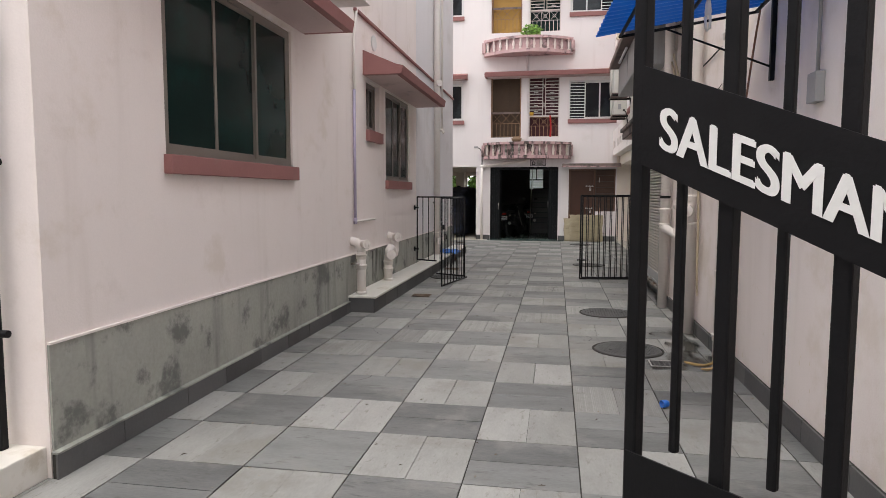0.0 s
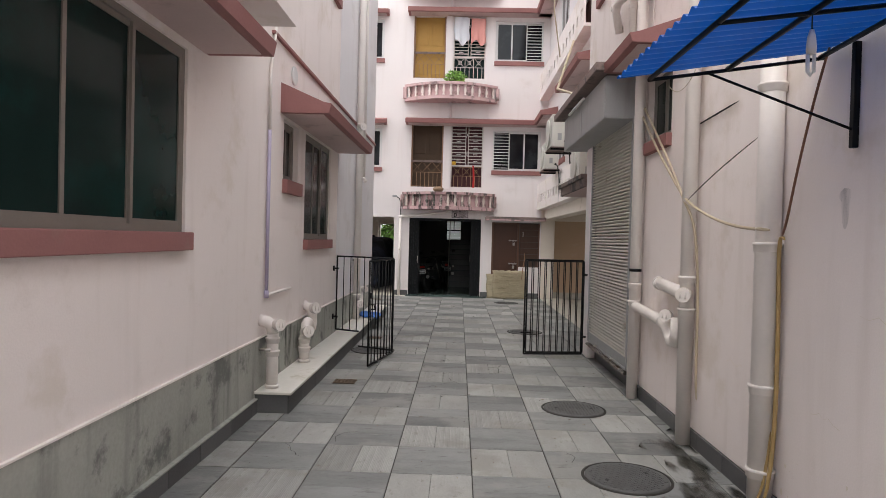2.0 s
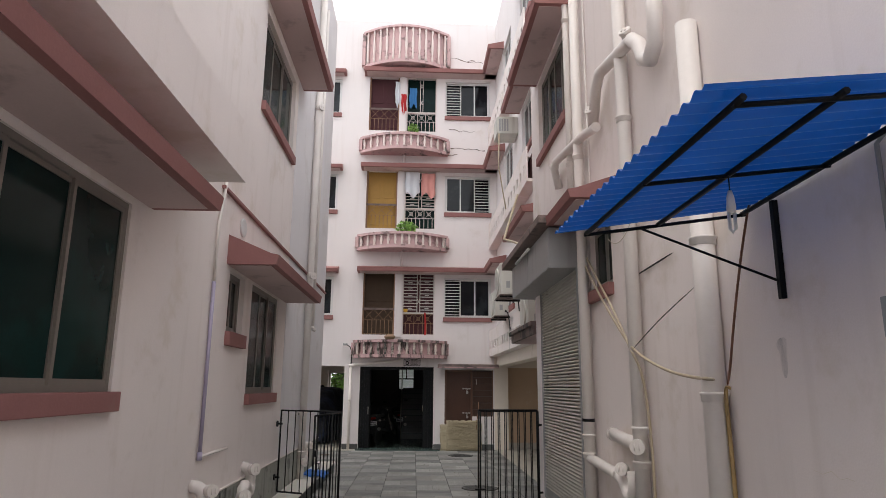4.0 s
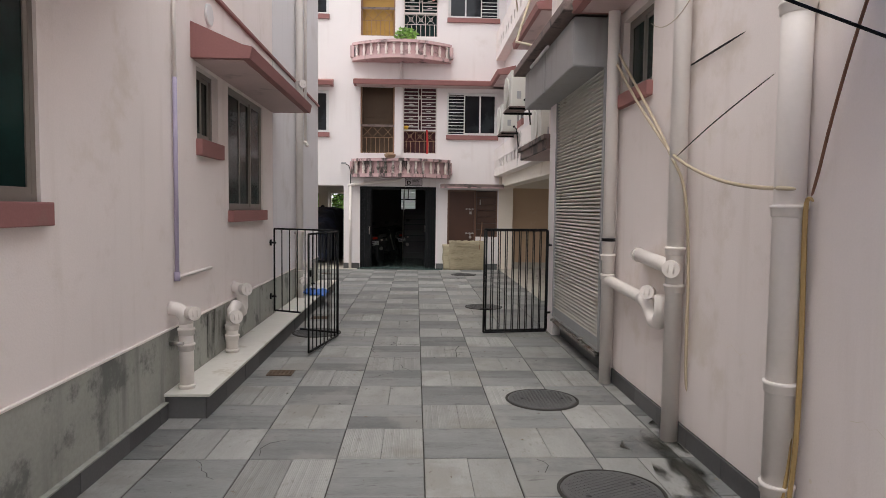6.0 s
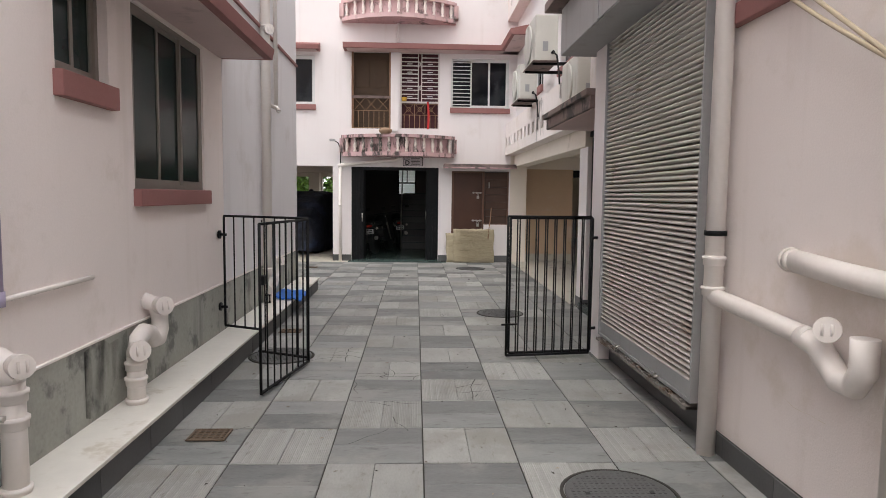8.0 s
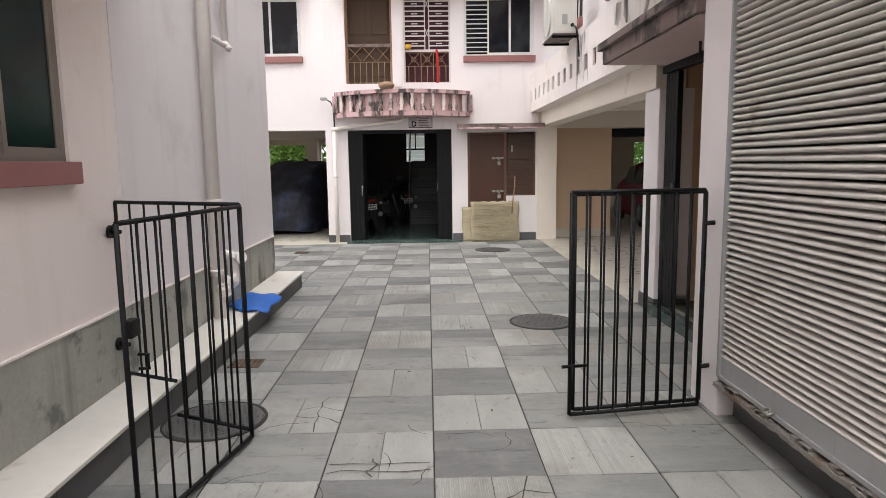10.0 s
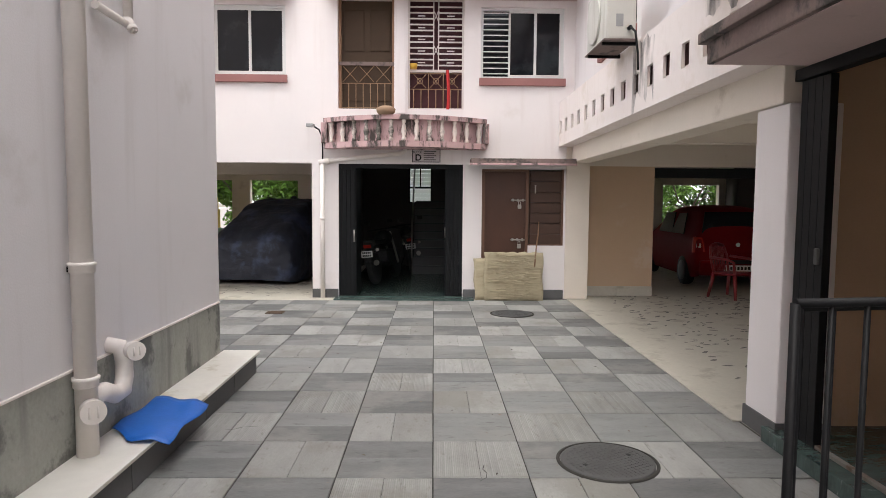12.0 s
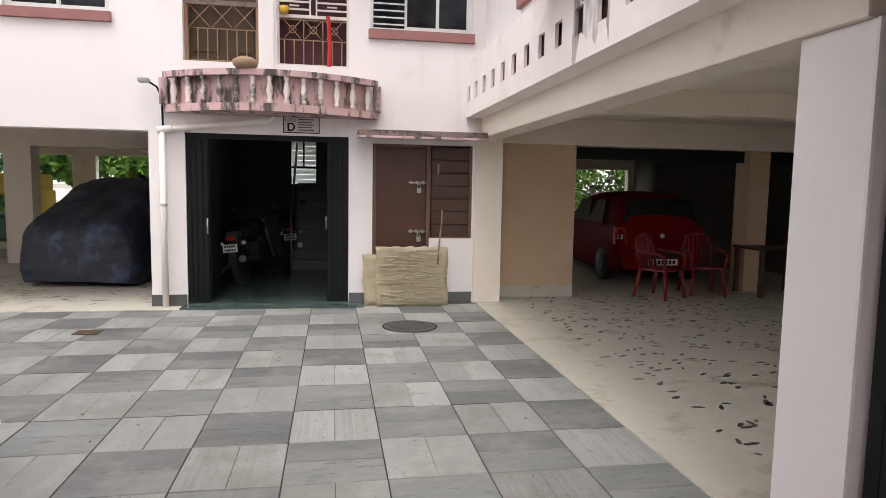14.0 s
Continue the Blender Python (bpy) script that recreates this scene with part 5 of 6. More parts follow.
def bay_door(dz, mat, label):
    t = thing("balcony_door", label, "door", pose(FX - 2.05, FY + 0.14, 3.07 + dz))
    part("leaf", boxm(0.0, 0.9, 0.06, 0.1, 0, 1.75), mat, t)
    for q in ((0.08, 0.4, 0.95, 1.6), (0.5, 0.82, 0.95, 1.6), (0.08, 0.4, 0.15, 0.8), (0.5, 0.82, 0.15, 0.8)):
        part("panel", boxm(q[0], q[1], 0.045, 0.062, q[2], q[3], 0.008), mat, t)
    for x in (0.0, 0.86):
        part("frame_post", boxm(x, x + 0.04, -0.04, 0.06, 0, 1.75), PALEFRAME, t)
    bm = bar_set(bmesh.new(), [(0.04 + 0.82 * i / 7, 0.0, 0.04 + 0.82 * i / 7, 0.42) for i in range(8)] + [(0.03, 0.42, 0.87, 0.42), (0.03, 0.72, 0.87, 0.72), (0.03, 0.03, 0.87, 0.03)], 0.007)
    bar_set(bm, [(0.06 + 0.27 * i, 0.44, 0.3 + 0.27 * i, 0.7) for i in range(3)] + [(0.3 + 0.27 * i, 0.44, 0.06 + 0.27 * i, 0.7) for i in range(3)], 0.006)
    part("head_rail", boxm(0.0, 0.9, -0.06, -0.045, 0.7, 0.76, 0.004), MOULDY, t)
    o = part("guard_grille", bm, GRILLEBROWN, t, "brown iron guard grille")
    o.location = (0, -0.03, 0)
    return t


bay_door(0.0, CURTAIN, "brown panelled balcony door behind an iron guard")
bay_door(FLOORS[1], YELLOWDOOR, "yellow-brown balcony blind behind an iron guard")
bay_door(FLOORS[2], MAROON, "dark maroon balcony door behind an iron guard")


def bay_grille(dz, back, label, slats=True):
    t = thing("window_grille", label, "grille", pose(FX - 0.93, FY + 0.1, 3.07 + dz))
    part("back_panel", boxm(0, 0.9, 0.1, 0.13, 0, 1.75), back, t)
    fr = bmesh.new()
    for q in ((0, 0.03, 0, 1.75), (0.87, 0.9, 0, 1.75), (0.03, 0.87, 1.72, 1.75), (0.03, 0.87, 0.6, 0.64), (0.03, 0.87, 0.0, 0.025)):
        cube(fr, q[0], q[1], -0.04, 0.0, q[2], q[3])
    part("frame", fr, GRILLEWHITE, t)
    if slats:
        for i in range(11):
            z = 0.7 + 0.092 * i
            for x0, x1 in ((0.03, 0.4), (0.5, 0.87)):
                part("slat", boxm(x0, x1, -0.03, -0.015, z, z + 0.022), GRILLEWHITE, t)
                if i % 2 == 0 and i < 10:
                    part("spacer", boxm((x0 + x1) / 2 - 0.06, (x0 + x1) / 2 + 0.06, -0.03, -0.015, z + 0.046, z + 0.062), GRILLEWHITE, t)
    for x in (0.4, 0.48):
        part("stile", boxm(x, x + 0.02, -0.03, -0.012, 0.64, 1.72), GRILLEWHITE, t)
    for z in (0.88, 1.42):
        part("cross", bar_set(bmesh.new(), [(0.42, z, 0.48, z + 0.14), (0.48, z, 0.42, z + 0.14)], 0.007), GRILLEWHITE, t).location = (0, -0.02, 0)
    lower = bar_set(bmesh.new(), [(0.09 + 0.12 * i, 0.0, 0.09 + 0.12 * i, 0.33) for i in range(7)] + [(0.03, 0.33, 0.87, 0.33), (0.03, 0.58, 0.87, 0.58), (0.33, 0.33, 0.33, 0.6), (0.57, 0.33, 0.57, 0.6)], 0.008)
    for c in (0.19, 0.45, 0.71):
        bar_set(lower, [(c - 0.1, 0.35, c + 0.1, 0.57), (c + 0.1, 0.35, c - 0.1, 0.57)], 0.006)
        ring = [(c + 0.045 * math.cos(q), 0, 0.46 + 0.045 * math.sin(q)) for q in [math.pi * i / 6 for i in range(13)]]
        path_tube(lower, ring, 0.006, seg=6)
    o = part("lower_grille", lower, GRILLEBROWN if dz == 0 else GRILLEWHITE, t, "ornamental lower iron grille with ringed crosses")
    o.location = (0, -0.02, 0)
    return t


g0 = bay_grille(0.0, MAROON, "white slatted iron grille with ornamental lower part")
g1 = bay_grille(FLOORS[1], GLASS, "white slatted iron grille behind hung washing")
g2 = bay_grille(FLOORS[2], GLASS, "white iron grille behind hung cloths", slats=False)
for dz in FLOORS:
    structure(f"mullion_{1 + int(dz)}", boxm(FX - 1.12, FX - 0.96, FY - 0.03, FY, 3.0 + dz, 4.8 + dz, 0.008), PALE, "pale plaster mullion between the bays")
pot = solid("clay_pot", lathe(bmesh.new(), [(0.1, 0), (0.14, 0.04), (0.15, 0.09), (0.1, 0.12), (0.08, 0.13)], seg=16), material("dusty_clay", (0.3, 0.2, 0.13), 0.9), "dusty clay bowl resting on the balcony rail", "pot", pose(FX - 1.24, 18.98, 2.9))
yb = solid("tub", lathe(bmesh.new(), [(0.05, 0), (0.065, 0.08), (0.06, 0.085)], seg=14), material("yellow_plastic", (0.7, 0.42, 0.05), 0.5), "small yellow plastic tub on the grille rail", "tub", pose(FX - 0.84, FY + 0.03, 3.71))
cl = bmesh.new()
vs = [[cl.verts.new((0.05 * u + 0.02 * math.sin(3 * v), 0.02 * math.sin(8 * u), -0.72 * v)) for u in (0, 0.5, 1)] for v in [i / 8 for i in range(9)]]
for a_, b_ in zip(vs, vs[1:]):
    for j in range(2):
        cl.faces.new((a_[j], a_[j + 1], b_[j + 1], b_[j])).smooth = True
solid("ribbon", cl, REDCLOTH, "red cloth strip hanging on the grille", "cloth", pose(FX - 0.32, FY + 0.02, 3.7))


def cloth(name, label, m, w, h, mat, seed):
    q = random.Random(seed)
    bm = bmesh.new()
    ph = q.uniform(0, 6)
    g = [[bm.verts.new((w * i / 10 + 0.01 * math.sin(9 * j / 12), 0.03 * math.sin(i * 1.3 + ph) * (0.3 + j / 12), -h * j / 12 * (1 - 0.12 * math.sin(i * 0.7 + ph)))) for i in range(11)] for j in range(13)]
    for a_, b_ in zip(g, g[1:]):
        for i in range(10):
            bm.faces.new((a_[i], a_[i + 1], b_[i + 1], b_[i])).smooth = True
    return solid(name, bm, mat, label, "washing", m)


WHITECLOTH, PINKCLOTH, BLUECLOTH = (material("white_cloth", (0.66, 0.68, 0.72), 0.9, vary=0.1), material("salmon_cloth", (0.72, 0.34, 0.3), 0.9, vary=0.1), material("blue_cloth", (0.05, 0.2, 0.45), 0.9, vary=0.1))
cloth("washing", "white cloth hung out on a balcony line", pose(FX - 0.92, FY - 0.1, 7.8), 0.42, 0.7, WHITECLOTH, 1)
cloth("washing", "salmon pink shirt hung out on a balcony line", pose(FX - 0.45, FY - 0.1, 7.77), 0.4, 0.68, PINKCLOTH, 2)
cloth("washing", "white cloth hanging from a pole", pose(FX - 1.28, FY - 0.05, 10.68), 0.14, 0.75, WHITECLOTH, 3)
cloth("washing", "red cloth hanging from a pole", pose(FX - 1.1, FY - 0.05, 10.28), 0.16, 0.6, REDCLOTH, 4)
cloth("washing", "blue cloth hung inside the balcony", pose(FX - 0.85, FY + 0.05, 10.53), 0.22, 0.6, BLUECLOTH, 5)
solid("washing_line", path_tube(bmesh.new(), [(FX - 1.1, FY - 0.1, 7.84), (FX - 0.5, FY - 0.1, 7.79), (FX + 0.1, FY - 0.1, 7.84)], 0.005, 6), WHITEHOSE, "washing line across the balcony bay", "line")


def leaf_mass(bm, c, size, count, rnd, leaf=0.05):
    for _ in range(count):
        d = Vector((rnd.gauss(0, 1), rnd.gauss(0, 1), rnd.gauss(0, 1))).normalized() * rnd.random() ** 0.4
        p = Vector(c) + Vector((d.x * size[0], d.y * size[1], d.z * size[2]))
        u = Vector((rnd.gauss(0, 1), rnd.gauss(0, 1), rnd.gauss(0, 0.6))).normalized()
        w = u.cross(Vector((rnd.gauss(0, 1), rnd.gauss(0, 1), rnd.gauss(0, 1)))).normalized()
        s = leaf * rnd.uniform(0.6, 1.4)
        bm.faces.new([bm.verts.new(p + q) for q in (u * s, w * s * 0.45, -u * s, -w * s * 0.45)])


lr = random.Random(11)


def pot_plant(name, label, m, size, count, leaf):
    t = thing(name, label, "plant", m)
    part("pot", lathe(bmesh.new(), [(0.08, 0), (0.11, 0.15), (0.12, 0.17), (0.1, 0.17)], seg=14), TERRA, t)
    st = bmesh.new()
    for k in range(7):
        q = k * 0.9
        path_tube(st, [(0, 0, 0.15), (0.06 * math.cos(q), 0.06 * math.sin(q), 0.25), (size[0] * 0.7 * math.cos(q), size[1] * 0.7 * math.sin(q), 0.3 + 0.1 * (k % 3))], 0.006, 5)
    part("stems", st, LEAF, t)
    bm = bmesh.new()
    leaf_mass(bm, (0, 0, 0.33), size, count, lr, leaf)
    part("foliage", bm, BRIGHTLEAF, t)
    return t


pot_plant("pot_plant", "bushy green potted plant behind the balcony rail", pose(FX - 0.85, FY - 0.4, 5.71), (0.32, 0.2, 0.2), 420, 0.05)
pot_plant("pot_plant", "small pale potted plant behind the balcony rail", pose(FX - 0.72, FY - 0.4, 8.69), (0.18, 0.14, 0.16), 200, 0.045)

# entrance of the stair hall
fr = thing("steel_door", "black steel hall door folded open to both sides", "door", pose(FX, FY + 0.02, 0.02))
part("head", boxm(-2.05, -0.03, 0.0, 0.06, 2.1, 2.17), BLACKDOOR, fr)
for x0, x1 in ((-2.05, -1.78), (-0.3, -0.03)):
    lf = part("leaf", boxm(x0, x1, 0.02, 0.06, 0.0, 2.1), BLACKDOOR, fr)
    for i in range(4):
        w = (x1 - x0) / 4
        part("rib", boxm(x0 + w * i + 0.01, x0 + w * (i + 1) - 0.01, 0.005, 0.02, 0.03, 2.07, 0.004), BLACKDOOR, lf)
part("leaf", boxm(-1.81, -1.77, 0.06, 0.75, 0.0, 2.1), BLACKDOOR, fr)
part("leaf", boxm(-0.31, -0.27, 0.06, 0.75, 0.0, 2.1), BLACKDOOR, fr)
part("handle", path_tube(bmesh.new(), [(-0.32, 0.0, 0.98), (-0.32, -0.05, 1.0), (-0.32, -0.05, 1.12), (-0.32, 0.0, 1.14)], 0.01), CHROME, fr)
part("bolt", tube(bmesh.new(), (-1.8, 0.0, 0.9), (-1.8, 0.0, 1.1), 0.012), CHROME, fr)
structure("threshold_hall", boxm(FX - 2.05, FX - 0.03, FY - 0.04, FY + 0.2, 0.02, 0.035), GREENMARBLE, "green marble threshold")
stair = thing("staircase", "dark stone stairs rising at the back of the hall", "stairs", pose(FX - 0.95, 22.9, 0.02))
for i in range(9):
    part("step", boxm(0.0, 1.1, 0.26 * i, 2.1, 0.175 * i, 0.175 * (i + 1) - 0.003), DARKSTONE, stair)
    part("nosing", boxm(0.0, 1.1, 0.26 * i - 0.015, 0.26 * i + 0.02, 0.175 * (i + 1) - 0.003, 0.175 * (i + 1) + 0.012), GREENMARBLE, stair)
part("handrail", path_tube(bmesh.new(), [(-0.02, -0.05, 0.0), (-0.02, -0.05, 0.95), (-0.02, 2.1, 2.4)], 0.02), CHROME, stair)
FROST = bpy.data.materials.new("frosted_glass")
FROST.use_nodes = True
ft = FROST.node_tree.nodes.new("ShaderNodeBsdfTranslucent")
ft.inputs[0].default_value = (0.85, 0.88, 0.86, 1)
FROST.node_tree.links.new(ft.outputs[0], FROST.node_tree.nodes["Material Output"].inputs[0])
wl_ = thing("window_30", "frosted stair window with white bars", "window", pose(FX - 1.12, 25.0, 1.55), kind="structure")
bm = bmesh.new()
for q in ((0, 0.57, 0, 0.03), (0, 0.57, 0.94, 0.97), (0, 0.03, 0.03, 0.94), (0.54, 0.57, 0.03, 0.94), (0.03, 0.54, 0.36, 0.4), (0.27, 0.3, 0.4, 0.94)):
    cube(bm, q[0], q[1], 0.0, 0.04, q[2], q[3])
part("window_frame", bm, BLACKDOOR, wl_)
for i in range(9):
    part("louvre", boxm(0.03, 0.54, 0.06, 0.066, 0.032 + 0.1 * i, 0.128 + 0.1 * i), FROST, wl_)
# store door beside the hall
sd = thing("store_door", "brown painted store door with two sliding bolts and padlocks", "door", pose(FX + 0.28, FY + 0.06, 0.0))
part("leaf", boxm(0.05, 0.72, 0.0, 0.04, 0.02, 2.08, 0.004), WOODDOOR, sd)
for x in (0.0, 0.72):
    part("frame_post", boxm(x, x + 0.05, -0.05, 0.06, 0.0, 2.12), DOORFRAME, sd)
part("frame_head", boxm(0.05, 0.72, -0.05, 0.06, 2.08, 2.12), DOORFRAME, sd)
for z in (0.97, 1.62):
    bolt = part("bolt", tube(bmesh.new(), (0.48, -0.025, z), (0.74, -0.025, z), 0.011), CHROME, sd)
    for x in (0.5, 0.58, 0.66):
        part("bracket", boxm(x, x + 0.03, -0.035, 0.0, z - 0.022, z + 0.022, 0.004), CHROME, bolt)
    pl = part("padlock", boxm(0.59, 0.65, -0.05, -0.025, z - 0.14, z - 0.07, 0.008), CHROME, sd)
    part("shackle", path_tube(bmesh.new(), [(0.6, -0.037, z - 0.075), (0.605, -0.037, z - 0.03), (0.62, -0.037, z - 0.015), (0.635, -0.037, z - 0.03), (0.64, -0.037, z - 0.075)], 0.006), CHROME, pl)
ws = thing("wooden_shutter", "closed dark slatted wooden window shutter", "shutter", pose(FX + 1.05, FY + 0.05, 0.88))
for i in range(7):
    part("plank", boxm(0.02, 0.56, 0.0, 0.03, 0.02 + 0.172 * i, 0.182 + 0.172 * i, 0.004), WOODDARK, ws)
part("frame_post", boxm(0.535, 0.57, -0.03, 0.05, 0.0, 1.24), DOORFRAME, ws)
part("frame_sill", boxm(-0.02, 0.56, -0.04, 0.05, -0.02, 0.02), DOORFRAME, ws)
part("latch", boxm(0.1, 0.12, -0.02, 0.0, 0.85, 0.99), CHROME, ws)
structure("wall_store_inner", boxm(FX + 0.28, FX + 1.74, FY + 0.3, FY + 0.34, 0, 2.2), DIMWALL, "added wall behind the store shutter, coloured dark for shade")
# leaning woven sheets and the stick
bm = bmesh.new()
g = [[bm.verts.new((0.95 * i / 16 + 0.01 * math.sin(j), -0.06 + 0.005 * math.sin(2.1 * i + j) - 0.05 * (1 - j / 10), 0.78 * j / 10 + (0.007 * math.sin(i * 1.9) + 0.006 * math.sin(i * 4.1) if j == 10 else 0))) for i in range(17)] for j in range(11)]
for a_, b_ in zip(g, g[1:]):
    for i in range(16):
        bm.faces.new((a_[i], a_[i + 1], b_[i + 1], b_[i])).smooth = True
for nm, m in (("woven_sheet", pose(FX + 0.32, FY - 0.1, 0.0)), ("woven_sheet", pose(FX + 0.17, FY - 0.05, 0.0, 0, -2, 0))):
    if nm == "woven_sheet" and m.translation.x > FX + 0.3:
        sh0 = solid(nm, bm, PLY, "frayed straw-coloured woven sheet leaning on the wall", "sheet", m, group="leaning woven sheets")
        sl = sh0.modifiers.new("thick", "SOLIDIFY")
        sl.thickness = 0.012
    else:
        o = copy_thing(sh0, m @ Matrix.Diagonal((0.92, 1, 0.86, 1)))
        o.scale = (0.92, 1, 0.86)
# ridges of the sheet
rb = bmesh.new()
wr = random.Random(8)
for k in range(150):
    z, x = wr.uniform(0.02, 0.76), wr.uniform(-0.03, 0.7)
    L = wr.uniform(0.12, 0.3)
    path_tube(rb, [(x + L * i / 4, -0.074 - 0.05 * (1 - z / 0.78) + 0.004 * math.sin(i * 2 + k), z + 0.006 * math.sin(i * 1.3 + k)) for i in range(5)], wr.uniform(0.003, 0.006), 5)
part("weave", rb, PLY, sh0, "raised frayed strands")
solid("stick", path_tube(bmesh.new(), [(FX + 1.13, FY - 0.2, 0.55), (FX + 1.16, FY - 0.14, 0.85), (FX + 1.2, FY - 0.06, 1.06), (FX + 1.21, FY - 0.03, 1.27)], 0.011, 8), PALEFRAME, "bare wooden stick leaning on the shutter", "stick")
# drain pipe over the hall door, the lamp and the block sign
dp = thing("drain_pipe", "white drain pipe running across the door head and down", "pipe", pose(FX - 2.3, FY - 0.07, 0.0))
part("upright", path_tube(bmesh.new(), [(0, 0, 0.0), (0, 0, 2.2)], 0.038, 14), PVC, dp)
part("run", path_tube(bmesh.new(), [(0, 0, 2.2), (0.06, 0, 2.22), (1.28, 0, 2.36), (1.33, 0, 2.4), (1.34, 0, 2.45)], 0.036, 14), PVC, dp)
part("collar", tube(bmesh.new(), (0, 0, 1.28), (0, 0, 1.33), 0.045), PVC, dp)
part("elbow", tube(bmesh.new(), (-0.05, 0, 2.2), (0.12, 0, 2.23), 0.047), PVC, dp)
vp = thing("vent_pipe", "pale pipe running down between the balconies", "pipe", pose(FX - 0.98, FY - 0.04, 2.9))
for dz in (2.1, 5.1):
    part("length", tube(bmesh.new(), (0, 0, dz), (0, 0, dz + 0.62), 0.04), PALE, vp)
lp = thing("wall_lamp", "small grey lamp on a bent black arm", "lamp", pose(FX - 2.42, FY, 2.25))
part("arm", path_tube(bmesh.new(), [(0.12, -0.02, 0.0), (0.12, -0.03, 0.35), (0.08, -0.1, 0.47), (0.0, -0.18, 0.52)], 0.012), BLACKIRON, lp)
part("head", boxm(-0.1, 0.02, -0.26, -0.12, 0.5, 0.55, 0.012), SHEET, lp)
sg = thing("block_sign", "small framed metal block sign over the door", "sign", pose(FX - 0.86, FY - 0.012, 2.22))
part("plate", boxm(0, 0.46, 0, 0.01, 0, 0.21), material("pale_sign_plate", (0.55, 0.5, 0.52), 0.4, vary=0.06), sg)
bm = bmesh.new()
for q in ((0, 0.46, 0, 0.012), (0, 0.46, 0.198, 0.21), (0, 0.012, 0.012, 0.198), (0.448, 0.46, 0.012, 0.198)):
    cube(bm, q[0], q[1], -0.004, 0.0, q[2], q[3])
part("border", bm, BLACKIRON, sg)
up = Matrix.Rotation(radians(90), 4, "X")
lettering("lettering", "BLOCK", 0.055, BLACKIRON, sg, Matrix.Translation((0.02, -0.002, 0.145)) @ up @ Matrix.Diagonal((0.8, 1, 1, 1)))
lettering("lettering", "D", 0.14, BLACKIRON, sg, Matrix.Translation((0.05, -0.002, 0.03)) @ up, bold=0.004)
for i in range(5):
    part("text_line", boxm(0.19, 0.19 + 0.2 - 0.03 * (i % 2), -0.0025, 0.0, 0.035 + 0.033 * i, 0.048 + 0.033 * i), DIMWALL, sg)


# ---- air conditioners ----
def air_con(m, label):
    t = thing("air_conditioner", label, "air conditioner", m, group="outdoor air conditioner units")
    part("casing", boxm(-0.15, 0.15, 0.0, 0.78, 0.0, 0.58, 0.02), ACWHITE, t)
    part("fan_ring", lathe(bmesh.new(), [(0.23, 0.0), (0.25, 0.0), (0.25, 0.02), (0.23, 0.02)], (-0.172, 0.45, 0.29), 28, "X"), ACWHITE, t)
    fan = part("fan_guard", lathe(bmesh.new(), [(0.22, 0.0), (0.22, 0.006)], (-0.157, 0.45, 0.29), 28, "X"), BLACKRUB, t)
    for i in range(5):
        r = 0.04 + 0.042 * i
        part("guard_ring", path_tube(bmesh.new(), [(-0.162, 0.45 + r * math.cos(q), 0.29 + r * math.sin(q)) for q in [math.pi * k / 10 for k in range(21)]], 0.004, 5), ACWHITE, fan)
    part("side_grille", boxm(-0.05, 0.02, -0.006, 0.0, 0.12, 0.24), SHEET, t)
    part("valve", tube(bmesh.new(), (0.08, -0.05, 0.1), (0.08, 0.0, 0.1), 0.02), BLACKIRON, t)
    for y in (0.1, 0.68):
        part("bracket", boxm(-0.16, 0.66, y - 0.015, y + 0.015, -0.04, 0.0), BLACKIRON, t)
    part("tray", boxm(-0.17, 0.16, -0.01, 0.79, -0.012, 0.0), MOULDY, t)
    part("hose", path_tube(bmesh.new(), [(0.08, -0.05, 0.1), (0.12, -0.08, 0.05), (0.16, -0.04, -0.15), (0.18, 0.0, -0.3)], 0.012, 6), BLACKRUB, t)
    return t


air_con(pose(1.42, 15.5, 3.2), "aged white outdoor air conditioner over the parapet")
air_con(pose(1.2, 12.9, 3.3), "aged white outdoor air conditioner hung beside the shutter hood")
air_con(pose(1.5, 11.85, 2.6), "outdoor air conditioner standing on the mouldy canopy")
wac = thing("window_air_conditioner", "boxy window air conditioner on the upper wing", "air conditioner", pose(1.5, 15.5, 7.45))
part("casing", boxm(-0.15, 0.35, 0, 0.6, 0, 0.42, 0.015), ACWHITE, wac)
for i in range(4):
    part("louvre", boxm(-0.1 + 0.06 * i, -0.06 + 0.06 * i, -0.006, 0.0, 0.06, 0.36), SHEET, wac)
part("drip_hose", path_tube(bmesh.new(), [(-0.1, 0.0, 0.0), (-0.12, 0.0, -0.8), (0.05, 0.1, -1.8)], 0.014, 6), WHITEHOSE, wac)
solid("cable", path_tube(bmesh.new(), [(1.4, 13.0, 5.2), (1.2, 12.8, 4.6), (1.05, 12.4, 4.2), (1.15, 11.6, 3.95), (1.3, 11.5, 3.7)], 0.02, 8), WHITEHOSE, "white cable duct hanging from the wing", "cable")
# collapsible steel gate and door panel at the side entrance
cg = thing("collapsible_gate", "black collapsible steel gate pushed aside at the entrance", "gate", pose(1.9, 13.18, 0.1))
for i in range(4):
    part("channel", boxm(0.0, 0.05, -0.118 - 0.075 * i, -0.046 - 0.075 * i, 0.0, 2.25, 0.004), BLACKIRON, cg)
for z in (0.3, 0.9, 1.5, 2.1):
    part("lattice", boxm(0.02, 0.03, -0.32, -0.05, z, z + 0.03), BLACKIRON, cg)
part("track", boxm(-0.02, 0.06, -2.2, 0.0, 2.26, 2.33), BLACKIRON, cg)
part("floor_track", boxm(0.01, 0.045, -2.2, 0.0, 0.0, 0.022, 0.003), RUSTSTEEL, cg, "rusty floor rail")
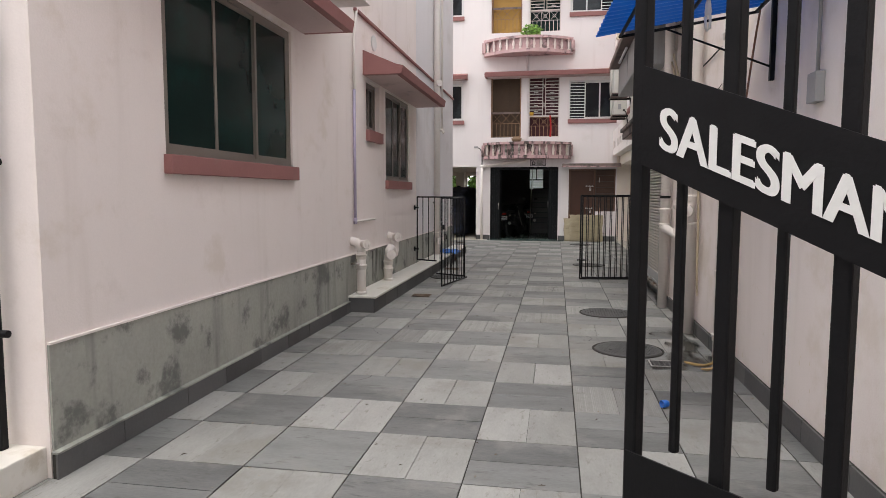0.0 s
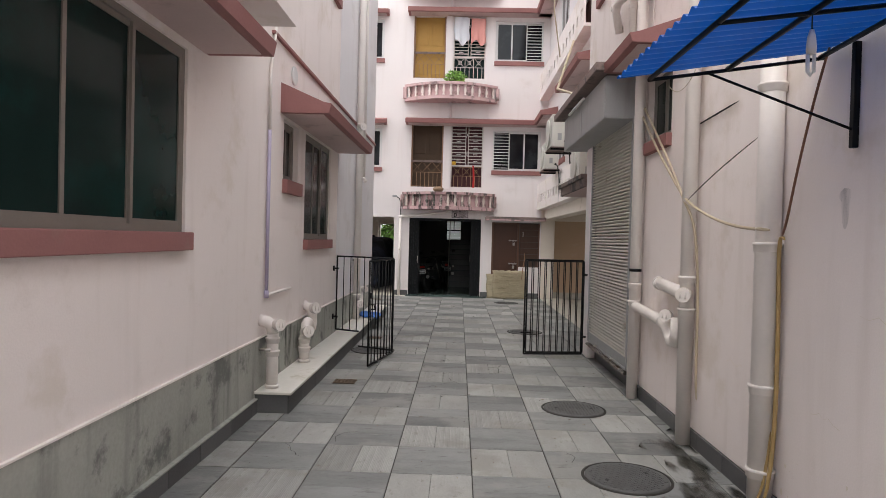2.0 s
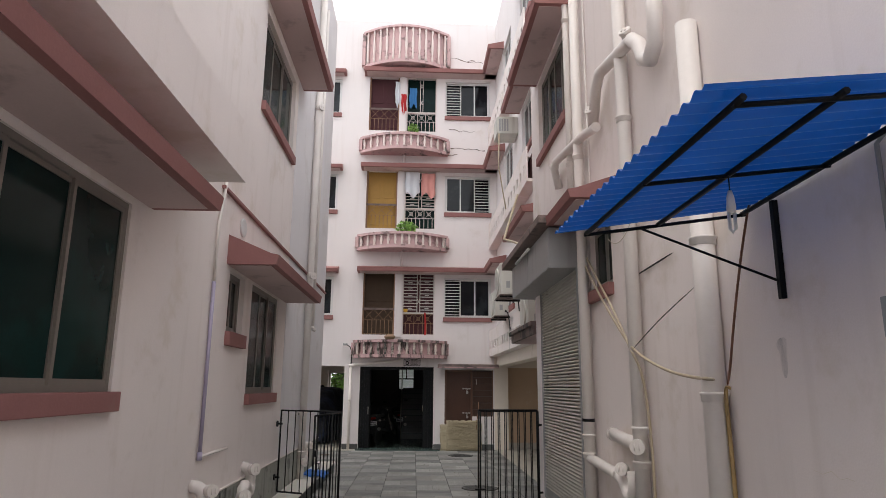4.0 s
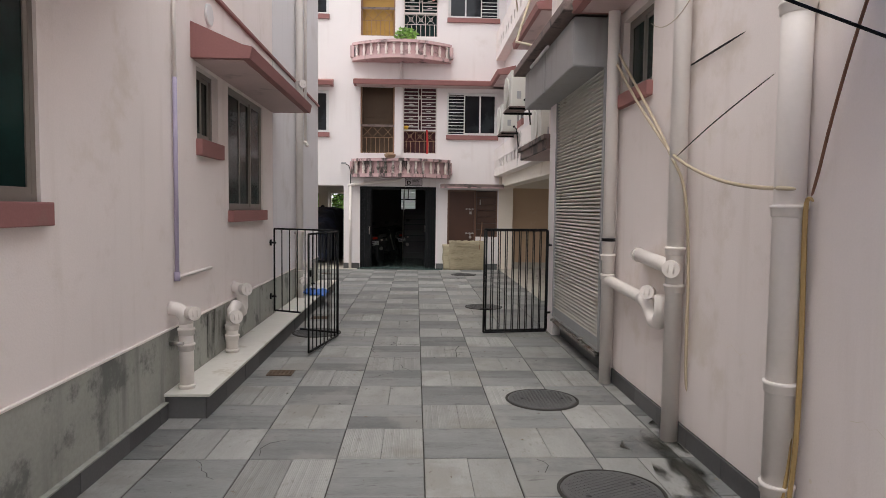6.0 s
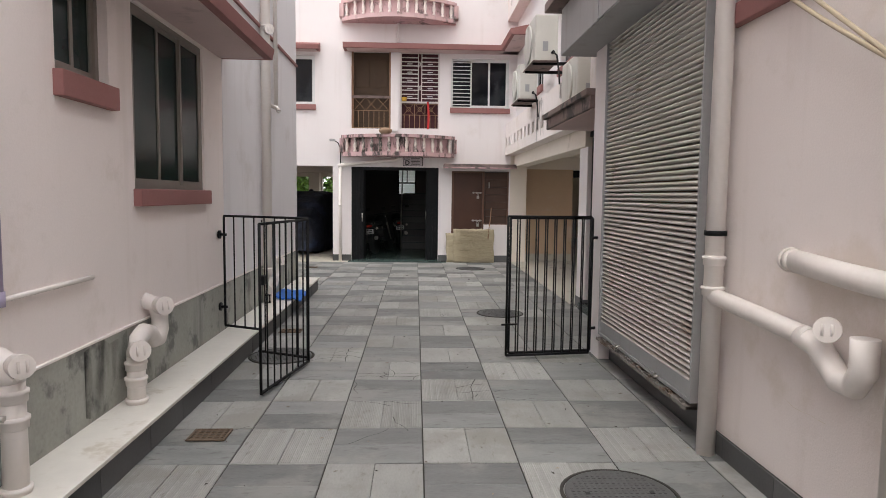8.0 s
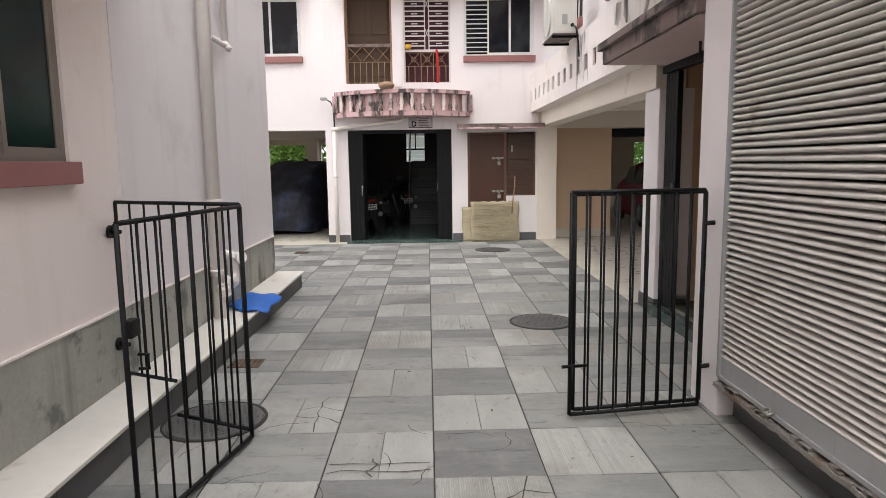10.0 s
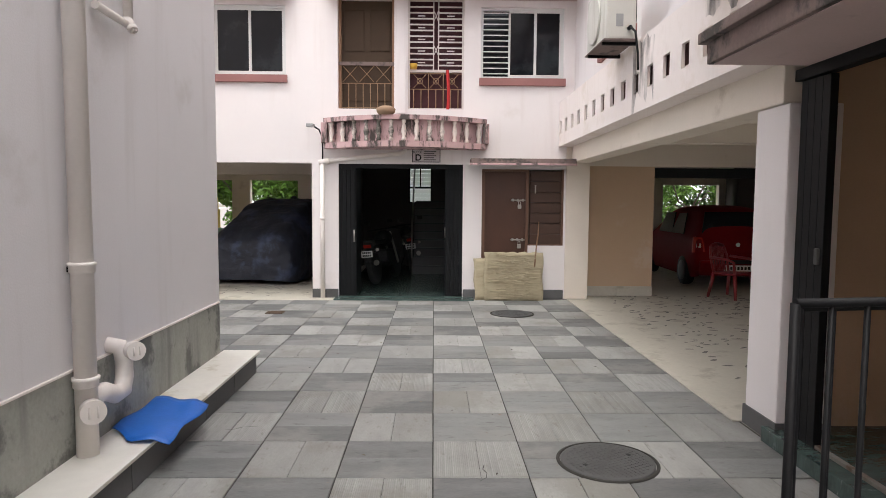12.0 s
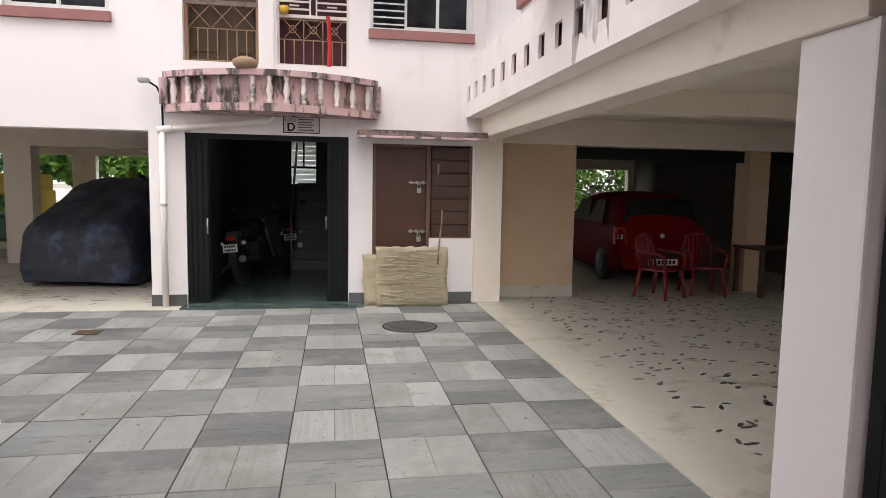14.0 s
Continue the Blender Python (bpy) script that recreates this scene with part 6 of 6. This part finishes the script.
part("lock", boxm(-0.02, 0.0, -0.32, -0.285, 1.12, 1.22, 0.006), IRONLID, cg)


# ---- vehicles ----
def loft(stations, ring):
    """A skin through cross sections; ring(station) gives one half outline from the foot to the roof's middle."""
    bm, rings = bmesh.new(), []
    for s in stations:
        half = ring(s)
        pts = [(-x, z) for x, z in half] + [(x, z) for x, z in half[::-1][1:]]
        rings.append([bm.verts.new((x, s[0], z)) for x, z in pts])
    for a_, b_ in zip(rings, rings[1:]):
        for i in range(len(a_) - 1):
            bm.faces.new((a_[i], a_[i + 1], b_[i + 1], b_[i])).smooth = True
    bm.faces.new(rings[0])
    bm.faces.new(rings[-1][::-1])
    return bm


def wheel(parent, x, y, s):
    w = part("wheel", lathe(bmesh.new(), [(0.2, -0.08), (0.27, -0.085), (0.285, -0.05), (0.285, 0.05), (0.27, 0.085), (0.2, 0.08)], (x, y, 0.285), 26, "X"), BLACKRUB, parent)
    part("rim", lathe(bmesh.new(), [(0.19, 0.0), (0.195, 0.02 * s), (0.12, 0.03 * s), (0.05, 0.045 * s)], (x + 0.075 * s, y, 0.285), 20, "X"), IRONLID, w)


REDPAINT = material("red_car_paint", (0.17, 0.006, 0.009), 0.5, vary=0.06, scale=2, bump=0.0, spec=0.02)
LAMP = material("tail_lamp_red", (0.45, 0.03, 0.02), 0.2, vary=0.1, bump=0)
CLEARLAMP = material("clear_lamp", (0.6, 0.55, 0.5), 0.15, vary=0.1, bump=0)
car = thing("car", "small red hatchback parked with its rear to the courtyard", "car", pose(5.28, 20.95, 0.0, 0, 0, -3))
# station: y, half width at belt, foot, belt, roof, half width at roof
st = [(0.0, 0.66, 0.32, 0.86, 0.9, 0.6), (0.06, 0.76, 0.2, 0.9, 1.0, 0.62), (0.25, 0.8, 0.18, 0.92, 1.46, 0.58), (0.5, 0.81, 0.18, 0.92, 1.54, 0.58), (1.2, 0.82, 0.18, 0.92, 1.57, 0.6), (2.0, 0.82, 0.18, 0.92, 1.54, 0.6), (2.5, 0.82, 0.18, 0.93, 1.36, 0.6), (2.85, 0.81, 0.18, 0.93, 1.02, 0.66), (3.3, 0.76, 0.2, 0.84, 0.9, 0.62), (3.55, 0.6, 0.3, 0.66, 0.72, 0.5)]


def car_ring(s):
    y, w, f, b_, r, wr_ = s
    return [(w * 0.93, f), (w, f + 0.12), (w + 0.01, (f + b_) / 2 + 0.05), (w, b_), (wr_ + 0.1, b_ + 0.3 * (r - b_) + 0.01), (wr_, b_ + 0.88 * (r - b_)), (wr_ * 0.75, r - 0.01), (0.0, r)]


body = part("body", loft(st, car_ring), REDPAINT, car)
sb_ = body.modifiers.new("round", "SUBSURF")
sb_.levels = sb_.render_levels = 2


def patch(pts, thick=0.012):
    bm = bmesh.new()
    v = [bm.verts.new(p) for p in pts]
    bm.faces.new(v)
    ex = bmesh.ops.extrude_face_region(bm, geom=bm.faces[:])
    bmesh.ops.translate(bm, verts=[e for e in ex["geom"] if isinstance(e, bmesh.types.BMVert)], vec=(0, thick, 0))
    return bm


part("rear_window", patch([(-0.66, 0.07, 0.95), (0.66, 0.07, 0.95), (0.56, 0.205, 1.43), (-0.56, 0.205, 1.43)]), FARGLASS, car)
for s in (-1, 1):
    part("tail_light", patch([(s * 0.6, 0.0, 0.68), (s * 0.8, 0.12, 0.66), (s * 0.79, 0.12, 0.96), (s * 0.66, 0.02, 0.95)], 0.03), LAMP, car, "red and clear tail lamp")
    part("tail_lamp_lens", patch([(s * 0.68, 0.02, 0.76), (s * 0.75, 0.07, 0.76), (s * 0.74, 0.07, 0.84), (s * 0.68, 0.02, 0.84)], 0.01), CLEARLAMP, car)
    for y0, y1 in ((0.75, 1.4), (1.46, 2.25)):
        wb = bmesh.new()
        q = [wb.verts.new(p) for p in ((s * 0.77, y0 - 0.05, 0.98), (s * 0.77, y1 + 0.05, 0.98), (s * 0.655, y1 - 0.1, 1.38), (s * 0.655, y0 + 0.1, 1.4))]
        wb.faces.new(q)
        o = part("side_window", wb, FARGLASS, car)
        o.modifiers.new("thick", "SOLIDIFY").thickness = 0.02
    wheel(car, s * 0.74, 0.62, s)
    wheel(car, s * 0.74, 2.9, s)
part("bumper", boxm(-0.7, 0.7, -0.05, 0.06, 0.24, 0.52, 0.04), REDPAINT, car)
part("bumper_grille", boxm(-0.5, 0.5, -0.056, -0.045, 0.46, 0.54, 0.004), BLACKRUB, car)
np_ = part("number_plate", boxm(-0.26, 0.26, -0.062, -0.052, 0.33, 0.44), WHITEALU, car)
for i in range(7):
    part("text_bar", boxm(-0.22 + 0.065 * i, -0.18 + 0.065 * i, -0.064, -0.062, 0.355, 0.415), BLACKRUB, np_)
part("badge", tube(bmesh.new(), (0, 0.005, 0.82), (0, 0.03, 0.82), 0.04), CHROME, car)

cc = thing("covered_car", "parked car under a dark blue fabric cover", "car", pose(FX - 3.98, 21.1, 0.0, 0, 0, -9))
cst = [(0.0, 0.62, 0.1, 0.6, 0.72, 0.44), (0.12, 0.78, 0.05, 0.76, 0.95, 0.56), (0.55, 0.83, 0.04, 0.86, 1.16, 0.58), (1.0, 0.83, 0.04, 0.95, 1.38, 0.6), (1.5, 0.83, 0.04, 1.0, 1.57, 0.62), (2.0, 0.83, 0.05, 1.0, 1.63, 0.64), (2.6, 0.83, 0.05, 1.0, 1.62, 0.64), (3.2, 0.82, 0.05, 0.98, 1.45, 0.6), (3.45, 0.74, 0.08, 0.85, 1.0, 0.5)]
bmc = loft([(y, 1.1 * w, f, 1.04 * b_, 1.01 * r, 1.14 * wr_) for y, w, f, b_, r, wr_ in cst], car_ring)
cover = part("cover", bmc, COVER, cc)
m_ = cover.modifiers.new("round", "SUBSURF")
m_.levels = m_.render_levels = 4
folds = bpy.data.textures.new("folds", "CLOUDS")
folds.noise_scale, folds.noise_depth = 0.35, 2
dm = cover.modifiers.new("folds", "DISPLACE")
dm.texture, dm.strength, dm.mid_level = folds, 0.09, 0.5
for y in (0.6, 2.8):
    for s in (-1, 1):
        part("tyre", lathe(bmesh.new(), [(0.2, -0.08), (0.28, -0.06), (0.28, 0.06), (0.2, 0.08)], (s * 0.72, y, 0.28), 22, "X"), BLACKRUB, cc)
part("aerial_bump", lathe(bmesh.new(), [(0.07, 0.0), (0.06, 0.07), (0.02, 0.09)], (0.1, 2.1, 1.6), 12), COVER, cc)


def motorbike(m, label, tail=LAMP):
    """A parked motorbike, its rear at local y 0, pointing to +y."""
    t = thing("motorbike", label, "motorbike", m)
    for y, n_ in ((0.3, "rear_wheel"), (1.55, "front_wheel")):
        w = part(n_, lathe(bmesh.new(), [(0.22, -0.045), (0.28, -0.055), (0.3, -0.03), (0.3, 0.03), (0.28, 0.055), (0.22, 0.045)], (0, y, 0.3), 26, "X"), BLACKRUB, t)
        part("rim", lathe(bmesh.new(), [(0.21, -0.02), (0.215, 0.0), (0.21, 0.02)], (0, y, 0.3), 20, "X"), IRONLID, w)
    part("rear_fender", path_tube(bmesh.new(), [(0, 0.02, 0.42), (0, 0.05, 0.62), (0, 0.2, 0.72), (0, 0.45, 0.7)], 0.075, 10), BLACKRUB, t)
    part("seat", boxm(-0.12, 0.12, 0.12, 0.8, 0.74, 0.83, 0.03), BLACKRUB, t)
    part("tail", boxm(-0.1, 0.1, 0.02, 0.45, 0.68, 0.8, 0.03), BLACKRUB, t)
    part("tail_light", boxm(-0.07, 0.07, -0.02, 0.03, 0.7, 0.76, 0.012), tail, t, "red tail lamp")
    p = part("number_plate", boxm(-0.11, 0.11, -0.06, -0.05, 0.53, 0.65), WHITEALU, t)
    for i in range(5):
        part("text_bar", boxm(-0.085 + 0.035 * i, -0.06 + 0.035 * i, -0.062, -0.06, 0.6, 0.635), BLACKRUB, p)
        part("text_bar", boxm(-0.085 + 0.035 * i, -0.06 + 0.035 * i, -0.062, -0.06, 0.545, 0.58), BLACKRUB, p)
    part("mudflap", boxm(-0.06, 0.06, -0.03, -0.015, 0.33, 0.54, 0.005), BLACKRUB, t)
    for s in (-1, 1):
        part("indicator", lathe(bmesh.new(), [(0.02, 0), (0.035, 0.02), (0.02, 0.06)], (s * 0.17, -0.02, 0.66), 10, "X"), CLEARLAMP, t)
        part("mirror", boxm(s * 0.36 - 0.06, s * 0.36 + 0.06, 1.1, 1.12, 1.12, 1.2, 0.008), BLACKRUB, t)
        part("fork", tube(bmesh.new(), (s * 0.08, 1.55, 0.3), (s * 0.08, 1.2, 0.95), 0.022), CHROME, t)
    part("tank", lathe(bmesh.new(), [(0.05, 0.78), (0.14, 0.84), (0.17, 0.98), (0.13, 1.18), (0.05, 1.25)], (0, 0, 0.84), 16, "Y"), BLACKDOOR, t)
    part("engine", boxm(-0.14, 0.14, 0.7, 1.1, 0.28, 0.62, 0.04), BLACKRUB, t)
    part("exhaust", tube(bmesh.new(), (0.16, -0.02, 0.42), (0.16, 0.7, 0.34), 0.05, 0.04), BLACKRUB, t)
    part("exhaust_tip", lathe(bmesh.new(), [(0.045, 0.0), (0.052, 0.0), (0.052, 0.02), (0.02, 0.03)], (0.16, -0.04, 0.42), 16, "Y"), CHROME, t)
    part("handlebar", path_tube(bmesh.new(), [(-0.36, 1.05, 1.0), (-0.1, 1.2, 1.02), (0.1, 1.2, 1.02), (0.36, 1.05, 1.0)], 0.016), BLACKRUB, t)
    part("stand", tube(bmesh.new(), (-0.12, 0.75, 0.3), (-0.26, 0.8, 0.02), 0.012), BLACKIRON, t)
    return t


motorbike(pose(FX - 1.66, 20.95, 0.02, 0, -6, -14), "dark motorbike with white number plate in the hall")
motorbike(pose(FX - 0.95, 23.2, 0.02, 0, -6, 6), "dark motorbike with red tail lamp deeper in the hall")

# autorickshaw at the edge of the left parking
ar = thing("autorickshaw", "green and yellow autorickshaw parked behind a column", "vehicle", pose(-7.15, 25.9, 0.006, 0, 0, 95))
GREENP, YELLOWP = material("green_vehicle_paint", (0.015, 0.09, 0.05), 0.35, vary=0.1), material("yellow_vehicle_paint", (0.62, 0.42, 0.03), 0.4, vary=0.1)
part("lower_body", boxm(-0.6, 0.6, -1.1, 1.1, 0.3, 0.85, 0.08), GREENP, ar)
part("hood", boxm(-0.58, 0.58, -1.0, 0.75, 1.25, 1.7, 0.12), YELLOWP, ar)
part("rear_panel", boxm(-0.58, 0.58, -1.02, -0.85, 0.8, 1.35, 0.04), YELLOWP, ar)
for x, y in ((-0.5, -0.7), (0.5, -0.7), (0, 1.0)):
    part("wheel", lathe(bmesh.new(), [(0.14, -0.05), (0.22, -0.05), (0.22, 0.05), (0.14, 0.05)], (x, y, 0.22), 20, "X"), BLACKRUB, ar)
for x in (-0.5, 0.5):
    part("post", tube(bmesh.new(), (x, 0.7, 0.8), (x, 0.6, 1.3), 0.02), BLACKIRON, ar)
part("windscreen", boxm(-0.5, 0.5, 0.72, 0.74, 0.85, 1.4), GLASS, ar)

# plastic chairs
REDPLASTIC = material("red_plastic", (0.2, 0.01, 0.013), 0.4, vary=0.08, bump=0.02)


def plastic_chair(m):
    t = thing("plastic_chair", "red moulded plastic armchair on the parking floor", "chair", m, group="red plastic chairs in the parking")
    part("seat", boxm(-0.23, 0.23, -0.22, 0.22, 0.4, 0.43, 0.012), REDPLASTIC, t)
    for sx in (-1, 1):
        for sy in (-1, 1):
            part("leg", tube(bmesh.new(), (sx * 0.26, sy * 0.26, 0.0), (sx * 0.21, sy * 0.2, 0.41), 0.024, 0.032, 8), REDPLASTIC, t)
        part("armrest", path_tube(bmesh.new(), [(sx * 0.25, 0.22, 0.42), (sx * 0.28, 0.22, 0.62), (sx * 0.28, 0.1, 0.66), (sx * 0.27, -0.24, 0.68)], 0.022, 8), REDPLASTIC, t)
        part("back_post", path_tube(bmesh.new(), [(sx * 0.2, -0.21, 0.42), (sx * 0.22, -0.27, 0.7), (sx * 0.16, -0.31, 0.86)], 0.022, 8), REDPLASTIC, t)
    part("back_top", path_tube(bmesh.new(), [(-0.16, -0.31, 0.86), (0, -0.32, 0.9), (0.16, -0.31, 0.86)], 0.028, 8), REDPLASTIC, t)
    for i in range(5):
        part("back_slat", tube(bmesh.new(), (-0.13 + 0.065 * i, -0.22, 0.43), (-0.12 + 0.06 * i, -0.31, 0.87), 0.014, seg=6), REDPLASTIC, t)
    return t


c0 = plastic_chair(pose(4.62, 19.75, 0.004, 0, 0, -150))
copy_thing(c0, pose(5.45, 20.0, 0.004, 0, 0, 170))
tbl = thing("small_table", "dark wooden table at the back of the parking", "table", pose(6.6, 19.9, 0.004))
part("top", boxm(-0.5, 0.5, -0.35, 0.35, 0.7, 0.74, 0.01), WOODDARK, tbl)
for sx in (-1, 1):
    for sy in (-1, 1):
        part("leg", boxm(sx * 0.44 - 0.03, sx * 0.44 + 0.03, sy * 0.3 - 0.03, sy * 0.3 + 0.03, 0.0, 0.7), WOODDARK, tbl)
tl = thing("ceiling_light", "unlit fluorescent batten under the parking ceiling", "lamp", pose(4.7, 18.4, 2.5, 0, 0, 60))
part("batten", boxm(-0.3, 0.3, -0.03, 0.03, 0.02, 0.07, 0.006), WHITEALU, tl)
part("tube", tube(bmesh.new(), (-0.28, 0, 0.0), (0.28, 0, 0.0), 0.014), WHITEALU, tl)

# dark chips in the parking floor
rc = random.Random(21)
chips = bmesh.new()
for k in range(1150):
    right = k < 850
    x, y = (rc.uniform(2.35, 7.5), rc.uniform(13.8, 20.0)) if right else (rc.uniform(-7.0, -2.4), rc.uniform(19.7, 22.5))
    if right and 1.7 < x < 2.3:
        continue
    q, L, w = rc.gauss(0.5, 0.5), rc.uniform(0.03, 0.085), rc.uniform(0.014, 0.03)
    ring = []
    for i in range(6):
        th = 2 * math.pi * i / 6
        a_, b_ = L * math.cos(th) * rc.uniform(0.7, 1.1), w * math.sin(th) * rc.uniform(0.7, 1.1)
        ring.append(chips.verts.new((x + a_ * math.cos(q) - b_ * math.sin(q), y + a_ * math.sin(q) + b_ * math.cos(q), 0.008)))
    chips.faces.new(ring)
tagged(solid("floor_chips", chips, CHIP, "dark marble chips set in the parking floor", "floor"), kind="stuff")
structure("kerb_parking", boxm(1.772, 2.14, 13.605, 19.5, 0.0, 0.012, 0.004), TERRAZZO, "pale stone strip along the parking edge")

# greenery behind the parking and beyond the walls
for i, (x, y, w, n_) in enumerate(((-8.6, 30.5, 1.6, 2800), (-6.2, 30.0, 1.5, 3000), (-4.3, 30.2, 1.4, 3200), (-2.6, 30.6, 1.3, 1500), (6.4, 31.2, 1.5, 2000), (8.2, 31.0, 1.6, 2400), (10.0, 31.6, 1.5, 1800))):
    t = thing("tree", "leafy green tree behind the building", "tree", pose(x, y, -0.06), group="trees behind the block")
    tb = tube(bmesh.new(), (0, 0, 0), (0.1, 0, 1.6), 0.11, 0.07, 9)
    for k in range(5):
        q = 1.3 * k + i
        path_tube(tb, [(0.08, 0, 1.1 + 0.1 * k), (0.5 * math.cos(q), 0.5 * math.sin(q), 1.7), (1.0 * math.cos(q), 1.0 * math.sin(q), 2.3)], 0.03, 6)
    part("trunk", tb, EARTH, t)
    cm = bmesh.new()
    for k in range(14):
        leaf_mass(cm, (lr.uniform(-w, w), lr.uniform(-0.8, 0.8), lr.uniform(0.9, 3.8)), (0.75, 0.5, 0.6), n_ // 5, lr, 0.1)
    part("crown", cm, BRIGHTLEAF if i % 3 else LEAF, t)
structure("backdrop_hedge_wall", boxm(-12, 12, 35.0, 35.2, -0.06, 1.3), PALE, "pale boundary wall far behind")

# ---- pavement slabs, squares of two half slabs turned against each other ----
pavement = thing("pavement", "chequered paving of light and dark split stone slabs", "paving", kind="structure")
TILE, TY, GAP = 0.559, 0.566, 0.0075
slab_random = random.Random(5)


def slab_mesh(name, w, d, mat, ribs=0):
    """One half slab with worn edges; ribbed slabs carry fine grooves along y."""
    bm = bmesh.new()
    c = 0.003
    lo = [bm.verts.new((x, y, -0.03)) for x, y in ((-w, -d), (w, -d), (w, d), (-w, d))]
    mid = [bm.verts.new((x, y, -c)) for x, y in ((-w, -d), (w, -d), (w, d), (-w, d))]
    top = [bm.verts.new((x, y, 0)) for x, y in ((-w + c, -d + c), (w - c, -d + c), (w - c, d - c), (-w + c, d - c))]
    for a, b in ((lo, mid), (mid, top)):
        for i in range(4):
            bm.faces.new((a[i], a[(i + 1) % 4], b[(i + 1) % 4], b[i]))
    bm.faces.new(top)
    if ribs:
        for i in range(ribs):
            x = -w + 0.014 + (2 * w - 0.028) * i / (ribs - 1)
            q = [bm.verts.new(p) for p in ((x - 0.003, -d + 0.01, 0.0003), (x, -d + 0.01, 0.0016), (x + 0.003, -d + 0.01, 0.0003),
                                           (x - 0.003, d - 0.01, 0.0003), (x, d - 0.01, 0.0016), (x + 0.003, d - 0.01, 0.0003))]
            bm.faces.new((q[0], q[1], q[4], q[3]))
            bm.faces.new((q[1], q[2], q[5], q[4]))
    return mesh_of(name, bm, mat)


h2, v2 = TILE / 2 - GAP / 2, TY / 2 - GAP / 2
h1, v1 = (h2 - 0.0012) / 2, (v2 - 0.0012) / 2
light_tall, light_rib = slab_mesh("slab", h1, v2, SLABLIGHT), slab_mesh("slab", h1, v2, SLABLIGHT, 22)
dark_wide, light_full = slab_mesh("slab", h2, v1, SLABDARK), slab_mesh("slab", h2, v2, SLABLIGHT)
rest = bmesh.new()
rest_dark = bmesh.new()
for c in range(-17, 5):
    for r in range(-23, 22):
        x0, y0 = -0.41 + TILE * c, 6.99 + TY * r
        if x0 + TILE > 1.9 or x0 > 1.75 or y0 > 19.2 or (x0 + TILE < -2.3 and 2.2 < y0 < 14.6) or (x0 > 1.3 and y0 < 11.2) or y0 < -5:
            continue
        if x0 < -2.7 and y0 + TY < 15.0:
            continue
        near = -2.3 < x0 and 4.0 <= y0 + 0.01 < 15.2
        dark = (c + r) % 2
        for s in (-1, 1):
            px, py = x0 + TILE / 2, y0 + TY / 2
            if dark:
                py += s * (v2 + 0.0012) / 2
                me, w, d = dark_wide, h2, v1
            else:
                px += s * (h2 + 0.0012) / 2
                me, w, d = (light_rib if (c * 7 + r * 3) % 5 in (0, 2) else light_tall), h1, v2
            tilt = slab_random.uniform(-0.0018, 0.0018)
            if near:
                o = new("slab", me)
                o.parent = pavement
                o.matrix_local = Matrix.Translation((px, py, tilt)) @ Euler((slab_random.uniform(-0.003, 0.003), slab_random.uniform(-0.003, 0.003), slab_random.uniform(-0.003, 0.003))).to_matrix().to_4x4()
            else:
                cube(rest_dark if dark else rest, px - w, px + w, py - d, py + d, -0.03, tilt)
tagged(part("paving_field", rest, SLABLIGHT, pavement), kind="stuff")
tagged(part("paving_field", rest_dark, SLABDARK, pavement), kind="stuff")
